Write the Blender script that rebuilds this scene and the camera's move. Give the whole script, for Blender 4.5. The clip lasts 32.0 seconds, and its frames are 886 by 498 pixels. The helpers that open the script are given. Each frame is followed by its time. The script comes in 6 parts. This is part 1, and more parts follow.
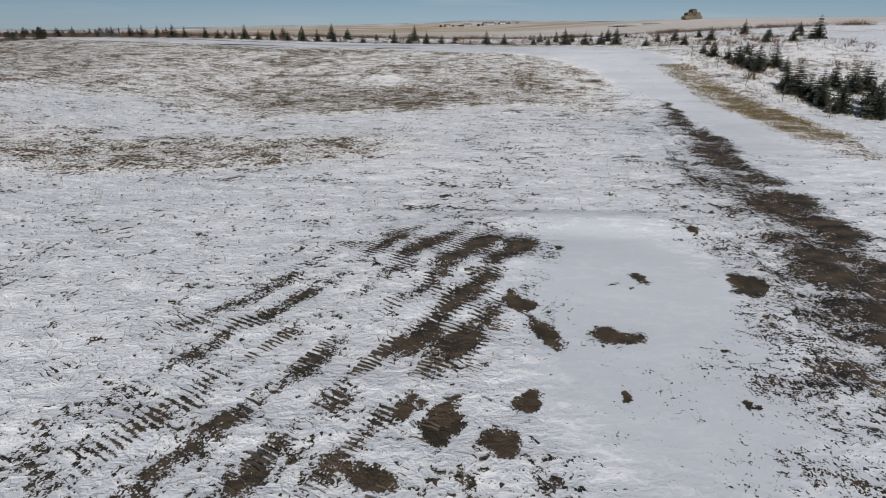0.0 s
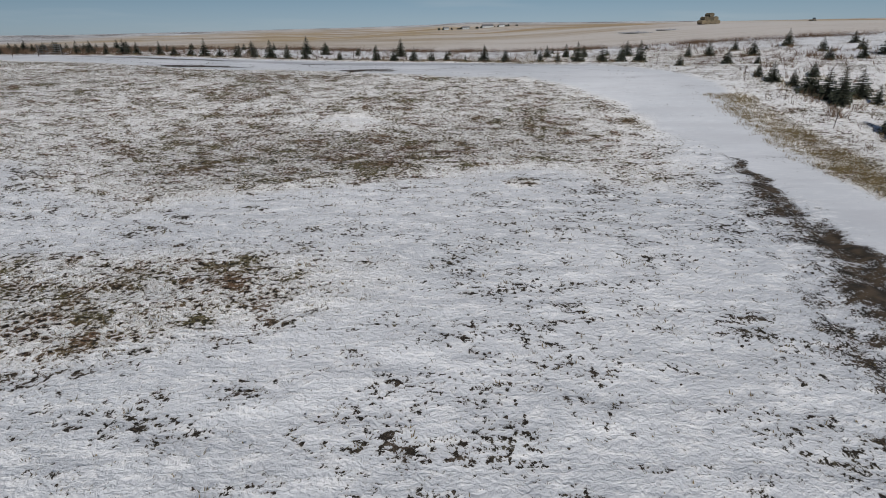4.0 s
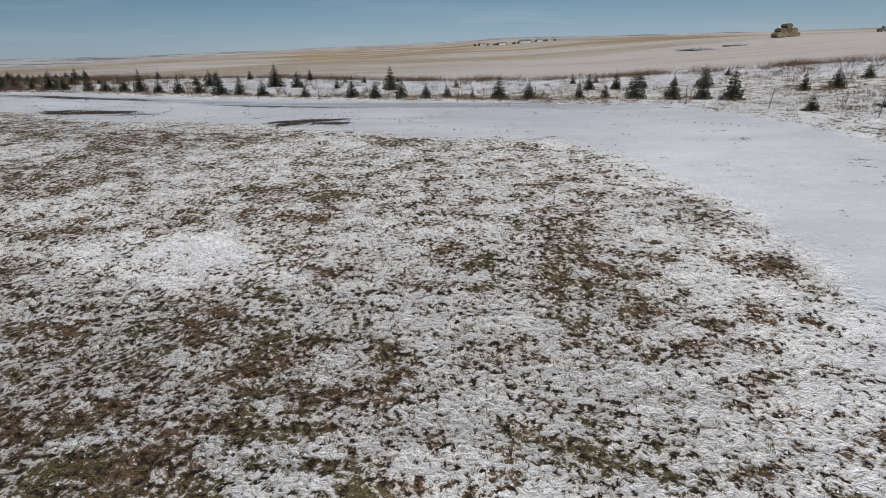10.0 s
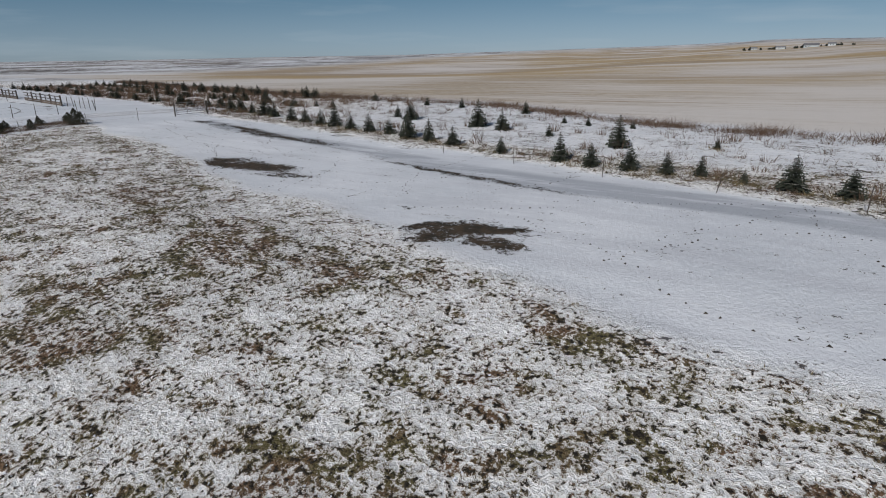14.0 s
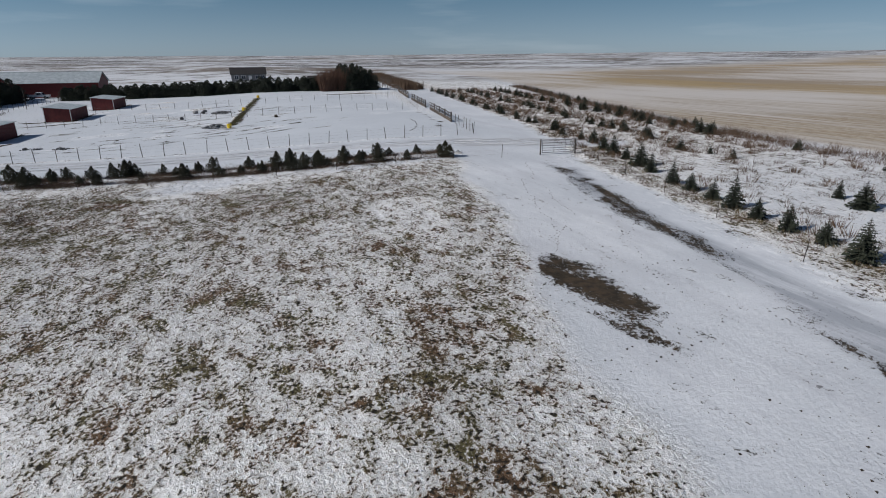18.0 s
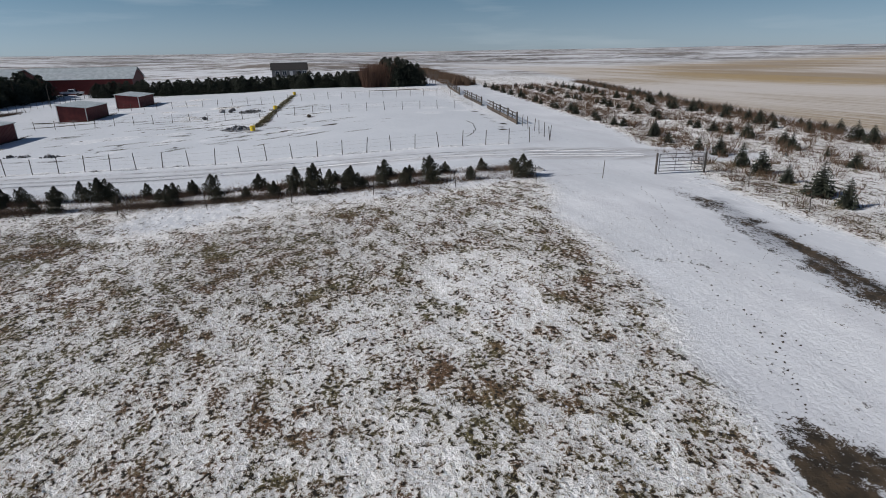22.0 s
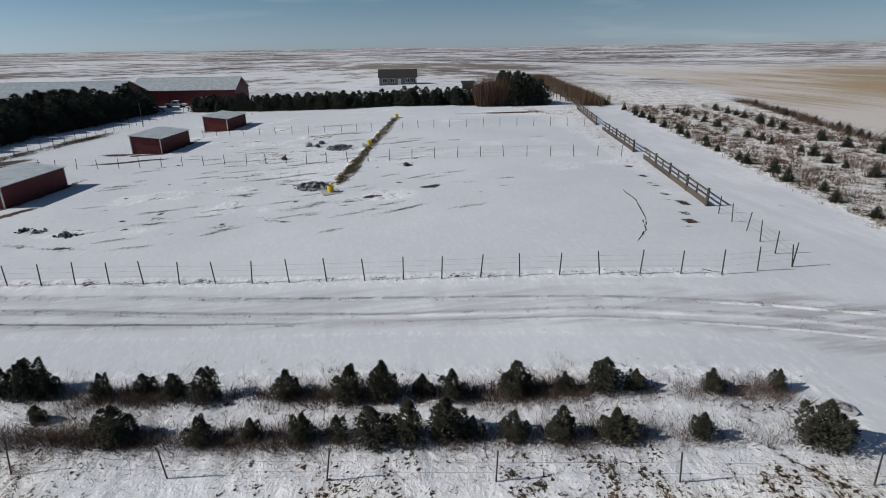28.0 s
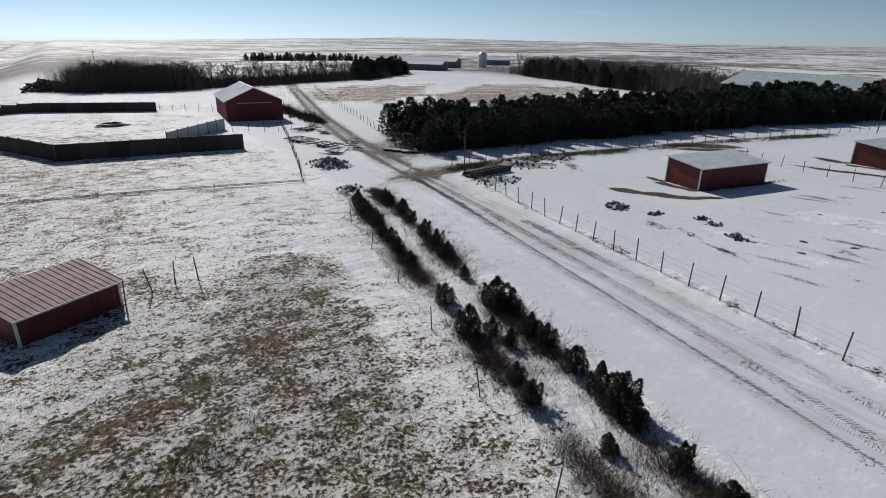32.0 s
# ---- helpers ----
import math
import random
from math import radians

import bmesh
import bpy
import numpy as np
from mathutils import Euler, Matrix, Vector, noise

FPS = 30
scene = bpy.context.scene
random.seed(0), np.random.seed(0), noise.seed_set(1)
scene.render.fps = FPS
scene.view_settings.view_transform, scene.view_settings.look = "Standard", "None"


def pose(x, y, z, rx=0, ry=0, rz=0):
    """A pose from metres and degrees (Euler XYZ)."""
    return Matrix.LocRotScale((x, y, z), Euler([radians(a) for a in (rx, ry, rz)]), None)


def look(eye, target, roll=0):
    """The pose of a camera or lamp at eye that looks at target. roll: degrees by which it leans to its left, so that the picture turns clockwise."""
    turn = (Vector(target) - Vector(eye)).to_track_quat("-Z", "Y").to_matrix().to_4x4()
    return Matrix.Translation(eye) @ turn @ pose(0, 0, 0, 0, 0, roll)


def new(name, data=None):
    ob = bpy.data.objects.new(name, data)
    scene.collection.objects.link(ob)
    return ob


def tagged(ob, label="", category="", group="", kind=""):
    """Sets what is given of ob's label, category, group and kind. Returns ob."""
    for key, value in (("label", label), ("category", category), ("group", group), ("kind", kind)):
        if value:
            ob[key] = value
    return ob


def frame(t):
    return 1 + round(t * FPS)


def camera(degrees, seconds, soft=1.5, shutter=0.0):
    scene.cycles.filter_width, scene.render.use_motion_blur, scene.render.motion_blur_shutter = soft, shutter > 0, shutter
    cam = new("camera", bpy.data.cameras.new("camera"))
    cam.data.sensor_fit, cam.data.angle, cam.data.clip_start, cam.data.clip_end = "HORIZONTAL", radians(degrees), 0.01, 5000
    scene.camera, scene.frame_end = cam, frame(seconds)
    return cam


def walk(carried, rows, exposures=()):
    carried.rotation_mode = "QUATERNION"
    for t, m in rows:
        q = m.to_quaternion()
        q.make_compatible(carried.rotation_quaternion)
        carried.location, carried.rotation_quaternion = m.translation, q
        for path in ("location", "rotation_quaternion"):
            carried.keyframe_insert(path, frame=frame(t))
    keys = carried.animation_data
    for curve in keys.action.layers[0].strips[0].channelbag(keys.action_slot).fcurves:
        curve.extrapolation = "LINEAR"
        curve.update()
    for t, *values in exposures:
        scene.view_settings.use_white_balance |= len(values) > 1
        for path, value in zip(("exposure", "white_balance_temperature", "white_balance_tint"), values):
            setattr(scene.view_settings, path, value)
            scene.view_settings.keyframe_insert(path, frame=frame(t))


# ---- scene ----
cam = camera(77.1, 32.0, 0.95)
PATH = [
    (0.0, (1.58, 19.97, 9.96), (1.328, 29.270, 6.298), 0.03),
    (0.5, (1.49, 21.55, 10.10), (1.314, 30.853, 6.436), -0.08),
    (1.0, (1.47, 23.17, 10.29), (1.278, 32.473, 6.631), -0.20),
    (1.5, (1.50, 24.88, 10.56), (1.294, 34.183, 6.904), -0.37),
    (2.0, (1.55, 26.49, 10.82), (1.315, 35.791, 7.163), -0.39),
    (2.5, (1.64, 28.22, 10.93), (1.389, 37.517, 7.266), -0.40),
    (3.0, (1.77, 29.97, 10.94), (1.601, 39.267, 7.273), -0.31),
    (3.5, (1.95, 31.67, 11.12), (1.732, 40.976, 7.461), -0.39),
    (4.0, (2.29, 33.24, 11.34), (2.020, 42.557, 7.705), -0.52),
    (4.5, (2.58, 34.85, 11.52), (2.274, 44.174, 7.904), -0.54),
    (6.5, (4.20, 41.31, 10.66), (3.655, 50.647, 7.139), -0.84),
    (7.0, (4.44, 42.93, 10.27), (3.837, 52.281, 6.773), -0.92),
    (7.5, (4.59, 44.70, 10.06), (3.920, 54.052, 6.579), -1.10),
    (8.0, (4.78, 46.52, 10.50), (4.061, 55.871, 7.035), -1.22),
    (8.5, (4.90, 48.45, 11.08), (4.140, 57.804, 7.642), -1.24),
    (9.0, (4.98, 50.35, 11.56), (4.156, 59.709, 8.131), -1.31),
    (9.5, (5.05, 52.24, 11.85), (4.167, 61.600, 8.434), -1.44),
    (10.0, (5.09, 54.16, 12.08), (4.155, 63.521, 8.690), -1.48),
    (10.5, (5.24, 56.12, 12.46), (4.246, 65.484, 9.091), -1.51),
    (11.0, (5.32, 58.00, 13.13), (4.269, 67.355, 9.754), -1.53),
    (11.5, (5.30, 59.91, 13.90), (4.214, 69.257, 10.531), -1.46),
    (12.0, (5.08, 61.83, 14.43), (3.487, 71.116, 11.081), -1.28),
    (12.5, (4.82, 63.69, 14.62), (2.298, 72.775, 11.303), -0.92),
    (13.0, (4.51, 65.53, 14.57), (1.199, 74.373, 11.277), -0.57),
    (13.5, (4.03, 67.31, 14.49), (0.030, 75.865, 11.201), -0.71),
    (15.5, (0.22, 73.34, 17.76), (-5.769, 80.616, 14.410), -1.29),
    (16.0, (-0.99, 74.76, 18.58), (-7.426, 81.644, 15.241), -1.37),
    (16.5, (-2.28, 75.92, 19.26), (-9.738, 81.703, 15.930), -1.09),
    (17.0, (-3.63, 76.98, 19.27), (-11.898, 81.520, 15.965), -0.60),
    (17.5, (-4.88, 77.87, 18.87), (-13.361, 81.995, 15.560), -0.51),
    (18.0, (-6.30, 78.48, 18.39), (-14.949, 82.249, 15.069), -0.42),
    (18.5, (-7.87, 79.04, 17.87), (-16.711, 82.323, 14.543), -0.22),
    (19.0, (-9.55, 79.52, 17.39), (-18.409, 82.761, 14.067), -0.29),
    (19.5, (-11.32, 79.96, 17.20), (-20.188, 83.169, 13.878), -0.34),
    (20.0, (-13.27, 80.40, 17.39), (-22.143, 83.574, 14.043), -0.50),
    (20.5, (-15.30, 80.95, 17.66), (-24.184, 84.080, 14.298), -0.74),
    (21.0, (-17.26, 81.44, 17.77), (-26.151, 84.540, 14.409), -0.82),
    (21.5, (-19.16, 81.87, 17.69), (-28.053, 84.947, 14.315), -0.83),
    (22.0, (-21.11, 82.35, 17.36), (-30.012, 85.420, 13.989), -0.84),
    (22.5, (-23.13, 82.76, 17.01), (-32.028, 85.835, 13.646), -0.93),
    (23.0, (-25.16, 83.17, 16.84), (-34.052, 86.260, 13.466), -1.02),
    (23.5, (-27.23, 83.58, 16.94), (-36.114, 86.700, 13.577), -1.01),
    (24.0, (-29.26, 84.05, 17.20), (-38.132, 87.197, 13.834), -1.02),
    (24.5, (-31.18, 84.55, 17.61), (-40.048, 87.727, 14.255), -0.99),
    (26.5, (-38.63, 86.06, 18.61), (-47.439, 89.324, 15.189), -1.19),
    (27.0, (-40.23, 86.34, 19.30), (-49.014, 89.643, 15.851), -1.34),
    (27.5, (-41.76, 86.44, 20.14), (-50.598, 89.610, 16.691), -1.38),
    (28.0, (-43.30, 86.33, 21.07), (-52.600, 87.658, 17.642), -0.85),
    (28.5, (-44.87, 86.31, 21.66), (-54.267, 86.005, 18.239), -0.66),
    (29.0, (-46.22, 86.10, 22.17), (-55.577, 85.346, 18.736), -0.70),
    (29.5, (-47.68, 85.48, 22.40), (-56.660, 82.712, 18.967), -0.07),
    (30.0, (-49.25, 84.94, 22.24), (-57.278, 80.053, 18.823), 0.49),
    (30.5, (-49.97, 84.30, 21.96), (-57.339, 78.474, 18.524), 0.81),
    (31.0, (-50.25, 83.78, 21.46), (-56.411, 76.712, 17.993), 1.00),
    (31.5, (-50.31, 83.30, 20.97), (-55.937, 75.808, 17.477), 0.99),
    (32.0, (-50.43, 82.74, 20.42), (-55.576, 74.922, 16.908), 0.81),
]
walk(cam, [(t, look(eye, target, roll)) for t, eye, target, roll in PATH], ((0.0, -0.04, 6470, 10), (2.0, -0.1, 6440, 10), (4.0, -0.16, 6440, 10), (7.0, -0.2, 6430, 10), (9.0, -0.12, 6460, 10), (10.0, -0.06, 6460, 10), (13.0, -0.12, 6350, 10), (17.0, -0.1, 6250, 10), (20.0, -0.02, 6330, 11), (24.0, 0.05, 6400, 11), (28.0, 0.0, 6430, 10), (30.0, -0.02, 6580, 12), (32.0, 0.04, 6520, 11)))

# ---- sky and sun: clear winter noon, sun in the south ----
SUN_ELEV, SUN_AZ = 33.0, 183.0   # degrees above the horizon; clockwise from +y
world = bpy.data.worlds.new("winter_sky")
scene.world = world
world.use_nodes = True
wt = world.node_tree
sky = wt.nodes.new("ShaderNodeTexSky")
sky.sky_type = "NISHITA"
sky.sun_disc = False
sky.sun_elevation, sky.sun_rotation = radians(SUN_ELEV), radians(SUN_AZ)
sky.altitude, sky.air_density, sky.dust_density, sky.ozone_density = 1200, 0.75, 0.4, 1.5
grey = wt.nodes.new("ShaderNodeHueSaturation")
grey.inputs["Saturation"].default_value = 0.92
cool = wt.nodes.new("ShaderNodeMix")
cool.data_type, cool.blend_type = "RGBA", "MULTIPLY"
cool.inputs[0].default_value = 1.0
cool.inputs[7].default_value = (0.90, 0.985, 1.07, 1.0)
wt.links.new(sky.outputs["Color"], grey.inputs["Color"])
wt.links.new(grey.outputs["Color"], cool.inputs[6])
# pale colourless haze low over the horizon
tc = wt.nodes.new("ShaderNodeTexCoord")
up = wt.nodes.new("ShaderNodeSeparateXYZ")
low = wt.nodes.new("ShaderNodeMapRange")
low.inputs[1].default_value, low.inputs[2].default_value = 0.45, 0.10
low.inputs[3].default_value, low.inputs[4].default_value = 0.0, 0.92
pale = wt.nodes.new("ShaderNodeRGBToBW")
tint = wt.nodes.new("ShaderNodeMix")
tint.data_type, tint.blend_type = "RGBA", "MULTIPLY"
tint.inputs[0].default_value = 1.0
deep = wt.nodes.new("ShaderNodeMix")
deep.data_type = "RGBA"
deep.inputs[6].default_value, deep.inputs[7].default_value = (0.80, 0.98, 1.09, 1.0), (0.48, 0.92, 1.32, 1.0)
climb = wt.nodes.new("ShaderNodeMapRange")
climb.inputs[1].default_value, climb.inputs[2].default_value = -0.01, 0.10
wt.links.new(climb.outputs[0], deep.inputs[0])
wt.links.new(deep.outputs[2], tint.inputs[7])
haze = wt.nodes.new("ShaderNodeMix")
haze.data_type = "RGBA"
wt.links.new(tc.outputs["Generated"], up.inputs[0])
wt.links.new(up.outputs["Z"], low.inputs[0])
wt.links.new(up.outputs["Z"], climb.inputs[0])
wt.links.new(cool.outputs[2], pale.inputs[0])
wt.links.new(pale.outputs[0], tint.inputs[6])
wt.links.new(low.outputs[0], haze.inputs[0])
wt.links.new(cool.outputs[2], haze.inputs[6])
wt.links.new(tint.outputs[2], haze.inputs[7])
# thin streaks of high cloud
mp = wt.nodes.new("ShaderNodeMapping")
mp.inputs["Scale"].default_value = (2.0, 2.0, 20.0)
cl = wt.nodes.new("ShaderNodeTexNoise")
cl.inputs["Scale"].default_value, cl.inputs["Detail"].default_value = 1.6, 6.0
rng_c = wt.nodes.new("ShaderNodeMapRange")
rng_c.inputs[1].default_value, rng_c.inputs[2].default_value, rng_c.inputs[4].default_value = 0.56, 0.85, 0.26
thin = wt.nodes.new("ShaderNodeMix")
thin.data_type = "RGBA"
thin.inputs[7].default_value = (12.0, 13.0, 13.6, 1.0)
wt.links.new(tc.outputs["Generated"], mp.inputs["Vector"])
wt.links.new(mp.outputs["Vector"], cl.inputs["Vector"])
wt.links.new(cl.outputs["Fac"], rng_c.inputs[0])
wt.links.new(rng_c.outputs[0], thin.inputs[0])
wt.links.new(haze.outputs[2], thin.inputs[6])
wt.links.new(thin.outputs[2], wt.nodes["Background"].inputs["Color"])
bright = wt.nodes.new("ShaderNodeMapRange")
bright.inputs[1].default_value, bright.inputs[2].default_value = -1.0, 1.0
bright.inputs[3].default_value, bright.inputs[4].default_value = 0.069, 0.044
wt.links.new(up.outputs["Y"], bright.inputs[0])
wt.links.new(bright.outputs[0], wt.nodes["Background"].inputs["Strength"])
sun_data = bpy.data.lights.new("sun", "SUN")
sun_data.energy, sun_data.angle, sun_data.color = 4.2, radians(0.6), (1.0, 0.945, 0.88)
sun = new("sun", sun_data)
sd = Vector((math.sin(radians(SUN_AZ)) * math.cos(radians(SUN_ELEV)), math.cos(radians(SUN_AZ)) * math.cos(radians(SUN_ELEV)), math.sin(radians(SUN_ELEV))))
sun.matrix_world = look(sd * 200, (0, 0, 0))
tagged(sun, "low winter sun", "sun", kind="structure")

# ---- materials ----
class Nodes:
    """A small builder for node materials."""

    def __init__(self, name, rough=0.8, metal=0.0, spec=0.3):
        self.mat = bpy.data.materials.new(name)
        self.mat.use_nodes = True
        self.t = self.mat.node_tree
        self.b = self.t.nodes["Principled BSDF"]
        self.b.inputs["Roughness"].default_value = rough
        self.b.inputs["Metallic"].default_value = metal
        self.b.inputs["Specular IOR Level"].default_value = spec
        self.coord = self.t.nodes.new("ShaderNodeTexCoord").outputs["Object"]

    def put(self, node, sock, v):
        if hasattr(v, "is_linked"):
            self.t.links.new(v, node.inputs[sock])
        else:
            node.inputs[sock].default_value = v

    def noise(self, scale, detail=4.0, rough=0.55, stretch=None, dist=0.0):
        n = self.t.nodes.new("ShaderNodeTexNoise")
        n.inputs["Scale"].default_value, n.inputs["Detail"].default_value = scale, detail
        n.inputs["Roughness"].default_value, n.inputs["Distortion"].default_value = rough, dist
        src = self.coord
        if stretch:
            m = self.t.nodes.new("ShaderNodeMapping")
            m.inputs["Scale"].default_value = stretch[:3]
            if len(stretch) > 3:
                m.inputs["Rotation"].default_value = (0, 0, radians(stretch[3]))
            self.t.links.new(src, m.inputs["Vector"])
            src = m.outputs["Vector"]
        self.t.links.new(src, n.inputs["Vector"])
        return n.outputs["Fac"]

    def attr(self, name):
        n = self.t.nodes.new("ShaderNodeAttribute")
        n.attribute_name = name
        return n.outputs["Fac"]

    def math(self, op, a, b=0.0, clamp=False):
        n = self.t.nodes.new("ShaderNodeMath")
        n.operation, n.use_clamp = op, clamp
        self.put(n, 0, a), self.put(n, 1, b)
        return n.outputs[0]

    def step(self, v, lo, hi):
        n = self.t.nodes.new("ShaderNodeMapRange")
        n.interpolation_type = "SMOOTHSTEP"
        self.put(n, 0, v)
        n.inputs[1].default_value, n.inputs[2].default_value = lo, hi
        return n.outputs[0]

    def mix(self, f, a, b):
        n = self.t.nodes.new("ShaderNodeMix")
        n.data_type = "RGBA"
        self.put(n, 0, f)
        for s, v in ((6, a), (7, b)):
            self.put(n, s, v if hasattr(v, "is_linked") else (*v, 1.0))
        return n.outputs[2]

    def rand(self):
        return self.t.nodes.new("ShaderNodeObjectInfo").outputs["Random"]

    def island(self):
        return self.t.nodes.new("ShaderNodeNewGeometry").outputs["Random Per Island"]

    def done(self, color, bump=None, strength=0.5, dist=0.02, rough=None):
        self.put(self.b, "Base Color", color if hasattr(color, "is_linked") else (*color, 1.0))
        if bump is not None:
            n = self.t.nodes.new("ShaderNodeBump")
            n.inputs["Strength"].default_value, n.inputs["Distance"].default_value = strength, dist
            self.t.links.new(bump, n.inputs["Height"])
            self.t.links.new(n.outputs["Normal"], self.b.inputs["Normal"])
        if rough is not None:
            self.put(self.b, "Roughness", rough)
        return self.mat


def mottled(name, dark, light, scale=6.0, rough=0.8, metal=0.0, spread=0.25, bump=0.4, dist=0.01, stretch=None):
    """Two tones broken up by coarse and fine grain, with some change from piece to piece."""
    m = Nodes(name, rough, metal)
    a, b = m.noise(scale, 5, 0.6, stretch), m.noise(scale * 7, 3, 0.6, stretch)
    f = m.math("ADD", m.math("MULTIPLY", a, 0.7), m.math("MULTIPLY", b, 0.3))
    f = m.math("ADD", f, m.math("MULTIPLY", m.math("SUBTRACT", m.rand(), 0.5), spread))
    return m.done(m.mix(m.step(f, 0.3, 0.7), dark, light), b, bump, dist)


def needles(name, dark, light):
    m = Nodes(name, 0.75, 0.0, 0.25)
    f = m.math("ADD", m.math("MULTIPLY", m.island(), 0.6), m.math("MULTIPLY", m.rand(), 0.4))
    return m.done(m.mix(f, dark, light))


def snow_colour(m, ripple, calm, yard):
    """Wind-packed snow: grey and glazed where it is thin, brighter on the crusted ripples."""
    base = m.mix(m.step(m.noise(0.11, 4), 0.35, 0.7), (0.545, 0.572, 0.607), (0.650, 0.672, 0.704))
    crest = m.math("MULTIPLY", m.step(ripple, 0.48, 0.60), m.math("SUBTRACT", 1.0, m.math("MULTIPLY", calm, 0.8)))
    base = m.mix(m.math("MULTIPLY", yard, 0.6), base, (0.505, 0.540, 0.580))
    return m.mix(m.math("MULTIPLY", crest, 0.58), base, (0.91, 0.91, 0.908))


def ground_material():
    m = Nodes("snowy_ground", 0.75, 0.0, 0.2)
    fine, mid = m.noise(6.5, 5, 0.62, None, 0.35), m.noise(1.25, 5, 0.64, (0.8, 1.2, 1.0, 8))
    wide, grit = m.noise(0.33, 4, 0.6), m.noise(24.0, 3, 0.65)
    lush, mud, tan, flat = m.attr("grass"), m.attr("mud"), m.attr("tan"), m.attr("packed")
    grass = m.math("MAXIMUM", lush, 0.0)
    off = lambda v, k: m.math("MULTIPLY", m.math("SUBTRACT", v, 0.5), k)
    calm = m.math("MAXIMUM", m.math("MINIMUM", flat, 1.0), m.step(lush, 0.02, -0.22))
    ripple = m.math("ADD", m.math("MULTIPLY", m.noise(2.6, 5, 0.62, (0.62, 1.5, 1.0, 12), 0.5), 0.7), m.math("MULTIPLY", fine, 0.3))
    # how much of the sward stands out of the snow
    strip = m.noise(0.5, 5, 0.6, (0.5, 1.9, 1.0, 14))
    s = m.math("ADD", m.math("ADD", m.math("MULTIPLY", lush, 1.12), off(fine, 2.9)), off(mid, 2.3))
    s = m.math("ADD", s, m.math("MULTIPLY", off(strip, 1.6), flat))
    s = m.math("ADD", m.math("ADD", s, off(wide, 1.3)), off(grit, 1.2))
    s = m.math("SUBTRACT", s, m.math("MULTIPLY", flat, 0.30))
    bare = m.step(s, 0.60, 0.70)
    thin = m.math("MULTIPLY", m.step(s, 0.26, 0.64), m.step(grass, 0.10, 0.42))
    veg = m.mix(m.step(m.noise(0.45, 4, 0.6), 0.40, 0.60), (0.140, 0.121, 0.053), (0.175, 0.104, 0.060))
    veg = m.mix(m.step(grass, 0.36, 0.14), veg, (0.07, 0.064, 0.057))
    veg = m.mix(m.math("MULTIPLY", m.step(m.noise(11.0, 4, 0.7), 0.5, 0.72), m.step(grass, 0.14, 0.38)), veg, (0.25, 0.2, 0.135))
    veg = m.mix(m.step(m.noise(6.5, 3), 0.50, 0.64), veg, (0.024, 0.020, 0.015))
    crust = m.mix(m.step(grass, 0.16, 0.40), snow_colour(m, ripple, calm, m.step(lush, 0.02, -0.22)), m.mix(m.step(m.noise(3.2, 4, 0.6), 0.38, 0.6), (0.78, 0.775, 0.76), (0.94, 0.937, 0.93)))
    crust = m.mix(m.math("MULTIPLY", thin, 0.53), crust, (0.42, 0.355, 0.27))
    base = m.mix(bare, crust, veg)
    # wind-polished greyer streaks where the lane snow is packed
    polish = m.step(m.noise(0.35, 6, 0.62, (0.35, 1.5, 1.0, 14)), 0.42, 0.66)
    base = m.mix(m.math("MULTIPLY", m.math("MULTIPLY", polish, flat), 0.55), base, (0.50, 0.515, 0.55))
    worn = m.math("MULTIPLY", m.math("SUBTRACT", flat, 1.0, True), m.step(m.noise(0.9, 6, 0.65, (1.8, 0.16, 1.0, -11)), 0.38, 0.62))
    base = m.mix(m.math("MULTIPLY", worn, 1.2), base, (0.40, 0.405, 0.42))
    ice = m.math("MULTIPLY", m.attr("glaze"), m.step(m.noise(0.8, 6, 0.66, (0.22, 1.6, 1.0, 10)), 0.28, 0.55))
    base = m.mix(m.math("MULTIPLY", ice, 0.85), base, (0.33, 0.35, 0.385))
    # stubble far out: seed rows, golden and faded strips, drifted snow that thins out away from the hedge
    rows = m.noise(0.9, 3, 0.6, (0.03, 1.0, 1.0, 14))
    strk = m.math("ADD", m.math("MULTIPLY", m.noise(0.03, 8, 0.68, (0.3, 1.0, 1.0, 8)), 0.62), m.math("MULTIPLY", rows, 0.38))
    tcol = m.mix(m.step(m.noise(0.0075, 4, 0.55, (0.45, 1.0, 1.0, 10)), 0.44, 0.58), (0.39, 0.285, 0.145), (0.33, 0.265, 0.19))
    tcol = m.mix(m.step(m.noise(0.2, 5, 0.7, (0.3, 1.4, 1.0, 8)), 0.5, 0.75), tcol, (0.24, 0.185, 0.12))
    edge = m.attr("drift")
    tcol = m.mix(m.math("MULTIPLY", edge, 0.8), tcol, m.mix(m.step(m.noise(2.2, 5, 0.7, (0.35, 1.3, 1.0, 12)), 0.42, 0.6), (0.27, 0.215, 0.15), (0.46, 0.40, 0.32)))
    dust = m.math("ADD", m.math("ADD", strk, off(m.noise(0.0055, 3, 0.5), 0.9)), m.math("MULTIPLY", edge, 0.10))
    tcol = m.mix(m.math("MULTIPLY", m.step(dust, 0.42, 0.64), 0.85), tcol, (0.60, 0.57, 0.54))
    base = m.mix(tan, base, tcol)
    far = m.attr("far")
    fst = m.math("ADD", m.math("MULTIPLY", m.noise(0.06, 9, 0.74), 0.60), m.math("MULTIPLY", m.noise(0.0062, 5, 0.6), 0.55))
    fcol = m.mix(m.step(m.noise(0.004, 5, 0.6), 0.42, 0.58), (0.085, 0.076, 0.070), (0.19, 0.163, 0.138))
    fcol = m.mix(m.math("MULTIPLY", m.step(fst, 0.525, 0.625), 0.95), fcol, (0.63, 0.645, 0.67))
    base = m.mix(far, base, fcol)
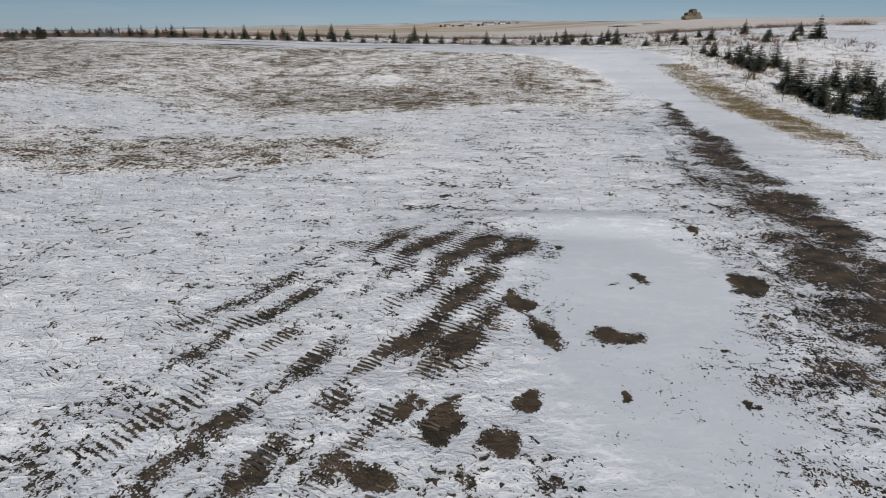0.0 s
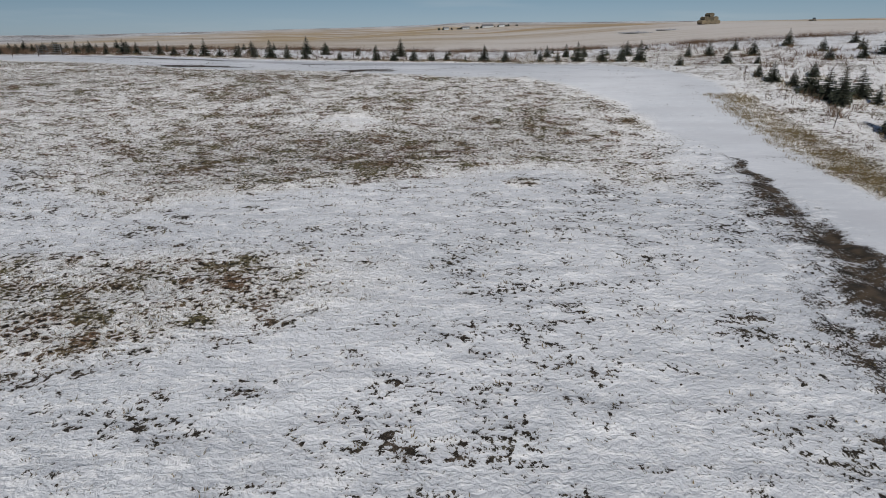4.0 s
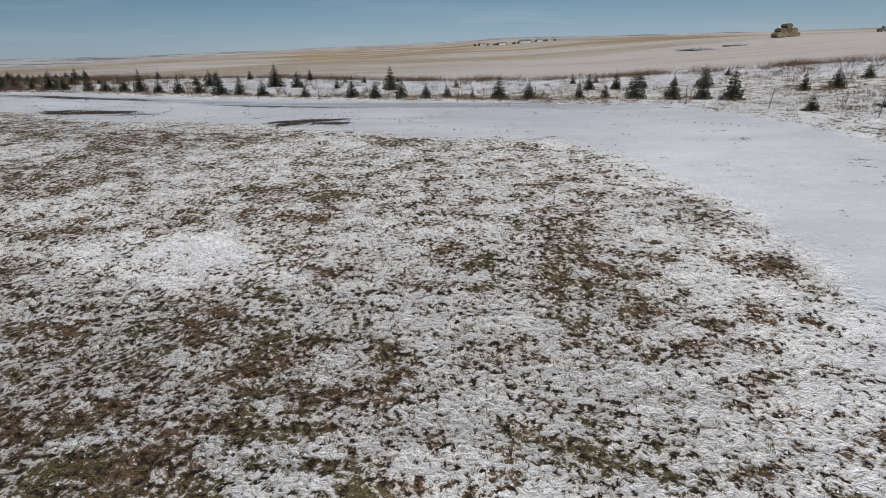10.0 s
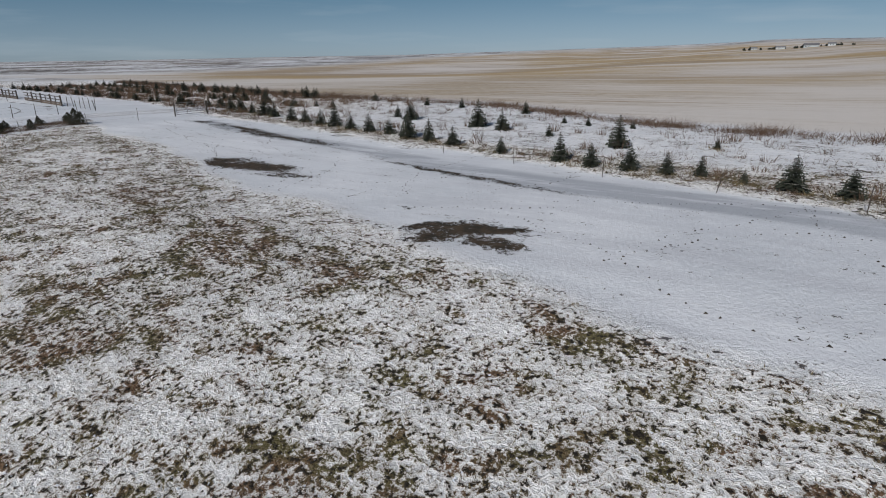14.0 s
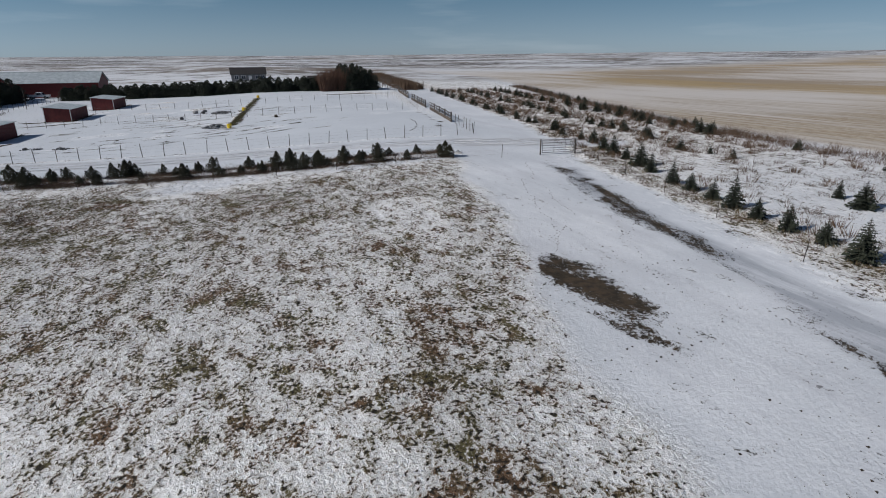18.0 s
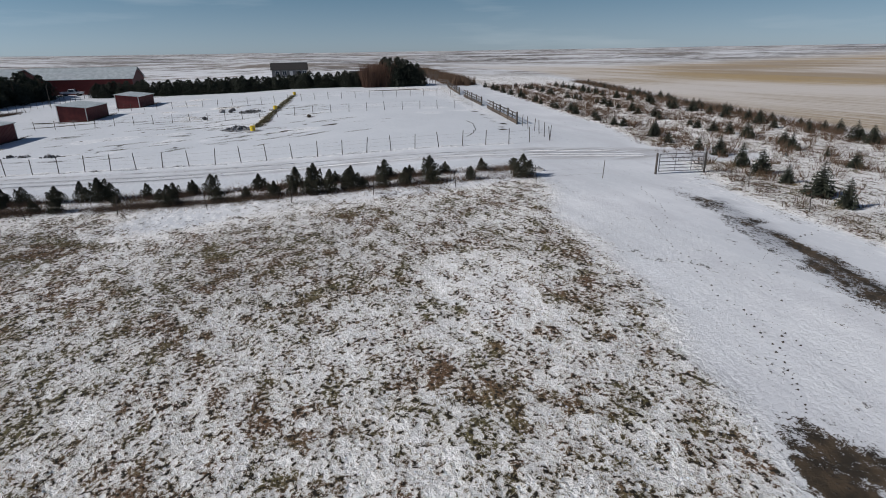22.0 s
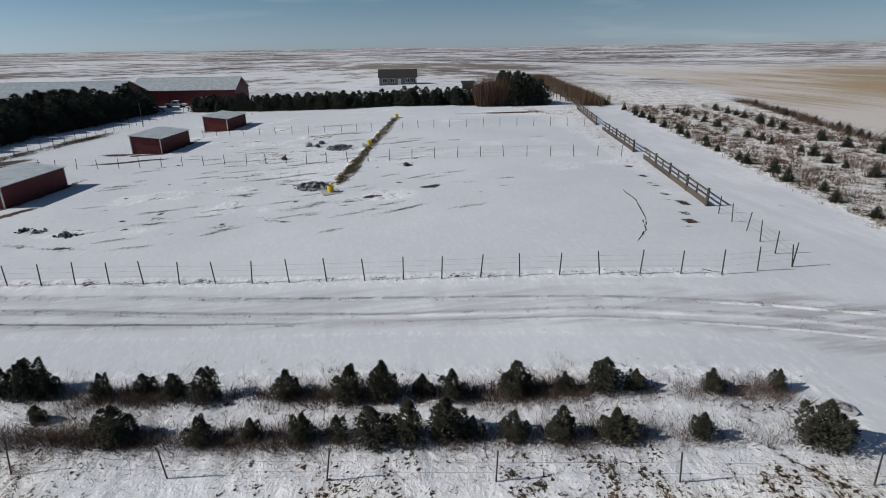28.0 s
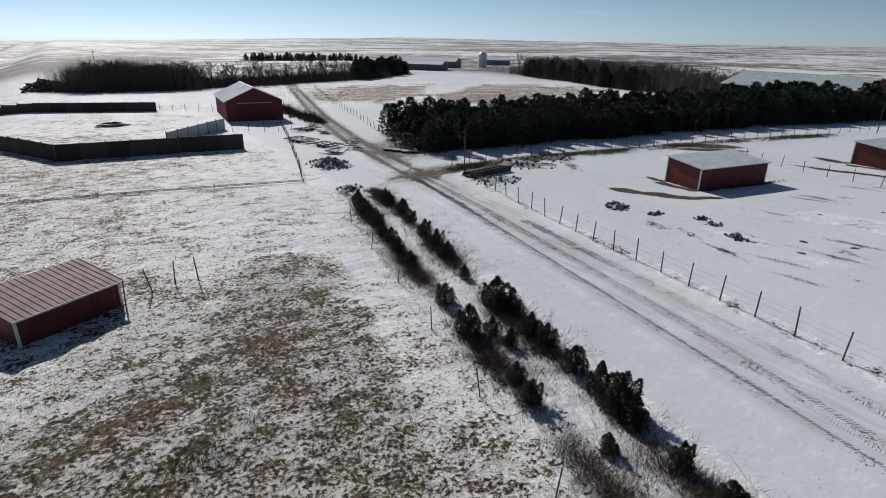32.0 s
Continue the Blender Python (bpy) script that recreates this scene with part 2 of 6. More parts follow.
    # bare earth: torn edges where it was driven on, clean edges where the snow slid or melted off it
    k = m.math("ADD", m.math("ADD", mud, off(fine, 1.5)), m.math("ADD", off(mid, 1.0), off(grit, 1.5)))
    thaw = m.math("ADD", m.attr("thaw"), m.math("ADD", off(m.noise(3.0, 5, 0.72), 1.7), m.math("ADD", off(fine, 0.9), off(grit, 0.8))))
    xyz = m.t.nodes.new("ShaderNodeSeparateXYZ")
    m.t.links.new(m.coord, xyz.inputs[0])
    lug = m.math("ADD", m.math("MULTIPLY", xyz.outputs["X"], 22.0), m.math("MULTIPLY", xyz.outputs["Y"], 38.0))
    lug = m.math("SINE", m.math("ADD", lug, m.math("MULTIPLY", mid, 9.0)))
    k = m.math("ADD", k, m.math("MULTIPLY", m.math("MULTIPLY", lug, m.math("MULTIPLY", m.attr("tread"), m.step(m.noise(0.7, 4, 0.6), 0.42, 0.60))), 0.26))
    melt = m.step(thaw, 0.47, 0.55)
    k = m.math("MAXIMUM", m.step(k, 0.48, 0.57), melt)
    earth = m.mix(m.step(m.noise(2.2, 5), 0.35, 0.65), (0.028, 0.024, 0.019), (0.080, 0.060, 0.041))
    earth = m.mix(m.step(m.noise(13.0, 3, 0.6), 0.68, 0.82), earth, (0.20, 0.175, 0.145))
    earth = m.mix(m.math("MULTIPLY", m.step(thaw, 0.65, 1.0), 0.8), earth, m.mix(m.step(m.noise(1.1, 5), 0.4, 0.6), (0.034, 0.027, 0.018), (0.074, 0.052, 0.033)))
    base = m.mix(k, base, earth)
    rise = m.math("ADD", m.math("MULTIPLY", m.math("SUBTRACT", 1.0, flat), 0.05), m.math("MULTIPLY", m.math("MULTIPLY", grass, grass), 4.4))
    h = m.math("ADD", m.math("MULTIPLY", m.math("SUBTRACT", 1.0, m.math("MAXIMUM", bare, k)), 0.22), m.math("MULTIPLY", m.math("MULTIPLY", fine, rise), 1.2))
    h = m.math("ADD", h, m.math("MULTIPLY", m.math("MULTIPLY", grit, rise), 0.28))
    h = m.math("ADD", h, m.math("MULTIPLY", m.math("MULTIPLY", mid, m.math("SUBTRACT", 1.0, m.math("MULTIPLY", calm, 0.6))), 0.10))
    h = m.math("ADD", h, m.math("MULTIPLY", m.math("MULTIPLY", ripple, m.math("SUBTRACT", 1.0, m.math("MULTIPLY", calm, 0.88))), 0.19))
    return m.done(base, h, 1.0, 0.2)


M = {}
M["ground"] = ground_material()
M["spruce"] = needles("spruce_needles", (0.022, 0.027, 0.020), (0.052, 0.058, 0.041))
M["cedar"] = needles("cedar_needles", (0.034, 0.037, 0.026), (0.086, 0.082, 0.056))
M["pine"] = needles("pine_needles", (0.034, 0.040, 0.030), (0.070, 0.077, 0.056))
M["bark"] = mottled("bark", (0.05, 0.036, 0.026), (0.12, 0.09, 0.07), 14)
M["twig"] = needles("bare_twigs", (0.075, 0.062, 0.052), (0.16, 0.13, 0.108))
M["brush"] = needles("dry_brush", (0.050, 0.032, 0.024), (0.145, 0.095, 0.062))
M["rust"] = needles("rusty_twigs", (0.070, 0.040, 0.029), (0.155, 0.090, 0.062))
M["blade"] = needles("dry_grass", (0.05, 0.045, 0.022), (0.24, 0.185, 0.10))
M["post"] = mottled("weathered_post", (0.035, 0.03, 0.027), (0.10, 0.085, 0.07), 20)
M["steel"] = mottled("dull_steel", (0.12, 0.12, 0.123), (0.25, 0.25, 0.255), 9, 0.5, 0.5)
M["wire"] = mottled("fence_wire", (0.11, 0.10, 0.095), (0.2, 0.19, 0.18), 9, 0.55, 0.6)
M["plank"] = mottled("weathered_plank", (0.050, 0.042, 0.034), (0.115, 0.09, 0.07), 5, 0.85, stretch=(1, 1, 6))
M["rail"] = mottled("dark_rail", (0.04, 0.036, 0.033), (0.09, 0.08, 0.072), 8)
M["red"] = mottled("red_metal_siding", (0.095, 0.019, 0.018), (0.150, 0.030, 0.028), 1.6, 0.6, 0.0, 0.15, 0.1)
M["redroof"] = mottled("red_metal_roof", (0.10, 0.045, 0.045), (0.20, 0.115, 0.115), 1.6, 0.7, 0.0, 0.1, 0.1)
M["tin"] = mottled("snowy_tin_roof", (0.36, 0.41, 0.42), (0.60, 0.64, 0.65), 0.9, 0.42, 0.25, 0.1, 0.15)
M["frost"] = mottled("snow_on_roof", (0.62, 0.65, 0.69), (0.78, 0.80, 0.83), 1.2, 0.8, 0.0, 0.1, 0.4, 0.03)
M["white"] = mottled("white_trim", (0.55, 0.54, 0.52), (0.75, 0.74, 0.72), 4, 0.6)
M["siding"] = mottled("pale_siding", (0.11, 0.11, 0.115), (0.2, 0.2, 0.205), 3, 0.7)
M["shingle"] = mottled("dark_shingle", (0.020, 0.019, 0.019), (0.045, 0.042, 0.042), 6, 0.95)
M["dark"] = mottled("dark_opening", (0.006, 0.006, 0.007), (0.016, 0.015, 0.015), 4, 0.9)
M["glass"] = mottled("window_glass", (0.03, 0.035, 0.045), (0.06, 0.07, 0.085), 2, 0.08, 0.0, 0.1, 0.0)
M["yellow"] = mottled("yellow_plastic", (0.62, 0.42, 0.02), (0.80, 0.58, 0.04), 3, 0.5)
M["rock"] = mottled("frosty_rock", (0.028, 0.028, 0.031), (0.12, 0.12, 0.127), 5, 0.9, bump=0.8, dist=0.04)
M["soil"] = mottled("dark_soil", (0.028, 0.023, 0.018), (0.085, 0.066, 0.05), 5, 0.95, bump=0.8, dist=0.04)
M["concrete"] = mottled("grey_concrete", (0.22, 0.22, 0.225), (0.38, 0.38, 0.38), 3, 0.85)
M["windwall"] = mottled("dark_wind_fence", (0.03, 0.026, 0.025), (0.075, 0.062, 0.055), 2.5, 0.8, stretch=(5, 5, 1))
M["palewall"] = mottled("pale_wind_fence", (0.30, 0.33, 0.34), (0.46, 0.49, 0.5), 2.0, 0.6, 0.2)
M["hay"] = mottled("hay_bale", (0.045, 0.04, 0.028), (0.16, 0.13, 0.085), 3, 0.9)
M["snowlump"] = mottled("snow_lump", (0.60, 0.63, 0.68), (0.78, 0.80, 0.83), 4, 0.8, bump=0.6, dist=0.03)
M["rubber"] = mottled("black_rubber", (0.012, 0.012, 0.013), (0.03, 0.03, 0.03), 6, 0.7)
M["carpaint"] = mottled("frosted_white_paint", (0.45, 0.46, 0.48), (0.7, 0.71, 0.72), 3, 0.35)

M["track"] = mottled("tracked_snow", (0.40, 0.405, 0.42), (0.60, 0.61, 0.63), 2, 0.8, bump=0.5, dist=0.02)
M["weed"] = needles("dead_weeds", (0.065, 0.046, 0.037), (0.18, 0.125, 0.095))
M["straw"] = needles("straw_grass", (0.10, 0.08, 0.04), (0.29, 0.22, 0.115))
M["rubble"] = mottled("snowy_rubble", (0.035, 0.036, 0.04), (0.42, 0.435, 0.46), 3.4, 0.9, bump=0.9, dist=0.06)
M["straw_dull"] = needles("dull_straw", (0.09, 0.068, 0.045), (0.22, 0.165, 0.11))
M["olive"] = needles("olive_grass", (0.05, 0.047, 0.026), (0.16, 0.14, 0.07))
M["feed"] = mottled("red_brown_feed", (0.07, 0.018, 0.012), (0.16, 0.045, 0.03), 9, 0.9)

# ---- ground ----
def sstep(a, b, v):
    u = np.clip((v - a) / (b - a), 0.0, 1.0)
    return u * u * (3.0 - 2.0 * u)
def height(x, y):
    """Rolling ground: a slope up to the lane, a level farmyard to the west, rising stubble fields to the north-east."""
    x, y = np.asarray(x, float), np.asarray(y, float)
    east = sstep(-45.0, -12.0, x)
    slope = 2.9 + 0.033 * np.clip(y, -60, 62) + 3.1 * sstep(60, 88, y)
    yard = 7.6 + 1.2 * sstep(70, 105, y) - 0.5 * sstep(-60, -110, x) * sstep(75, 50, y)
    z = yard * (1 - east) + slope * east
    z = z + 0.5 * sstep(95, 120, y) * east
    r = np.hypot(x, y)
    z = z + 2.4 * sstep(10, 70, x) * sstep(30, 120, y)
    ang = np.degrees(np.arctan2(x, y))
    hill = sstep(-35, 25, ang) * sstep(170, 90, ang)
    z = z + hill * (2.3 * sstep(105, 220, r) + 12.5 * sstep(300, 1300, r))
    z = z - 5.0 * sstep(120, 420, y) * sstep(0, -150, x) * 1.0
    z = z + 3.0 * np.sin(x / 310.0 + 1.3) * np.sin(y / 270.0) * sstep(350, 900, r)
    z = z + np.interp(ang, [-180, -150, -120, -90, -60, -30, 0, 30, 60, 180], [-22, 28, 8, 5, 5, 12, 48, 25, 9, -22]) * sstep(900, 4300, r)
    return z


def lattice(ix, iy, seed):
    v = np.sin(ix * 127.1 + iy * 311.7 + seed * 74.7) * 43758.5453
    return v - np.floor(v)


def value_noise(x, y, scale, octaves=3, seed=0):
    """Smooth wandering noise about 0, within +-0.5."""
    out, amp, total = 0.0 * x, 1.0, 0.0
    for o in range(octaves):
        u, v = x * scale * 2 ** o + 17.3 * o, y * scale * 2 ** o - 9.1 * o
        iu, iv = np.floor(u), np.floor(v)
        fu, fv = u - iu, v - iv
        fu, fv = fu * fu * (3 - 2 * fu), fv * fv * (3 - 2 * fv)
        a, b = lattice(iu, iv, seed + o), lattice(iu + 1, iv, seed + o)
        c, d = lattice(iu, iv + 1, seed + o), lattice(iu + 1, iv + 1, seed + o)
        out = out + amp * ((a * (1 - fu) + b * fu) * (1 - fv) + (c * (1 - fu) + d * fu) * fv - 0.5)
        total += amp
        amp *= 0.55
    return out / total


def zat(x, y):
    return float(height(x, y))


def along(line, x, y):
    """Distance from points to a polyline, and how far along it the nearest place lies."""
    x, y = np.asarray(x, float), np.asarray(y, float)
    best, where, run = np.full(x.shape, 1e9), np.zeros(x.shape), 0.0
    for (ax, ay), (bx, by) in zip(line, line[1:]):
        lx, ly = bx - ax, by - ay
        n = math.hypot(lx, ly)
        u = np.clip(((x - ax) * lx + (y - ay) * ly) / (n * n), 0, 1)
        d = np.hypot(x - ax - u * lx, y - ay - u * ly)
        where = np.where(d < best, run + u * n, where)
        best = np.minimum(best, d)
        run += n
    return best, where


def blob(x, y, cx, cy, rx, ry, turn=0.0, soft=0.35):
    """1 inside a turned ellipse, falling to 0 round its edge."""
    c, s = math.cos(radians(turn)), math.sin(radians(turn))
    u, v = (x - cx) * c + (y - cy) * s, -(x - cx) * s + (y - cy) * c
    return sstep(1 + soft, 1 - soft, np.hypot(u / rx, v / ry))


LANE = [(17.0, 48), (18.3, 58), (19.0, 68), (17.8, 78), (12.0, 88), (0, 92.2), (-14, 96), (-32, 100.5), (-48, 104), (-60, 109.5), (-76, 116.5), (-106, 123.5), (-157, 136), (-260, 160)]
YARD_LANE = [(-57.5, 120), (-62.5, 109.5), (-66.5, 101), (-70.3, 86), (-73.5, 70), (-76.5, 55), (-78.6, 40), (-79.5, 30), (-82, 12), (-88, -16), (-104, -76), (-122, -140)]
HEDGE = [(-260, 205), (-180, 179), (-99, 151), (-57, 138.5), (-24, 134), (-5, 122.5), (8, 119), (23, 120), (36, 118), (58, 112), (110, 96)]
WHEELS = [[(-59.6, 113.5), (-63.2, 105.4), (-66.2, 97), (-68.5, 85.6), (-71.2, 73.8), (-73.8, 60.2), (-76.6, 45), (-78.2, 35)], [(-60.6, 114), (-64.2, 105.8), (-66.9, 98), (-69.2, 86.4), (-71.0, 79.7), (-73.6, 69.6), (-75, 62), (-77.4, 48), (-79, 36)],
          [(-62.2, 114.5), (-65.7, 106), (-68.2, 98), (-70.5, 89), (-72.8, 80.4), (-74.7, 73.8), (-76.5, 64.6), (-78.3, 52)]]
TRENCH = [(-99.7, 83.6), (-122, 87.6), (-150.5, 93)]


def beyond_hedge(x, y):
    return y - np.interp(x, [p[0] for p in HEDGE], [p[1] for p in HEDGE])


def cover(x, y):
    """Exposed sward, bare earth, packed snow, stubble and far fields, each 0 to 1."""
    wob = 3.0 * np.sin(x * 0.23 + 1.0) * np.sin(y * 0.19) + 1.6 * np.sin(x * 0.71) * np.sin(y * 0.63 + 2)
    lane_d, lane_s = along(LANE, x, y)
    half = np.interp(lane_s, [0, 12, 22, 32, 42, 54, 69, 88, 104, 120, 135, 220], [1.4, 2.2, 3.4, 4.8, 6.8, 8.0, 7.4, 5.8, 5.2, 5.0, 4.0, 3.5])
    lane = sstep(half + 1.2, half - 1.0, lane_d + 0.25 * wob)
    grass = 0.07 - 0.42 * np.maximum(sstep(-66, -73, x), sstep(-2.6, -4.6, x + 0.213 * (100.8 - y) + 57.4) * sstep(36, 44, y)) * sstep(2, -3, y - np.interp(x, [-260, -157, -106, -76, -60, -48], [160, 136, 123.5, 116.5, 109.5, 104]))
    # pasture east of the tree rows
    field = sstep(-57.0, -52.5, x) * sstep(20, 8, x + 0.2 * wob) * sstep(108, 100, y)
    grass = grass + 0.07 * (1 - field) * sstep(0.6, 2.6, x + 0.213 * (100.8 - y) + 57.4) * sstep(-48, -54, x) * sstep(38, 46, y) * sstep(104, 100, y)
    grass = grass + field * (0.15 + 0.28 * sstep(56, 63, y + wob) + 0.10 * sstep(-20, -34, x) * sstep(52, 62, y))
    grass += 0.36 * blob(x, y, -11.5, 46.3, 9.5, 3.0, 12, 0.5) + 0.18 * blob(x, y, -24, 47, 7, 4, 0, 0.5)
    grass += 0.36 * blob(x, y, -2.8, 63.2, 6.0, 4.2, 20, 0.5) + 0.28 * blob(x, y, -10, 60, 4, 3.0, 0, 0.5)
    grass += 0.16 * blob(x, y, -7, 65.5, 9, 4.5, 0, 0.5) - 0.34 * blob(x, y, -5, 69.8, 4.2, 1.8, -5, 0.5)
    grass += 0.13 * blob(x, y, 0, 71.5, 13, 6.5, 0, 0.6) + 0.22 * blob(x, y, 5.5, 66.0, 4.5, 4, 0, 0.6) + 0.24 * blob(x, y, -14, 79, 5, 3.2, 15, 0.6)
    grass += 0.3 * blob(x, y, -13, 84.0, 4.5, 1.5, -15, 0.6) + 0.26 * blob(x, y, -20, 84.6, 5.5, 1.8, -18, 0.6)
    grass += 0.24 * blob(x, y, -50, 85.5, 8, 5.5, 15, 0.6) + 0.06 * blob(x, y, -34, 76, 9, 5, 25, 0.6) - 0.06 * blob(x, y, -36, 85, 6, 1.8, 10, 0.8)
    grass -= 0.12 * blob(x, y, -28, 70, 5, 2.4, 30, 0.8)
    bare_d, _ = along([(-47.5, 66.0), (-50.0, 64.6), (-55.3, 63.4), (-56.3, 60.0), (-58.8, 52.5), (-57.2, 60.0), (-56.2, 65.0), (-54.6, 69.5)], x + 2.4 * value_noise(x, y, 0.35, 3, 51), y + 2.4 * value_noise(x, y, 0.35, 3, 52))
    grass += 0.38 * blob(x, y, -54.5, 62.0, 7.0, 11.5, 20, 0.5) + 0.95 * sstep(4.0, 1.9, bare_d) + 0.3 * blob(x, y, -58.0, 68.5, 2.0, 6.0, 20, 0.6) - 0.4 * blob(x, y, -51.6, 67.6, 2.4, 1.3, 20, 0.6) - 0.06 * blob(x, y, -62, 44, 9, 9, 0, 0.4)
    grass += 0.3 * blob(x, y, 5.2, 58.4, 0.8, 0.7) + 0.34 * blob(x, y, 14.4, 70.4, 1.8, 1.0, 60, 0.6) + 0.3 * blob(x, y, 12.5, 73.8, 2, 1.3, 0, 0.6)
    grass -= 0.5 * blob(x, y, 5.8, 31.5, 2.8, 6.0, 0, 0.4)
    grass -= 0.24 * blob(x, y, -40.0, 90.5, 5.0, 2.4, -8, 0.5) - 0.04 * blob(x, y, -30, 91.5, 11, 2.4, -10, 0.8)
    grass += 0.2 * blob(x, y, -45.5, 79.3, 5.0, 3.0, 10, 0.5)
    # verge beside the east lane and plantation
    grass += 0.62 * blob(x, y, 21.6, 60.5, 1.7, 14.0, -3, 0.45) + 0.26 * blob(x, y, 29, 82, 13, 26, 0, 0.3)
    north = sstep(2, -4, beyond_hedge(x, y)) * sstep(half + 0.2, half + 3.0, lane_d) * sstep(94, 101, y + 0.28 * np.clip(x, -70, 0))
    grass += 0.17 * north * sstep(-250, -90, x) + 0.2 * north * sstep(-25, -60, x)
    grass += 0.30 * sstep(9, 1.5, np.abs(lane_d - half - 2.6) * 3.0) * sstep(96, 102, y + 0.2 * np.clip(x, -70, 0))
    rows = sstep(5.0, 2.5, np.abs(x + 0.213 * (100.8 - y) + 57.4)) * sstep(38, 43, y) * sstep(104, 101, y)
    grass += 0.03 * rows
    # yards: mostly clean snow
    td, _ = along(TRENCH, x, y)
    grass += 0.4 * blob(x, y, -152, 121, 11, 1.6, 15)
    grass += 0.5 * blob(x, y, -118, 39.5, 9, 1.6, 12)
    scuff = sstep(0.05, 0.3, value_noise(x, 0.8 * y, 0.17, 3, 40)) * sstep(-84, -90, x) * sstep(52, 60, y)
    grass += scuff * (0.30 + 0.22 * sstep(100, 86, y) + 0.2 * sstep(-122, -134, x)) * sstep(128, 118, y)
    grass += 0.30 * blob(x, y, -112, 80, 15, 6, 10, 0.5) + 0.22 * blob(x, y, -150, 105, 5, 22, 0, 0.6) + 0.14 * blob(x, y, -60, 5, 22, 16, 0, 0.4)
    grass += 0.24 * blob(x, y, -50, 26, 21, 26, 0, 0.4) + 0.13 * blob(x, y, -60, -16, 18, 14, 0, 0.4) + 0.3 * blob(x, y, -66, -38, 14, 4, 15, 0.5)
    fence_d, _ = along([(-69.6, 106), (-73.3, 88.2), (-77, 72.5), (-79.3, 57.9), (-83, 36)], x + 0.25, y)
    grass += (0.50 + 0.16 * sstep(80, 60, y)) * sstep(1.2, 0.2, fence_d)
    yd, _ = along(YARD_LANE, x, y)
    grass = 0.6 * np.tanh(np.clip(grass, -0.4, 2) / 0.6)
    grass = grass * (1 - 0.55 * lane) * (1 - 0.7 * sstep(4.0, 2.5, yd))
    hx, hy = x + 26 * value_noise(x, y, 0.04, 4, 20), y + 20 * value_noise(x, y, 0.05, 4, 21)
    grass += 0.85 * sstep(1.1, 0.45, td + 0.1 * wob + 1.0 * value_noise(x, y, 0.5, 3, 23)) + np.clip(1.15 * blob(hx, hy, -152, -42, 44, 25, 12, 0.6) + 0.95 * blob(hx, hy, -120, -62, 30, 20, 38, 0.7) + 0.9 * value_noise(0.94 * x + 0.34 * y, 2.4 * (0.94 * y - 0.34 * x), 0.09, 4, 22) * sstep(-5, -25, y) * sstep(-96, -104, x) - 0.9 * sstep(8, 3, along([(-108, -18), (-128, -46), (-168, -82)], x, y)[0]), 0, 0.95)
    # bare earth: churned ground, the dirt road, gravel showing through
    mud = 0.0 * x
    left = np.interp(y, [15, 27, 30, 35.2, 41.4, 48.3, 56, 64], [7.1, 7.5, 7.9, 9.4, 10.8, 12.1, 14.2, 16.4])
    right = np.interp(y, [15, 28, 34.6, 39.8, 47.2, 53.4, 64.9], [13.0, 13.5, 13.9, 14.5, 15.3, 16.2, 17.1])
    across = (x + 0.12 * np.sin(y * 2.2) + 0.28 * np.sin(y * 0.71 + 1) * np.sin(y * 1.3) - left) / np.maximum(right - left, 0.3)
    mud += np.interp(across, [-0.3, 0.0, 0.2, 0.4, 0.55, 0.85, 1.15], [0.12, 0.40, 0.46, 0.56, 0.74, 0.77, 0]) * sstep(67, 60, y) * (1 - 0.4 * blob(x, y, 15.0, 53.0, 3.0, 1.0, 0, 0.5)) + 0.9 * value_noise(x, y, 0.8, 4, 25) * sstep(-0.2, 0.1, across) * sstep(1.3, 0.9, across) * sstep(67, 60, y) + 0.16 * sstep(37, 30, y) * sstep(0.0, 0.3, across) * sstep(1.2, 1.0, across)
    # churned mound where a machine turned: dark lines run up to its crest
    fan = blob(x, y, -1.2, 30.6, 3.6, 7.4, -31, 0.5)
    mud += (0.20 * fan + 0.27 * fan * np.cos(5.6 * (0.87 * x - 0.5 * y) + 3.6 * value_noise(x, y, 0.4, 2, 4)) + 1.0 * fan * value_noise(x, y, 0.8, 3, 5)) * sstep(-7.5, -2.0, x)
    mud += 0.50 * blob(x, y, 2.6, 34.9, 1.9, 0.9, 8, 0.6) + 0.2 * blob(x, y, 0.4, 35.2, 2.2, 0.8, 8, 0.6) + 0.34 * blob(x, y, 1.6, 31.3, 0.9, 2.4, -22, 0.6)
    wx, wy = x + 0.4 * value_noise(x, y, 1.7, 3, 1), y + 0.4 * value_noise(x, y, 1.7, 3, 2)
    thaw = 0.0 * x
    for cx, cy, rx, ry, turn in ((5.0, 30.35, 0.66, 0.42, -8), (3.5, 30.5, 0.30, 0.80, 14), (3.25, 31.6, 0.3, 0.26, 0), (2.35, 27.2, 0.40, 0.46, 0), (2.9, 28.25, 0.40, 0.24, 40), (1.35, 27.6, 0.34, 0.95, -12), (0.75, 28.0, 0.28, 0.5, -25),
                                (4.55, 34.9, 0.16, 0.34, 0), (2.9, 31.9, 0.3, 0.5, 5), (0.2, 26.5, 0.7, 0.3, -20),
                                (6.3, 33.2, 0.2, 0.42, 40), (5.5, 32.8, 0.2, 0.1, 0), (5.9, 32.5, 0.12, 0.1, 0), (8.9, 32.9, 0.55, 0.75, -10), (9.0, 36.5, 0.28, 0.4, 0), (4.7, 28.4, 0.1, 0.2, 0), (7.0, 30.0, 0.16, 0.12, 0), (6.9, 28.2, 0.12, 0.22, 30)):
        thaw = thaw + 0.95 * blob(wx, wy, cx, cy, 0.85 * rx, 0.85 * ry, turn, 0.55)
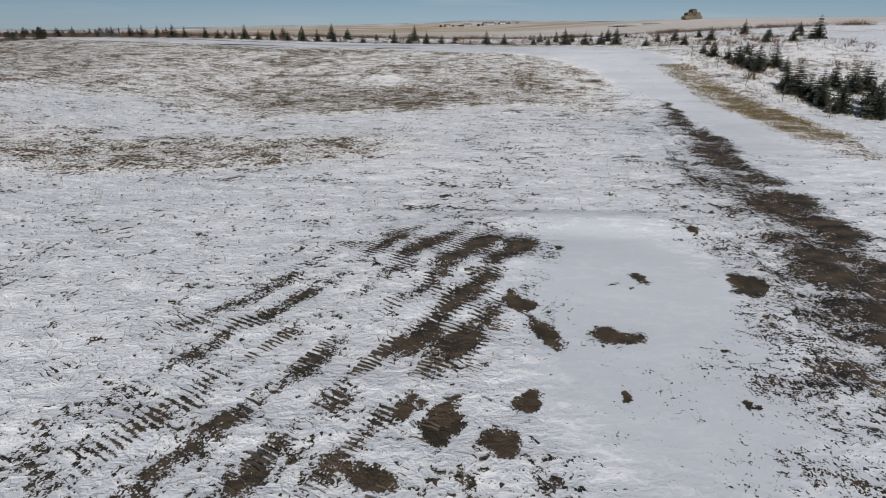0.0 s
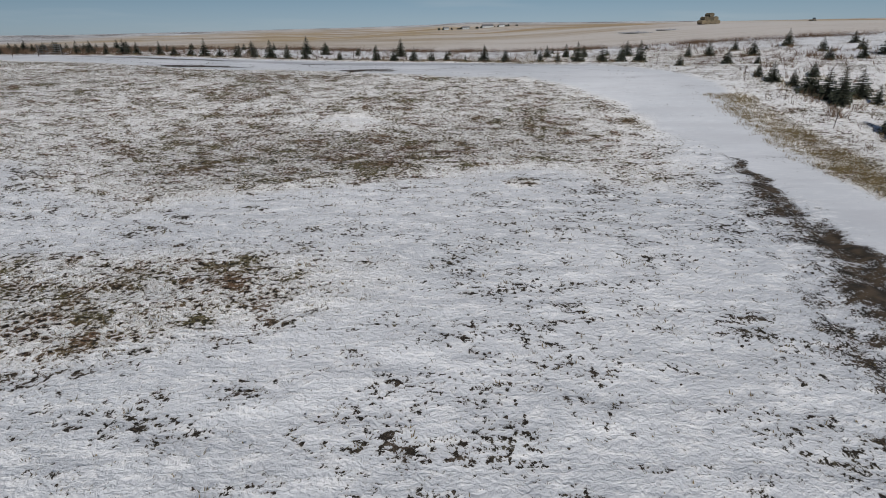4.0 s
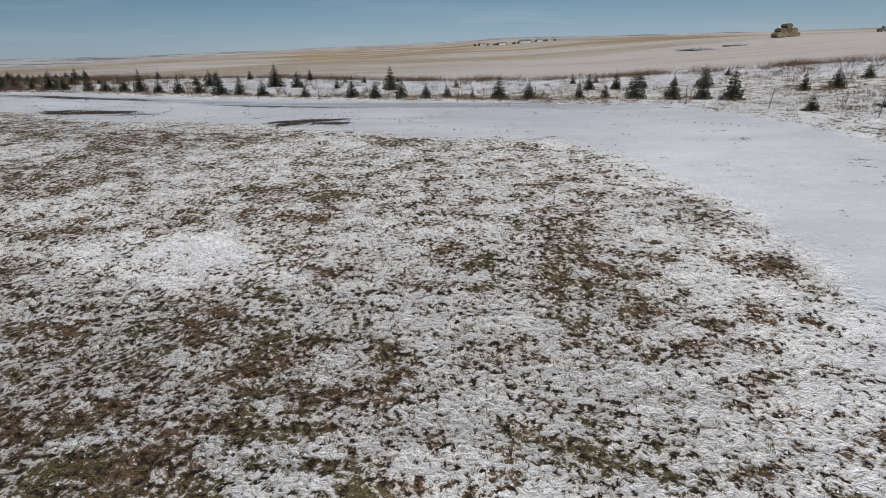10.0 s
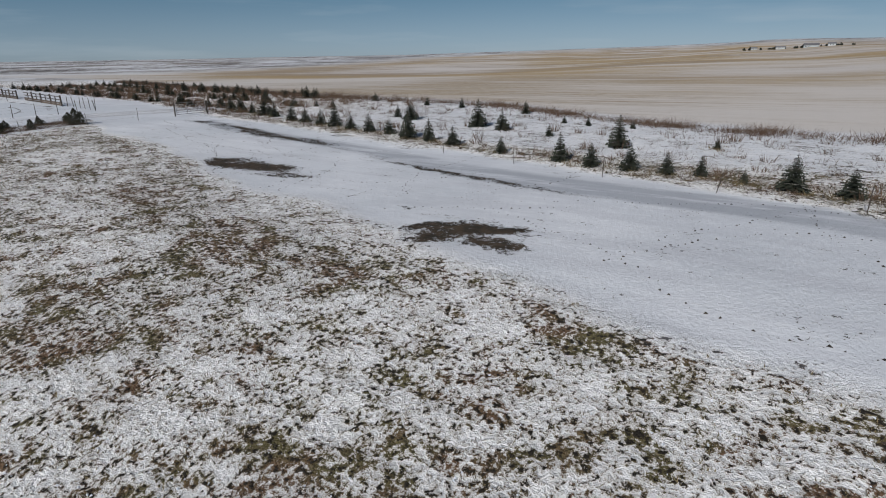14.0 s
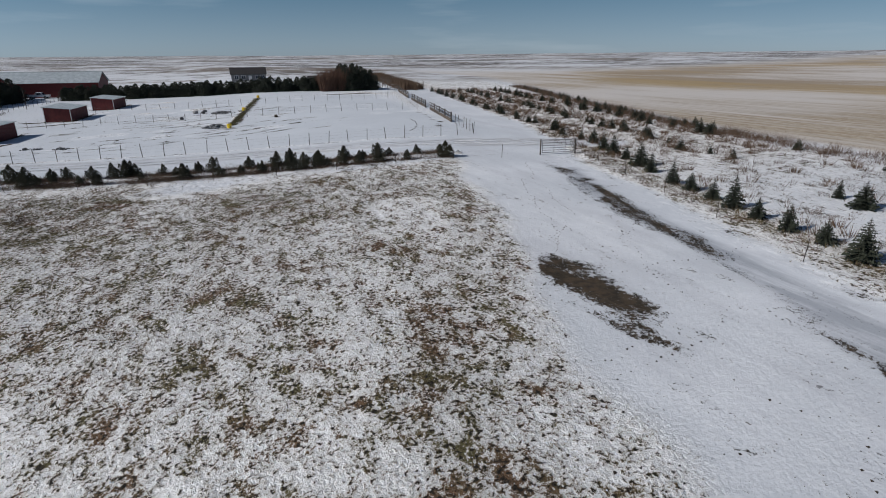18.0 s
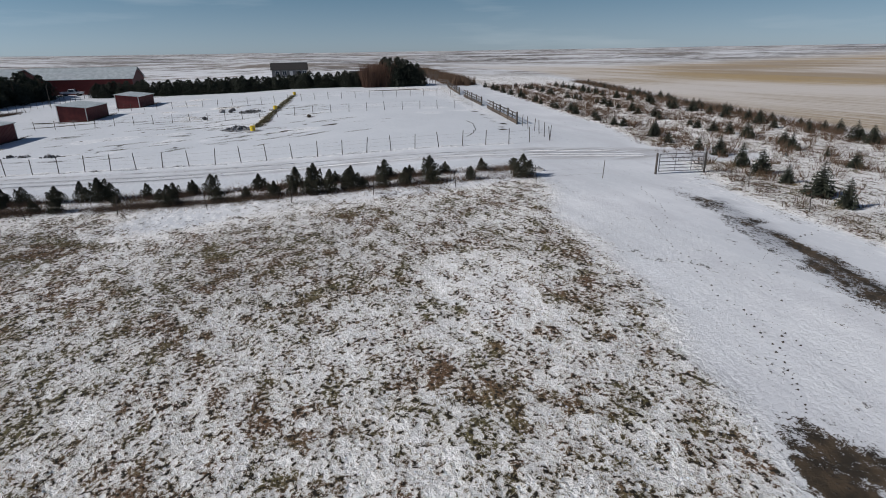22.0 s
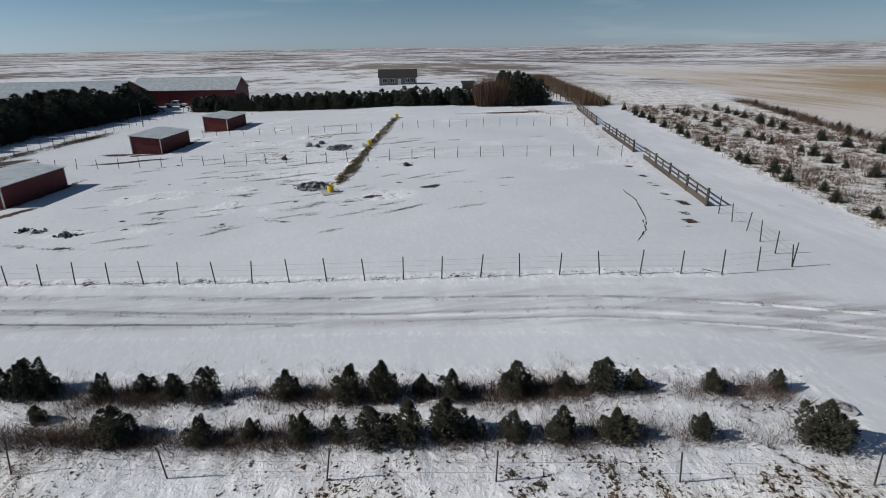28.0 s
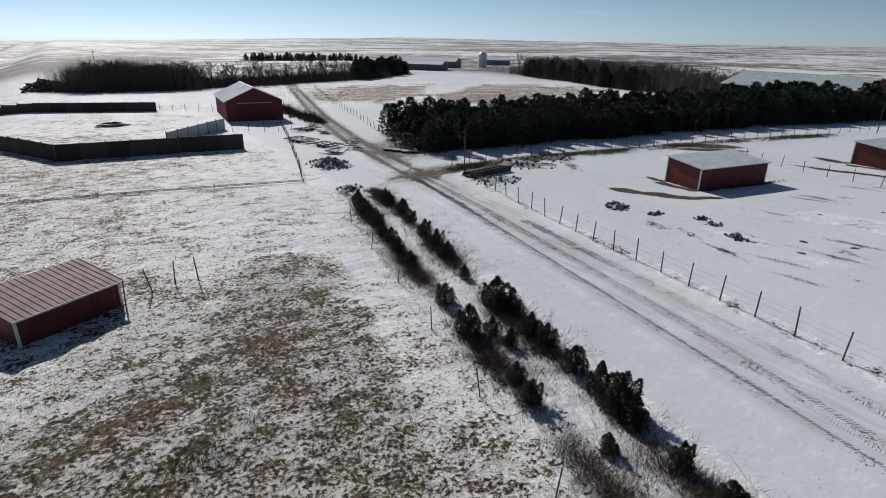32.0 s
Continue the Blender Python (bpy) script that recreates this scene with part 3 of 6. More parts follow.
    # thawed patches on the lane, with torn outlines
    wx, wy = x + 1.1 * value_noise(x, y, 0.75, 4, 6), y + 1.1 * value_noise(x, y, 0.75, 4, 7)
    for cx, cy, rx, ry, turn, k in ((-6.6, 88.5, 1.6, 1.2, 25, 0.95), (-7.6, 86.7, 1.0, 0.6, 10, 0.62), (-4.7, 87.1, 1.1, 0.6, 10, 0.85), (-4.7, 89.1, 1.0, 0.5, 25, 0.6), (-8.5, 88.1, 0.7, 0.4, 60, 0.58), (-9.8, 87.4, 0.8, 0.3, 30, 0.48),
                                    (-24.6, 94.2, 2.9, 1.2, 8, 1.0), (-28.0, 94.9, 1.7, 0.6, 30, 0.68), (-20.6, 93.4, 1.6, 0.55, 10, 0.62), (-27.0, 93.6, 1.2, 0.5, -10, 0.6), (-22.5, 92.4, 1.5, 0.35, 10, 0.55)):
        thaw = thaw + 0.95 * k * blob(wx, wy, cx, cy, rx, ry, turn, 0.85)
    # driven strip on the north side of the lane: glazed grey snow between two torn dirty lines
    road_d, road_s = along([(-46, 108.2), (-38.5, 104.8), (-32, 103.6), (-25, 102.8), (-21, 102.1), (-15, 100.2), (-9, 98.5), (-4, 97.8), (6, 96.6), (14, 93.5)], x, y)
    strip_w = np.interp(road_s, [0, 8, 20, 30, 42], [0.6, 0.8, 0.9, 1.3, 1.7])
    line_d = np.abs(road_d - strip_w) + 0.9 * value_noise(x, y, 0.5, 3, 9)
    mud += 0.34 * sstep(0.9, 0.1, line_d) * (1 + 1.2 * value_noise(x, y, 0.22, 3, 19)) * sstep(60, 34, road_s) * (y < np.interp(x, [-45, -32, -21, -15, -4, 14], [108.0, 103.6, 102.1, 100.2, 97.8, 93.5]))
    mud += sstep(2.4, 0.4, road_d) * sstep(44, 30, road_s) * 0.03 + 0.65 * sstep(2.4, 0.4, road_d) * value_noise(x * 0.35 + 0.9 * y, 2.2 * y + 0.3 * x, 0.8, 3, 31) * sstep(44, 30, road_s)
    mud += 0.58 * blob(wx, wy, -35.5, 104.5, 4.2, 0.8, -14, 0.6) + 0.5 * blob(wx, wy, -28.5, 103.2, 3.6, 0.6, -8, 0.6) + 0.36 * blob(wx, wy, -13, 98.3, 8.0, 0.4, -14, 0.7)
    for line in WHEELS:
        wd, _ = along(line, x, y)
        mud += 0.24 * sstep(0.55, 0.2, wd + 0.3 * value_noise(x, y, 0.25, 2, 17))
    mud += 0.04 * sstep(2.9, 1.2, yd) + 0.16 * sstep(2.6, 1.2, yd) * sstep(42, 25, y) + 0.16 * sstep(2.4, 1.2, yd) * sstep(24, 8, y) + 0.34 * sstep(0.55, 0.2, np.abs(yd - 1.0)) * sstep(60, 25, y) + 0.45 * blob(x, y, -85, 20, 4.0, 8, -25, 0.6) + 0.4 * blob(x, y, -80, 34, 6, 2.2, 20, 0.6)
    mud += 0.35 * blob(x, y, -47.5, 107.5, 3, 1.0, -20, 0.6) + 0.55 * blob(x, y, -93, 33.5, 12, 1.4, 4, 0.6)
    yard_mud = (x < -76) & (x > -162) & (y > 30) & (y < 132)
    qx, qy = x[yard_mud], y[yard_mud]
    tx, ty = qx + 0.9 * value_noise(qx, qy, 0.8, 4, 6), qy + 0.9 * value_noise(qx, qy, 0.8, 4, 7)
    patch = 0.0 * qx
    for cx, cy, rx, ry, turn, k in ((-93.4, 49.2, 1.5, 0.75, 115, 1.5), (-95.2, 52.2, 2.7, 0.75, 122, 1.5), (-97.8, 54.6, 1.4, 0.5, 140, 1.3), (-100.2, 47.2, 1.2, 0.5, 80, 1.3), (-128.2, 51.8, 2.0, 0.8, 80, 1.3), (-122.0, 55.8, 4.6, 0.55, 100, 1.3),
                                    (-121.5, 40.0, 4.4, 1.0, 140, 1.2), (-97, 38.3, 2.4, 0.8, 60, 1.0), (-151, 108, 0.7, 6.0, 0, 0.8), (-150.5, 116, 1.1, 4.5, 0, 1.2), (-151, 126, 0.7, 5, 0, 0.8), (-93.4, 87.0, 0.35, 0.7, 0, 1.2), (-95.1, 92.6, 0.4, 1.0, 0, 1.3),
                                    (-95.7, 95.8, 0.3, 1.4, 0, 0.7), (-105.8, 91.5, 0.5, 0.6, 0, 1.3), (-112.1, 79.4, 0.5, 2.6, 10, 1.0), (-106.1, 80.0, 0.4, 2.0, 10, 1.0), (-103.5, 78.5, 0.4, 1.5, 0, 0.9), (-111, 68.4, 0.4, 0.9, 0, 0.9), (-97.9, 74.4, 0.25, 1.0, -20, 0.8),
                                    (-91.4, 79.7, 0.35, 0.8, -15, 0.85), (-91.9, 68.7, 0.4, 1.2, -25, 0.8), (-88.2, 75.2, 0.3, 0.9, -25, 0.8), (-90, 77.4, 0.25, 0.6, 0, 0.8), (-86.8, 60.1, 0.35, 1.4, -20, 0.95), (-85.0, 64.6, 0.35, 1.3, -20, 0.85), (-85.9, 58.0, 0.3, 0.7, 0, 0.8),
                                    (-125.6, 73.1, 0.5, 1.6, 0, 1.0), (-135.5, 82.8, 0.8, 3.6, 0, 1.0), (-146.2, 82.4, 0.8, 4.0, 0, 0.9), (-127.9, 84.7, 0.6, 2.0, 0, 0.9), (-113.8, 92.4, 0.4, 1.2, 0, 0.8), (-120.5, 111.0, 0.4, 1.4, 0, 0.8), (-128.7, 122.0, 0.5, 1.2, 0, 0.9)):
        solid = k if k > 1.1 else 0.52 * k
        patch = patch + solid * blob(tx, ty, cx, cy, rx * (1.0 if k > 1.1 else 1.2), ry * (1.0 if k > 1.1 else 1.2), turn, 0.55 if k > 1.1 else 0.8)
    flecks = random.Random(77)
    for _ in range(90):
        cx, cy = flecks.uniform(-136, -85), flecks.gauss(78, 13)
        patch = patch + flecks.uniform(0.3, 0.52) * blob(tx, ty, cx, cy, flecks.uniform(0.12, 0.35), flecks.uniform(0.3, 1.3), flecks.uniform(-30, 15), 0.6)
    # dirty rims along the shed feet, and a broken tyre mark by the plank fence
    for line in ([(-99.2, 48.7), (-99.3, 52.3), (-109.4, 54.2)], [(-126.9, 54.6), (-127.1, 58.3), (-137, 60.0)], [(-148.3, 59.2), (-148.6, 63.0), (-158, 64.7)]):
        patch = patch + 0.95 * sstep(0.75, 0.25, along(line, tx, ty)[0])
    for line in ([(-98.5, 114.2), (-90, 112.8), (-85.2, 111.5), (-83.3, 112.1)], [(-82.2, 111.0), (-81.1, 110.3), (-78.0, 109.1)]):
        patch = patch + 0.9 * sstep(0.3, 0.1, along(line, tx, ty)[0]) * (1 + 1.2 * value_noise(qx, qy, 0.5, 2, 44))
    thaw[yard_mud] += patch
    mud += 0.95 * blob(x, y, -123.5, 37.6, 4.8, 1.7, 140, 0.4)
    pd, _ = along([(-86, 32.3), (-97, 31.5), (-129.2, 36), (-152, 41)], x, y)
    mud += 0.42 * sstep(1.1, 0.3, pd)
    mud -= 0.5 * blob(x, y, 6.6, 34.0, 1.8, 3.4, 0, 0.3)
    packed = np.clip(lane + 0.6 * blob(x, y, 5.9, 31.8, 2.7, 6.0, 0, 0.4), 0, 1) + 1.5 * sstep(3.6, 1.8, yd)
    glaze = sstep(strip_w + 0.4, strip_w - 0.5, road_d + 0.5 * value_noise(x, y, 0.6, 3, 14)) * sstep(75, 50, road_s)
    over = beyond_hedge(x, y)
    tan = sstep(1.0, 5.0, over) * sstep(-420, -190, x + 0.35 * y)
    r = np.hypot(x + 40, y - 60)
    far = sstep(150, 260, r) * (1 - tan) * np.clip(sstep(-190, -230, x) + sstep(-110, -190, y) + sstep(190, 260, y) + sstep(120, 200, x), 0, 1)
    tan = tan * sstep(3200, 1400, r + 500 * np.sin(x / 400.0))
    far = np.clip(far + sstep(1400, 3200, r + 500 * np.sin(x / 400.0)), 0, 1)
    drift = sstep(95, 5, over + 60 * value_noise(x, y, 0.02, 3, 30))
    return grass, mud, packed, tan, far, thaw, drift, glaze, fan


def axis_steps(lo, hi, step, out, lo2, hi2, before=0.75):
    """Fine even steps from lo to hi, wider ones to lo2 and hi2, then growing ones out to +-out."""
    mid = list(np.arange(lo2, lo - 0.3 * before, before)) + list(np.arange(lo, hi + 1e-6, step)) + list(np.arange(hi + 0.75, hi2, 0.75))
    for sign in (1, -1):
        s, v = 0.75, mid[-1] if sign > 0 else mid[0]
        while abs(v) < out:
            s *= 1.13
            v += sign * s
            mid = mid + [v] if sign > 0 else [v] + mid
    return np.array(mid)


gx, gy = axis_steps(-80, 24, 0.16, 4300, -160, 62, 0.3), axis_steps(23, 106, 0.16, 4300, -40, 150)
X2, Y2 = np.meshgrid(gx, gy)
px, py = X2.ravel(), Y2.ravel()
grass_a, mud_a, packed_a, tan_a, far_a, thaw_a, drift_a, glaze_a, tread_a = cover(px, py)
rough = 0.16 * value_noise(px, py, 1.5, 3, 11) * (0.35 + np.clip(grass_a, 0, 1)) + 0.10 * value_noise(px * 0.55, py * 1.4, 1.2, 3, 12)
near = (np.abs(px + 25) < 75) & (np.abs(py - 72) < 62)
yd_a, _ = along(YARD_LANE, px, py)
pz = height(px, py) + np.where(near, rough * (1 - 0.8 * np.clip(packed_a, 0, 1)) * (0.2 + 0.8 * sstep(-0.3, 0.0, grass_a)), 0)
pz = pz + 0.22 * blob(px, py, 5.8, 37.2, 3.0, 0.8, 0, 0.9) + 0.16 * blob(px, py, 1.8, 34.6, 3.0, 2.4, 0, 0.9)
pz = pz - 0.02 * sstep(0.5, 0.3, np.abs(yd_a - 1.2)) * (py < 118)
md_a, _ = along([(9.4, 22), (10.8, 30), (12.1, 40), (13.7, 49), (16.7, 64)], px, py)
pz = pz - 0.10 * sstep(0.5, 0.2, np.abs(md_a - 0.95)) * sstep(62, 50, py)
gm = bpy.data.meshes.new("ground")
nx, ny = len(gx), len(gy)
idx = np.arange(nx * ny).reshape(ny, nx)
quads = np.stack([idx[:-1, :-1], idx[:-1, 1:], idx[1:, 1:], idx[1:, :-1]], -1).reshape(-1, 4)
gm.vertices.add(nx * ny)
gm.vertices.foreach_set("co", np.stack([px, py, pz], -1).ravel())
gm.loops.add(quads.size)
gm.loops.foreach_set("vertex_index", quads.ravel())
gm.polygons.add(len(quads))
gm.polygons.foreach_set("loop_start", np.arange(0, quads.size, 4))
gm.update(calc_edges=True)
gm.shade_smooth()
for name, values in (("grass", grass_a), ("mud", mud_a), ("packed", packed_a), ("tan", tan_a), ("far", far_a), ("thaw", thaw_a), ("drift", drift_a), ("glaze", glaze_a), ("tread", tread_a)):
    gm.attributes.new(name, "FLOAT", "POINT").data.foreach_set("value", np.asarray(values, np.float32))
gm.materials.append(M["ground"])
tagged(new("ground", gm), "thin wind-blown snow over brown winter pasture and stubble", "ground", kind="structure")

# ---- building kit ----
class Shape:
    """Collects vertices and faces of one mesh."""

    def __init__(self):
        self.v, self.f = [], []

    def add(self, verts, faces):
        n = len(self.v)
        self.v += [tuple(p) for p in verts]
        self.f += [tuple(n + i for i in f) for f in faces]
        return self

    def box(self, lo, hi, m=None, chamfer=0.0):
        (a, b, c), (d, e, g) = lo, hi
        if chamfer:
            k = chamfer
            pts = [(x, y, z) for z in (c, g) for x, y in ((a + k, b), (d - k, b), (d, b + k), (d, e - k), (d - k, e), (a + k, e), (a, e - k), (a, b + k))]
            fs = [tuple(range(7, -1, -1)), tuple(range(8, 16))] + [(i, (i + 1) % 8, 8 + (i + 1) % 8, 8 + i) for i in range(8)]
        else:
            pts = [(a, b, c), (d, b, c), (d, e, c), (a, e, c), (a, b, g), (d, b, g), (d, e, g), (a, e, g)]
            fs = [(3, 2, 1, 0), (4, 5, 6, 7), (0, 1, 5, 4), (1, 2, 6, 5), (2, 3, 7, 6), (3, 0, 4, 7)]
        return self.add([m @ Vector(p) for p in pts] if m else pts, fs)

    def tube(self, a, b, r0, r1=None, n=6):
        a, b, r1 = Vector(a), Vector(b), r0 if r1 is None else r1
        q = (b - a).to_track_quat("Z", "Y")
        ring = [q @ Vector((math.cos(2 * math.pi * i / n), math.sin(2 * math.pi * i / n), 0)) for i in range(n)]
        pts = [a + p * r0 for p in ring] + [b + p * r1 for p in ring]
        fs = [(i, (i + 1) % n, n + (i + 1) % n, n + i) for i in range(n)] + [tuple(range(n - 1, -1, -1)), tuple(range(n, 2 * n))]
        return self.add(pts, fs)

    def mesh(self, name, material, smooth=False):
        me = bpy.data.meshes.new(name)
        me.from_pydata(self.v, [], self.f)
        me.materials.append(material)
        if smooth:
            me.shade_smooth()
        return me


def part(name, shape, material, parent, label="", smooth=False):
    """One mesh object under a thing or a part; shape may be a finished mesh."""
    me = shape if isinstance(shape, bpy.types.Mesh) else shape.mesh(name, material, smooth)
    ob = new(name, me)
    ob.parent = parent
    if label:
        ob["label"] = label
    return ob


def thing(name, x, y, turn=0.0, label="", category="", group="", z=None):
    ob = new(name)
    ob.matrix_basis = pose(x, y, zat(x, y) if z is None else z, 0, 0, turn)
    ob.empty_display_size = 0.2
    return tagged(ob, label, category, group)


def heap(seed, r, h, n=16, rings=6, jag=0.3):
    """An uneven mound."""
    rng, s = random.Random(seed), Shape()
    pts = [(0, 0, h)]
    for k in range(1, rings + 1):
        for i in range(n):
            a, u = 2 * math.pi * (i + 0.3 * rng.random()) / n, k / rings
            q = r * u * (1 + jag * (rng.random() - 0.5))
            z = h * (1 - u) ** 1.2 * (1 + jag * 1.6 * (rng.random() - 0.5)) - 0.04 * u
            pts.append((q * math.cos(a), q * math.sin(a) * 0.75, z))
    fs = [(0, 1 + i, 1 + (i + 1) % n) for i in range(n)]
    for k in range(rings - 1):
        o = 1 + k * n
        fs += [(o + i, o + n + i, o + n + (i + 1) % n, o + (i + 1) % n) for i in range(n)]
    return s.add(pts, fs)


def stone(seed, r=1.0):
    rng, s = random.Random(seed), Shape()
    bm = bmesh.new()
    bmesh.ops.create_icosphere(bm, subdivisions=1, radius=r)
    for v in bm.verts:
        v.co *= 0.75 + 0.5 * rng.random()
        v.co.z *= 0.62
    s.add([v.co[:] for v in bm.verts], [[v.index for v in f.verts] for f in bm.faces])
    bm.free()
    return s


# ---- plants ----
def spruce_crown(seed, width=0.36, levels=16, per=11):
    """Whorls of drooping boughs with needle sprays, 1 m high."""
    rng, s = random.Random(seed), Shape()
    for k in range(levels):
        u = (k + 0.3) / levels
        z, reach = 0.06 + 0.90 * u, width * (1 - u) ** 0.85 + 0.015
        for i in range(max(4, int(per * (1 - 0.55 * u)))):
            a = 2 * math.pi * (i + rng.random() * 0.8) / max(4, int(per * (1 - 0.55 * u))) + k * 0.9
            q = reach * (0.72 + 0.45 * rng.random())
            droop, lift = -0.30 * q * (1 - u), 0.10 * q
            d, side = Vector((math.cos(a), math.sin(a), 0)), Vector((-math.sin(a), math.cos(a), 0))
            base = Vector((0, 0, z + 0.03 * (rng.random() - 0.5)))
            for j in range(4):
                t0, t1 = j / 4, (j + 1.25) / 4
                c0 = base + d * q * t0 + Vector((0, 0, droop * t0 + (lift * t0 * t0)))
                c1 = base + d * q * t1 + Vector((0, 0, droop * t1 + (lift * t1 * t1)))
                w = 0.30 * q * (1 - 0.6 * t0) + 0.012
                for sg in (-1, 1):
                    tip = c1 + side * sg * w * (0.7 + 0.5 * rng.random()) + Vector((0, 0, -0.02 + 0.03 * rng.random()))
                    s.add([c0, c1, tip], [(0, 1, 2)])
                s.add([c0, c1, c0.lerp(c1, 0.6) + Vector((0, 0, 0.055 * (0.5 + rng.random()) * (1.1 - u)))], [(0, 1, 2)])
    for i in range(3):
        a = 2 * math.pi * i / 3
        s.add([(0.012 * math.cos(a), 0.012 * math.sin(a), 0.9), (0.012 * math.cos(a + 2), 0.012 * math.sin(a + 2), 0.9), (0, 0, 1.0)], [(0, 1, 2)])
    return s


def clump_crown(seed, n, size, profile, upward=0.6, per=7, base=0.06):
    """Dense clumps of short sprays filling a crown; profile(u) is its half-width at height u."""
    rng, s = random.Random(seed), Shape()
    lobes = [(rng.random() * 6.28, 0.75 + 0.5 * rng.random()) for _ in range(5)]
    for _ in range(n):
        u = rng.random() ** 0.9
        a = rng.random() * 6.283
        lob = 1 + 0.22 * sum(math.cos(a * (k + 1) + ph) * w for k, (ph, w) in enumerate(lobes[:3])) + 0.12 * math.sin(9 * u + lobes[3][0])
        r = profile(u) * lob * math.sqrt(rng.uniform(0.25, 1.0))
        c = Vector((r * math.cos(a), r * math.sin(a), base + (1 - base) * u * 0.96))
        out = Vector((math.cos(a), math.sin(a), 0))
        for _ in range(per):
            d = (out * (1 - upward) + Vector((0, 0, upward)) + Vector((rng.gauss(0, .45), rng.gauss(0, .45), rng.gauss(0, .35)))).normalized()
            w = d.cross(Vector((rng.gauss(0, 1), rng.gauss(0, 1), rng.gauss(0, 1)))).normalized()
            q = size * (0.6 + 0.8 * rng.random())
            b0 = c + Vector((rng.gauss(0, .3), rng.gauss(0, .3), rng.gauss(0, .3))) * size
            s.add([b0 - w * q * 0.3, b0 + w * q * 0.3, b0 + d * q * 1.5], [(0, 1, 2)])
    return s


def trunk(h, r, n=6):
    return Shape().tube((0, 0, -0.05), (0.0, 0.0, h), r, r * 0.25, n)


def bare_tree(seed, twigs=8):
    """Leafless tree 1 m high, thin twigs out to the tips."""
    rng, s = random.Random(seed), Shape()

    def grow(p, d, ln, r, depth):
        q = p + d * ln
        s.tube(p, q, r, r * 0.62, 5 if depth > 2 else 3)
        if depth == 0:
            return
        for _ in range(rng.choice((2, 3, 3)) if depth > 1 else twigs):
            e = (d + Vector((rng.gauss(0, .5), rng.gauss(0, .5), rng.gauss(0.12, .3)))).normalized()
            grow(p.lerp(q, rng.uniform(0.55, 1.0)), e, ln * rng.uniform(0.55, 0.8), r * 0.55, depth - 1)

    grow(Vector((0, 0, -0.03)), Vector((rng.gauss(0, .05), rng.gauss(0, .05), 1)).normalized(), 0.30, 0.021, 5)
    return s


def plumes(seed, count, n, size, spread, blunt, upward=0.8):
    """A ragged crown grown together from several leaning spires."""
    rng, out = random.Random(seed), Shape()
    for j in range(count):
        h = 1.0 if j == 0 else rng.uniform(0.45, 0.92)
        ox, oy = (0, 0) if j == 0 else (rng.gauss(0, spread), rng.gauss(0, spread))
        w = rng.uniform(0.19, 0.30)
        one = clump_crown(seed * 31 + j, n, size, lambda u: w * (1 - u) ** blunt * min(1, 0.65 + 2.0 * u) + 0.012, upward, 7, 0.0)
        lx, ly = rng.gauss(0, 0.06), rng.gauss(0, 0.06)
        out.add([(x + ox + lx * z, y + oy + ly * z, z * h) for x, y, z in one.v], one.f)
    return out


def bushy(seed, count, n, size):
    """A low wide cedar: one ragged leader over a skirt of leaning side shoots, thin at the tips."""
    rng, out = random.Random(seed), Shape()
    for j in range(count):
        a = 6.283 * j / max(1, count - 1) + rng.gauss(0, 0.4)
        h = 1.0 if j == 0 else rng.uniform(0.55, 0.92)
        o = 0.0 if j == 0 else rng.uniform(0.08, 0.20)
        w = rng.uniform(0.27, 0.34) if j == 0 else rng.uniform(0.22, 0.30)
        one = clump_crown(seed * 37 + j, n if j == 0 else n // 2, size, lambda u: w * (1 - u ** 1.5) ** 0.9 * min(1, 0.75 + 1.2 * u) + 0.008, 0.62, 7, 0.0)
        lean = rng.uniform(0.05, 0.2) if j else 0.0
        out.add([(x + (o + lean * z) * math.cos(a), y + (o + lean * z) * math.sin(a), z * h) for x, y, z in one.v], one.f)
    return out


CROWNS = {
    "spruce": [spruce_crown(k, 0.30 + 0.035 * k).mesh("crown", M["spruce"]) for k in range(4)],
    "pine": [plumes(20 + k, 5, 300, 0.032, 0.11, 0.66, 0.6).mesh("crown", M["pine"]) for k in range(6)],
    "cedar": [bushy(40 + k, 5 + k % 3, 520, 0.029).mesh("crown", M["cedar"]) for k in range(8)],
}
TRUNK = trunk(0.9, 0.022).mesh("trunk", M["bark"])


def tree(kind, name, k, x, y, h, label, category, group, wide=1.0):
    root = thing(name, x, y, (k * 67) % 360, label, category, group)
    root.scale = (h * wide, h * wide, h)
    part("trunk", TRUNK, None, root)
    part("crown", CROWNS[kind][k % len(CROWNS[kind])], None, root)
    return root


# ---- fences and buildings ----
POST = Shape().tube((0, 0, -0.25), (0, 0, 1.25), 0.055, 0.048, 7).mesh("post", M["post"])


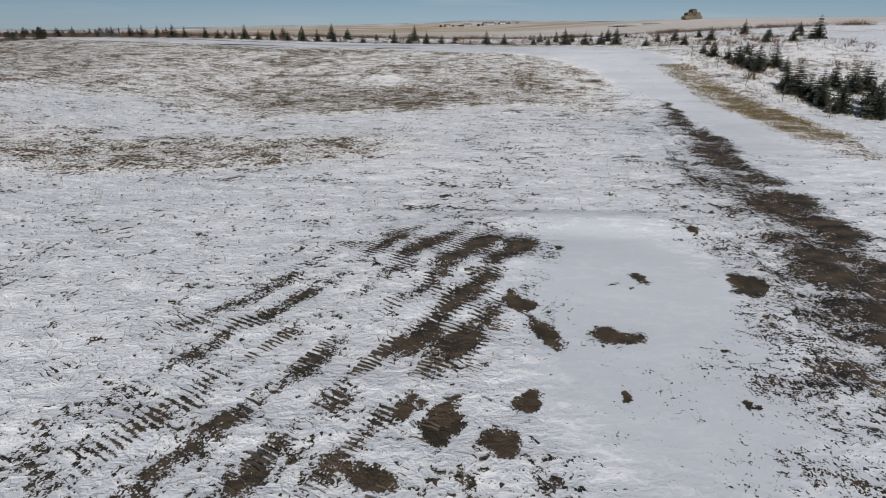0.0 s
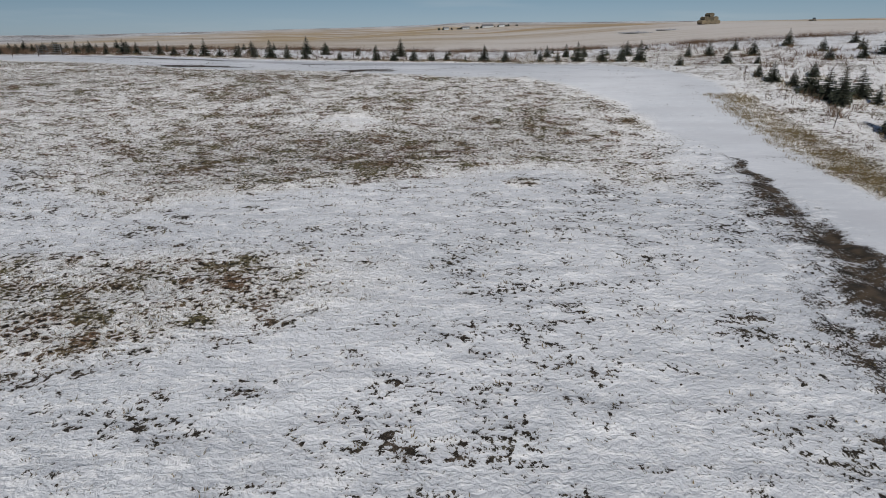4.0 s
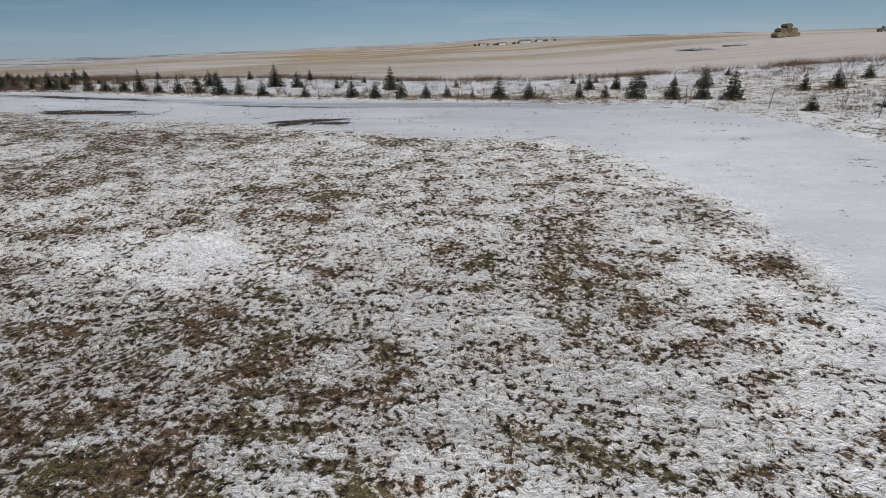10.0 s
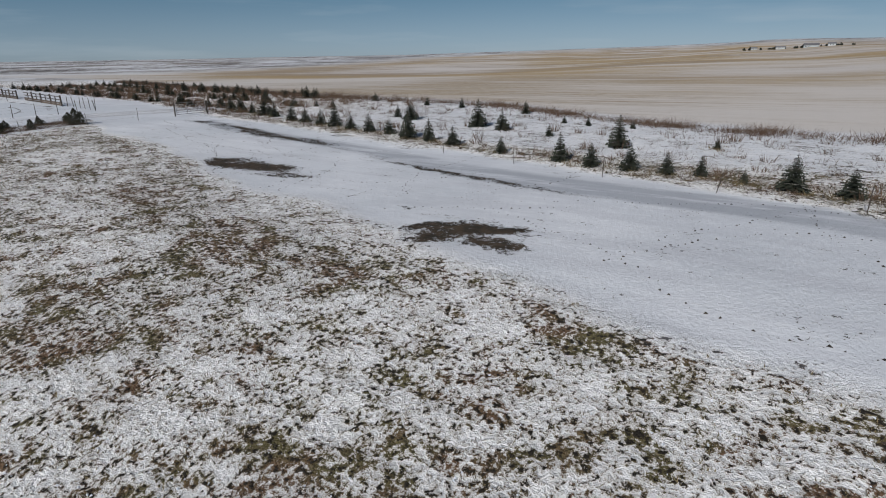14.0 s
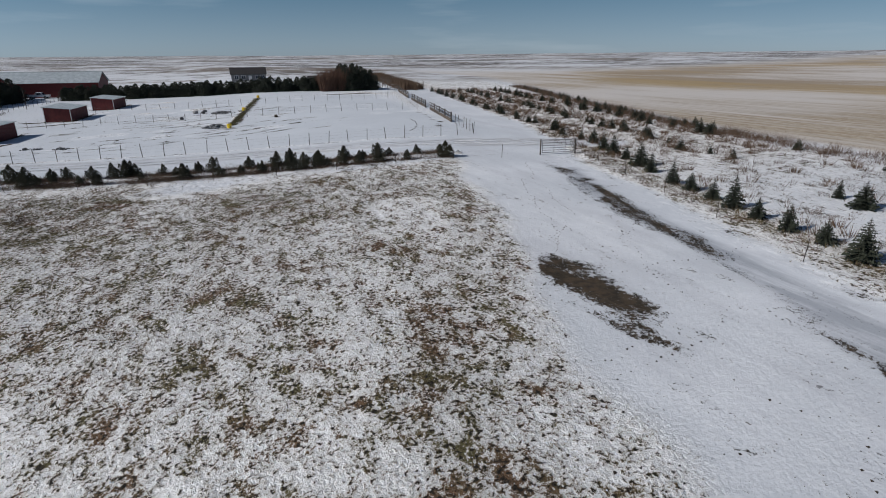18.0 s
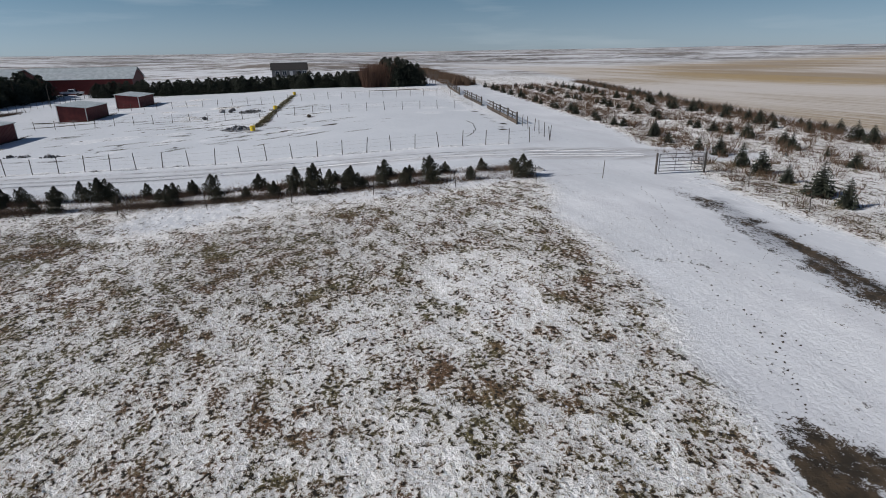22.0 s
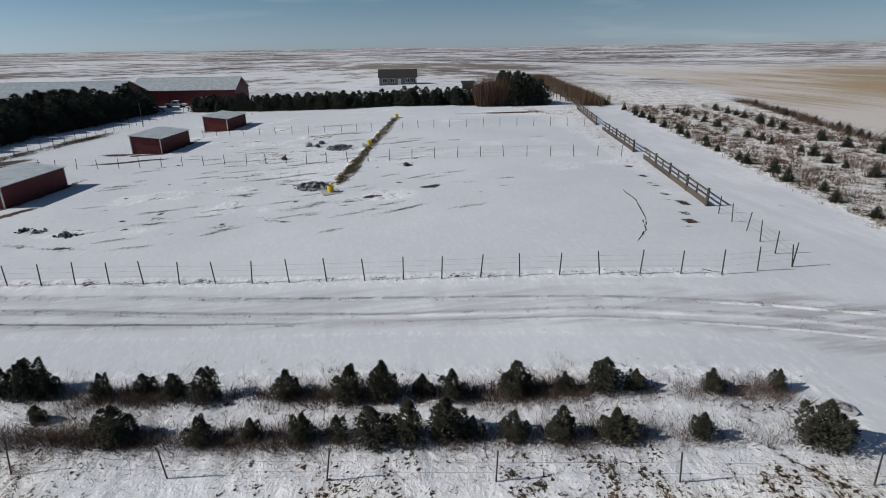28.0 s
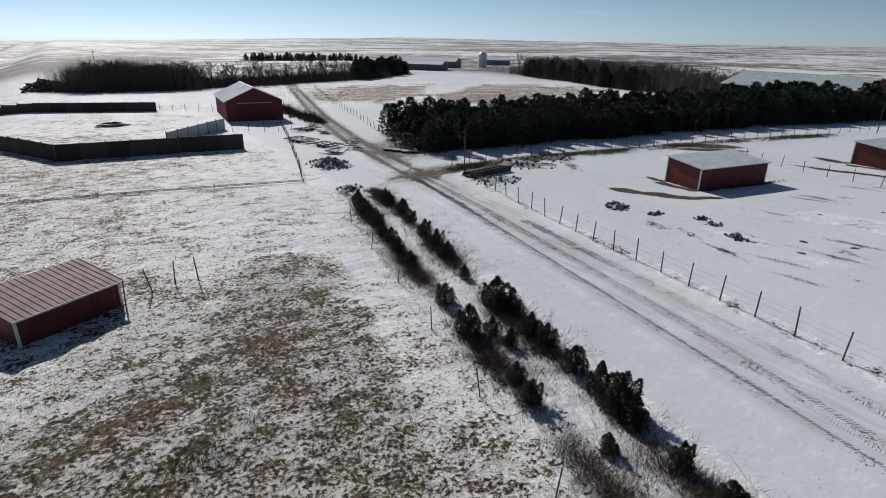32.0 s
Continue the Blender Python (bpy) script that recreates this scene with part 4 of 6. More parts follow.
def fence(name, line, gap, label, height_m=1.25, wires=(0.5, 0.85, 1.15), group="wire fences", thick=0.72, wire_r=0.0035, lean=3.0, seed=1):
    """Posts and strained wires along a polyline."""
    rng = random.Random(seed)
    x0, y0 = line[0]
    root = thing(name, x0, y0, 0, label, "fence", group)
    z0 = zat(x0, y0)
    tops = []
    for (ax, ay), (bx, by) in zip(line, line[1:]):
        n = max(1, round(math.hypot(bx - ax, by - ay) / gap))
        for i in range(n + ((bx, by) == line[-1])):
            x, y = ax + (bx - ax) * i / n, ay + (by - ay) * i / n
            p = part("post", POST, None, root)
            p.matrix_basis = pose(x - x0, y - y0, zat(x, y) - z0, rng.gauss(0, lean), rng.gauss(0, lean), 0) @ Matrix.Diagonal((thick, thick, height_m / 1.25 * rng.uniform(0.94, 1.05), 1))
            tops.append((x - x0, y - y0, zat(x, y) - z0))
    for w in wires:
        s, n = Shape(), len(tops)
        pts = [(x + dx * wire_r, y - dx * wire_r, z + w + dz * wire_r) for x, y, z in tops for dx, dz in ((-1, -0.7), (1, -0.7), (0, 1))]
        s.add(pts, [(3 * i + k, 3 * i + (k + 1) % 3, 3 * i + 3 + (k + 1) % 3, 3 * i + 3 + k) for i in range(n - 1) for k in range(3)])
        part("wire", s, M["wire"], root)
    return root


def ribbed(w, h, pitch=0.3, depth=0.02, thick=0.04):
    """A sheet of ribbed metal in the x-z plane, facing -y, with thickness."""
    s, n = Shape(), max(2, int(w / pitch))
    xs = []
    for i in range(n):
        a = w * i / n
        xs += [(a, 0), (a + 0.72 * w / n, 0), (a + 0.79 * w / n, -depth), (a + 0.93 * w / n, -depth)]
    xs.append((w, 0))
    k = len(xs)
    pts = [(x, y, 0) for x, y in xs] + [(x, y, h) for x, y in xs]
    pts += [(0, thick, 0), (w, thick, 0), (0, thick, h), (w, thick, h)]
    fs = [(i, i + 1, k + i + 1, k + i) for i in range(k - 1)]
    fs += [(2 * k + 1, 2 * k, 2 * k + 2, 2 * k + 3), (2 * k, 0, k, 2 * k + 2), (k - 1, 2 * k + 1, 2 * k + 3, 2 * k - 1)]
    fs += [tuple([*range(k, 2 * k), 2 * k + 3, 2 * k + 2]), tuple([*range(k - 1, -1, -1), 2 * k, 2 * k + 1])]
    return s.add(pts, fs)


def placed(ob, m):
    ob.matrix_basis = m
    return ob


def shed(name, corner, turn, length, depth, h_front, h_back, label, wall, roof, group="animal sheds", trim=True):
    """Open-sided loafing shed with a single-pitch roof. x runs along its length, y along its depth (front at y = 0)."""
    root = thing(name, *corner, turn, label, "shed", group)
    placed(part("back_wall", ribbed(length, h_back), wall, root), pose(length, depth, -0.1, 0, 0, 180))
    placed(part("front_wall", ribbed(length, h_front), wall, root), pose(0, 0, -0.1, 0, 0, 0))
    for x, nm in ((0.0, "side_wall"), (length, "side_wall")):
        s = Shape()
        a, b = (x, x + 0.05) if x == 0 else (x - 0.05, x)
        s.add([(a, 0.05, -0.1), (a, depth - 0.05, -0.1), (a, depth - 0.05, h_back - 0.1), (a, 0.05, h_front - 0.1), (b, 0.05, -0.1), (b, depth - 0.05, -0.1), (b, depth - 0.05, h_back - 0.1), (b, 0.05, h_front - 0.1)],
              [(0, 1, 2, 3), (7, 6, 5, 4), (0, 4, 5, 1), (1, 5, 6, 2), (2, 6, 7, 3), (3, 7, 4, 0)])
        part(nm, s, wall, root)
    tilt = math.degrees(math.atan2(h_back - h_front, depth))
    rl = math.hypot(depth, h_back - h_front) + 0.5
    panel = ribbed(length + 0.4, rl, 0.3, 0.03 if roof is M["redroof"] else 0.012, 0.05)
    r = part("roof", panel, roof, root)
    placed(r, pose(-0.2, -0.25, h_front - 0.04 - 0.25 * math.tan(radians(tilt)), tilt - 90, 0, 0))
    if trim:
        for x, y, h in ((0, 0, h_front), (length, 0, h_front), (0, depth, h_back), (length, depth, h_back)):
            part("corner_trim", Shape().box((x - 0.06, y - 0.06, -0.1), (x + 0.05, y + 0.05, h - 0.1)), M["white"], root)
        for y, h, nm in ((-0.27, h_front - 0.06 - 0.25 * math.tan(radians(tilt)), "fascia"), (depth + 0.22, h_back + 0.2 * math.tan(radians(tilt)) - 0.1, "fascia")):
            part(nm, Shape().box((-0.2, y - 0.02, h - 0.05), (length + 0.2, y + 0.02, h + 0.035)), M["white"], root)
    return root


def gabled(name, corner, turn, length, width, h_wall, h_ridge, label, category, wall, roof, group="", doors=(), windows=(), over=0.4):
    """House or barn: x along the ridge, y across. corner is its x=0, y=0 ground corner."""
    root = thing(name, *corner, turn, label, category, group)
    placed(part("long_wall", ribbed(length, h_wall + 0.2, 0.45), wall, root), pose(0, 0, -0.2))
    placed(part("long_wall", ribbed(length, h_wall + 0.2, 0.45), wall, root), pose(length, width, -0.2, 0, 0, 180))
    for x in (0.02, length - 0.1):
        pts = [(x, 0.04, -0.2), (x, width - 0.04, -0.2), (x, width - 0.04, h_wall), (x, width / 2, h_ridge - 0.03), (x, 0.04, h_wall)]
        pts += [(a + 0.08, b, c) for a, b, c in pts]
        part("gable_wall", Shape().add(pts, [(4, 3, 2, 1, 0), (5, 6, 7, 8, 9)] + [(i, (i + 1) % 5, 5 + (i + 1) % 5, 5 + i) for i in range(5)]), wall, root)
    slope = math.atan2(h_ridge - h_wall, width / 2)
    run = math.hypot(width / 2, h_ridge - h_wall) + over
    for sg in (0, 1):
        m = pose(-over, -over * math.cos(slope), h_wall - over * math.sin(slope) + 0.09, math.degrees(slope) - 90, 0, 0)
        if sg:
            m = Matrix.Translation((length, width, 0)) @ pose(0, 0, 0, 0, 0, 180) @ m
        placed(part("roof_slope", ribbed(length + 2 * over, run, 0.5, 0.03, 0.06), roof, root), m)
    part("ridge_cap", Shape().box((-over, width / 2 - 0.18, h_ridge + 0.02), (length + over, width / 2 + 0.18, h_ridge + 0.12), None, 0.05), roof, root)
    for x, z, w, h, face in doors:
        m = pose(x, -0.03, z) if face == "long" else pose(-0.02, width - x, z, 0, 0, -90)
        d = placed(part("door", Shape().box((0, -0.06, 0), (w, 0.0, h)), M["white"] if w < 1.5 else wall, root), m)
        if w >= 1.5:
            part("door_track", Shape().box((-0.2, -0.12, h), (w + 0.2, -0.02, h + 0.12)), M["palewall"], d)
            continue
        part("door_frame", Shape().box((-0.08, -0.09, h), (w + 0.08, -0.0, h + 0.1)).box((-0.08, -0.09, 0), (0, 0, h)).box((w, -0.09, 0), (w + 0.08, 0, h)), M["white"], d)
    for x, z, w, h, face in windows:
        m = pose(x, -0.03, z) if face == "long" else pose(-0.02, width - x, z, 0, 0, -90)
        d = placed(part("window", Shape().box((0, -0.05, 0), (w, -0.02, h)), M["glass"], root), m)
        part("window_frame", Shape().box((-0.08, -0.08, -0.08), (w + 0.08, 0, 0)).box((-0.08, -0.08, h), (w + 0.08, 0, h + 0.08)).box((-0.08, -0.08, 0), (0, 0, h)).box((w, -0.08, 0), (w + 0.08, 0, h)).box((w / 2 - 0.03, -0.07, 0), (w / 2 + 0.03, -0.02, h)), M["white"], d)
    return root

# ---- buildings ----
HILL = (30.0, 815.0)
for k, (corner, turn) in enumerate((((-109.1, 53.9), -8.5), ((-136.9, 59.5), -8.5), ((-157.9, 64.4), -9.5))):
    # long open side faces south; the low rear wall faces the lane
    c = Vector(corner)
    m = pose(0, 0, 0, 0, 0, turn) @ Vector((9.5, 0, 0))
    shed("loafing_shed", (c.x + m.x, c.y + m.y), turn + 180, 9.3, 4.2, 2.2, 2.65, "dark red ribbed-metal shed with a frosted pale tin roof", M["red"], M["tin"])
shed("calf_shed", (-46.7, 55.0), 210.3, 4.75, 3.0, 1.45, 1.9, "low dark red calf shed with a ribbed reddish metal roof", M["red"], M["redroof"])

gabled("barn", (-80.4, -12.7), -96.0, 14.5, 9.0, 3.3, 5.3, "dark red barn with snowy gabled roof by the dirt lane", "barn", M["red"], M["frost"], "barns",
       doors=((2.0, 0.0, 5.0, 2.9, "gable"),))
machine_barn = gabled("machine_barn", (-187.6, -0.2), 83.5, 31.0, 17.0, 4.3, 7.1, "long red barn with a pale tin roof behind dark pines", "barn", M["red"], M["tin"], "barns")
for x in (1.2, 7.4, 11.0, 14.5, 19.6, 24.8, 30.0):
    part("bay_post", Shape().box((x, -0.14, -0.2), (x + 0.55, -0.04, 4.1)), M["white"], machine_barn)
part("open_bay", Shape().box((1.0, -0.035, 0.0), (30.6, -0.025, 3.9)), M["dark"], machine_barn)
gabled("stable", (-204.6, 27.3), 83.5, 27.0, 12.0, 4.1, 6.9, "long red stable with a pale tin roof and white walk-in door", "barn", M["red"], M["tin"], "barns",
       doors=((17.6, 0.0, 1.1, 2.2, "long"),), windows=((19.5, 1.1, 1.1, 1.1, "long"),))
gabled("farmhouse", (-243.9, 93.7), 86.0, 12.8, 8.5, 2.8, 5.1, "pale farmhouse with a dark shingle roof, alone on the snow", "house", M["siding"], M["shingle"], "",
       doors=((6.4, 0.0, 1.0, 2.1, "long"),), windows=((1.2, 1.0, 1.4, 1.3, "long"), (3.8, 1.0, 1.4, 1.3, "long"), (9.0, 1.0, 1.4, 1.3, "long"), (11.0, 1.0, 1.4, 1.3, "long")))
gabled("tool_shed", (-217.0, 121.2), -94.0, 3.4, 2.4, 1.7, 2.2, "small dark wooden tool shed in the snow", "shed", M["windwall"], M["shingle"])
for x, y, turn, ln, wd, hw, hr in ((-205, -150, -55, 26, 8, 2.8, 4.4), (-228, -172, -55, 30, 9, 3.2, 5.0), (-276, -190, -40, 14, 9, 3.0, 5.0), (-300, -170, -40, 12, 8, 3.0, 5.0)):
    gabled("far_barn", (x, y), turn, ln, wd, hw, hr, "long low grey farm building with a snowy roof, far off", "barn", M["siding"], M["frost"], "far farmyard", doors=((4, 0, 2.6, 2.4, "long"),))
silo = thing("silo", -242, -172, 0, "tall pale concrete silo beside the far farm buildings", "silo")
part("shaft", Shape().tube((0, 0, -0.3), (0, 0, 6.6), 2.3, 2.3, 24), M["white"], silo, smooth=False)
part("cap", Shape().tube((0, 0, 6.6), (0, 0, 7.5), 2.4, 1.3, 24).tube((0, 0, 7.5), (0, 0, 7.9), 1.3, 0.3, 24), M["tin"], silo)
for x, y, turn, ln, hw, hr in ((HILL[0] - 46, HILL[1], 8, 6, 2.4, 3.6), (HILL[0] - 22, HILL[1] + 2, 4, 9, 2.4, 3.8), (HILL[0] + 4, HILL[1] + 4, 0, 14, 2.8, 4.6), (HILL[0] + 26, HILL[1] + 6, -4, 7, 2.4, 3.8)):
    gabled("distant_farmhouse", (x, y), turn, ln, 7, hw, hr, "pale farm building far away on the stubble hill", "house", M["palewall"], M["siding"], "hilltop farm", windows=((1.5, 1.0, 1.2, 1.1, "long"), (3.9, 1.0, 1.2, 1.1, "long")))

# ---- wind fences and yard walls round the barn ----
def panel_wall(name, line, h, mat, label, gap=2.4):
    x0, y0 = line[0]
    root = thing(name, x0, y0, 0, label, "wall", "wind fences")
    z0 = zat(x0, y0)
    for (ax, ay), (bx, by) in zip(line, line[1:]):
        n = max(1, round(math.hypot(bx - ax, by - ay) / gap))
        ang, ln = math.degrees(math.atan2(by - ay, bx - ax)), math.hypot(bx - ax, by - ay) / n
        me = ribbed(ln - 0.03, h, 0.35, 0.03, 0.06).mesh("panel", mat)
        for i in range(n):
            x, y = ax + (bx - ax) * i / n, ay + (by - ay) * i / n
            placed(part("panel", me, None, root), pose(x - x0, y - y0, zat(x, y) - z0 - 0.1, 0, 0, ang))
            p = part("post", POST, None, root)
            p.matrix_basis = pose(x - x0, y - y0, zat(x, y) - z0) @ Matrix.Diagonal((1.4, 1.4, (h + 0.05) / 1.25, 1))
    return root


panel_wall("wind_fence", [(-40.5, -4.5), (-48.1, 10.1), (-67.5, 11.9)], 1.9, M["windwall"], "dark weathered wind fence of upright boards on the snow")
panel_wall("wind_fence", [(-38, -43), (-63.5, -33)], 1.7, M["windwall"], "dark weathered wind fence of upright boards across the cattle yard")
panel_wall("pale_windbreak", [(-59.8, 5.2), (-69.2, -5.4)], 1.7, M["palewall"], "pale grey metal windbreak panel joining the barn")

# ---- fences ----
C = (-69.9, 110.5)
fence("paddock_fence", [C, (-69.6, 105.9), (-73.35, 88.25), (-77.0, 72.55), (-79.28, 57.93), (-80.85, 49.75), (-83.2, 37)], 2.2, "straight wire fence on dark wooden posts beside the tyre-tracked lane", 1.45, seed=2)
fence("paddock_fence", [(-82.6, 113.2), (-76.3, 112.2), C], 2.45, "wire fence on dark wooden posts at the paddock corner", 1.45, seed=3)
fence("paddock_fence", [(-103.8, 116), (-109.7, 89.5), (-114.8, 72.0), (-119, 48), (-119.8, 44)], 2.6, "wire cross fence on thin posts through the snowy paddock", 1.3, seed=4)
fence("paddock_fence", [(-129.5, 121.8), (-133.5, 100.6), (-137.5, 83.2), (-141.5, 66.8), (-143, 60)], 2.7, "wire cross fence on thin posts through the far paddock", 1.3, seed=5)
fence("pine_fence", [(-84.5, 32.5), (-97, 31.5), (-129.2, 36), (-152.1, 41), (-188.9, 46.5)], 2.6, "wire fence on posts along the pine shelterbelt", 1.35, seed=6)
fence("row_fence", [(-53.4, 105.3), (-54.3, 100.6), (-56.7, 89.8), (-59.1, 79.3), (-61.6, 68.5), (-64.1, 57.5), (-66.4, 46)], 5.35, "sagging wire fence on slim posts along the cedar rows", 1.25, (0.35, 0.75), thick=0.5, lean=5, seed=7)
fence("yard_fence", [(-67.9, 31.4), (-70.3, 23), (-74.3, 8), (-78.6, -9)], 1.9, "wire fence on posts leading to the barn", 1.25, seed=8)
fence("yard_fence", [(-67.8, 32.0), (-60, 30.4), (-51, 28.6), (-40, 26.5)], 30.0, "low sagging wire line across the snowy pasture", 0.35, (0.12, 0.22), wire_r=0.03, seed=9)
fence("calf_fence", [(-50.95, 52.7), (-52.3, 51.7), (-53.5, 51.2), (-54.7, 51.3)], 1.35, "four leaning wooden posts beside the calf shed", 1.4, (), lean=6, thick=0.65, seed=10)
fence("lane_fence", [(-86.5, 15), (-92.5, -8), (-100, -40), (-110, -76)], 3.0, "wire fence on posts beside the dirt lane", 1.2, seed=11)
fence("yard_fence", [(-64, -32.6), (-70, -29.0), (-74.5, -27.5)], 2.0, "wooden yard fence behind the barn", 1.4, (0.4, 0.8, 1.2), seed=12)
fence("yard_fence", [(-69.5, -2.0), (-73.5, 0), (-78.0, -1.5)], 2.0, "post fence in front of the barn", 1.4, (0.4, 0.8, 1.2), seed=13)
fence("lane_north_fence", [(-53.5, 114.2), (-42, 110.6), (-30, 107.4), (-16, 103.6), (-4, 100.6), (8, 98.0), (18, 94.6), (24.5, 85), (25.2, 74), (25.0, 62), (24.6, 50)], 6.2, "wire fence on slim posts along the young spruces", 1.2, (0.4, 0.9), thick=0.42, lean=4, seed=14)
fence("corral_fence", [(-154, 130.2), (-158, 131.5), (-163, 130.8)], 1.3, "short wooden corral fence by the far trees", 1.6, (0.5, 1.0, 1.4), wire_r=0.04, seed=15)

# plank and rail fence along the north lane
def rail_fence(pts):
    x0, y0 = pts[0]
    root = thing("rail_fence", x0, y0, 0, "heavy dark rail fence with weathered brown planks beside the lane", "fence")
    z0 = zat(x0, y0)
    for i, ((ax, ay), (bx, by)) in enumerate(zip(pts, pts[1:])):
        n = max(1, round(math.hypot(bx - ax, by - ay) / 4.6))
        ang, ln = math.degrees(math.atan2(by - ay, bx - ax)), math.hypot(bx - ax, by - ay) / n
        for j in range(n):
            x, y = ax + (bx - ax) * j / n, ay + (by - ay) * j / n
            at = pose(x - x0, y - y0, zat(x, y) - z0, 0, 0, ang)
            p = part("post", POST, None, root)
            p.matrix_basis = at @ Matrix.Diagonal((2.2, 2.2, 1.18, 1))
            for z in (0.12, 0.38):
                placed(part("plank", Shape().box((0.1, -0.03, z - 0.1), (ln - 0.1, 0.03, z + 0.12)), M["plank"], root), at)
            for z in (0.78, 1.2):
                placed(part("rail", Shape().box((0.0, -0.05, z), (ln, 0.05, z + 0.1)), M["rail"], root), at)
            placed(part("brace", Shape().box((ln / 2 - 0.05, -0.05, 0.4), (ln / 2 + 0.05, 0.05, 1.2)), M["rail"], root), at)
    return root


rail_fence([(-82.6, 113.2), (-102.1, 117.8)])
rail_fence([(-106.1, 118.6), (-124.6, 122.7)])
rail_fence([(-129.6, 123.8), (-153.5, 129.8)])

# scrap and snowed-in timber between the barn fence and the lane
def scrap_heap(x, y, turn, seed, label):
    """A low pile of planks and pipe lying across one another, half under snow."""
    q = random.Random(seed)
    root = thing("scrap_heap", x, y, turn, label, "scrap pile", "scrap piles")
    part("snow_bed", heap(seed, 1.3, 0.30, 14, 5, 0.5), M["snowlump"], root)
    root.scale = (0.75, 0.75, 0.7)
    for k in range(9):
        c = Vector((q.gauss(0, 0.6), q.gauss(0, 0.4), 0.16 + 0.06 * k))
        m = Matrix.Translation(c) @ pose(0, 0, 0, q.gauss(0, 5), q.gauss(0, 6), q.gauss(20, 35))
        if k % 3:
            part("plank", Shape().box((-q.uniform(0.8, 1.4), -0.1, -0.03), (q.uniform(0.8, 1.4), 0.1, 0.03), m), M["windwall"], root)
        else:
            part("pipe", Shape().tube(m @ Vector((-1.3, 0, 0)), m @ Vector((1.3, 0, 0)), 0.06, 0.06, 8), M["steel"], root)
    return root


for k, (x, y, t) in enumerate(((-81.4, 13.4, 20), (-80.8, 4.5, -60), (-82.3, -3.5, 35), (-79.2, 18.6, 70), (-84.2, -9.0, 10), (-76.0, 20.0, -30))):
    scrap_heap(x, y, t, 400 + k, "low pile of dark planks and pipe half under snow")
# metal field gate
gate = thing("field_gate", -53.1, 109.5, 77.0, "closed tubular steel gate between two dark wooden posts", "gate")
part("gate_post", Shape().tube((0, 0, -0.4), (0, 0, 1.5), 0.08, 0.07, 10), M["rail"], gate)
part("gate_post", Shape().tube((3.65, 0, -0.4), (3.65, 0, 1.5), 0.08, 0.07, 10), M["rail"], gate)
leaf = part("gate_frame", Shape().tube((0.2, 0, 0.2), (0.2, 0, 1.42), 0.03).tube((3.5, 0, 0.2), (3.5, 0, 1.42), 0.03).tube((0.2, 0, 1.42), (3.5, 0, 1.42), 0.03).tube((0.2, 0, 0.2), (3.5, 0, 0.2), 0.03), M["steel"], gate)
for z in (0.42, 0.64, 0.88, 1.14):
    part("bar", Shape().tube((0.2, 0, z), (3.5, 0, z), 0.028), M["steel"], leaf)
for x in (1.4, 2.6):
    part("upright", Shape().tube((x, 0, 0.2), (x, 0, 1.42), 0.022), M["steel"], leaf)

# ---- trees ----
# young spruces north of the lane: x, y, height
FRONT = [(-52.8, 117.0, 2.2), (-50.3, 116.2, 2.2), (-47.5, 115.4, 1.6), (-44.3, 114.2, 2.4), (-41.9, 113.2, 2.0), (-37.9, 111.6, 2.1), (-35.8, 111.3, 1.6), (-33.2, 110.6, 1.7), (-31.2, 110.2, 2.6), (-28.9, 109.6, 1.6),
         (-26.5, 109.1, 1.9), (-24.2, 108.9, 1.6), (-21.8, 108.1, 2.3), (-19.4, 107.4, 1.9), (-16.9, 106.7, 1.5), (-12.3, 105.3, 1.2), (-7.6, 104.0, 2.0), (-5.4, 103.3, 1.5), (-3.0, 103.0, 1.7), (-0.9, 102.8, 1.3)]
FRONT2 = [(0.9, 102.9, 1.2), (3.1, 102.0, 0.8), (5.3, 101.3, 1.9), (7.7, 100.8, 1.5), (11.6, 100.4, 1.4), (13.5, 99.9, 1.1), (15.6, 99.2, 2.2), (18.0, 97.8, 1.8), (19.8, 96.8, 1.8), (21.4, 95.6, 2.3),
          (13.3, 106.6, 1.5), (17.7, 106.1, 1.4), (15.6, 106.4, 1.7), (20.7, 106.8, 0.9), (22.7, 105.2, 1.9), (1.1, 111.6, 0.8), (12.6, 112.4, 0.9), (14.9, 112.7, 0.8), (19.6, 114.5, 0.7), (27.4, 112.8, 0.7)]
MIDDLE = [(-29.7, 118.6, 1.6), (-19.0, 115.6, 2.6), (-16.2, 114.6, 1.8), (-11.4, 113.0, 1.0), (-5.2, 109.9, 2.4), (-6.0, 119, 0.8), (-18.8, 127, 1.5), (-27.4, 117.4, 2.1), (-43.2, 124.4, 1.3), (-46, 124.6, 1.0),
          (-43.6, 134, 1.4), (-33.5, 131, 1.3), (-28.1, 130, 1.4), (-12.5, 120.6, 0.8), (-10, 119.6, 0.9), (-49.1, 123.9, 1.5), (-53.1, 126.2, 0.9), (-55.9, 126.5, 0.9), (-63.7, 129, 1.9), (-65.9, 129, 1.7)]
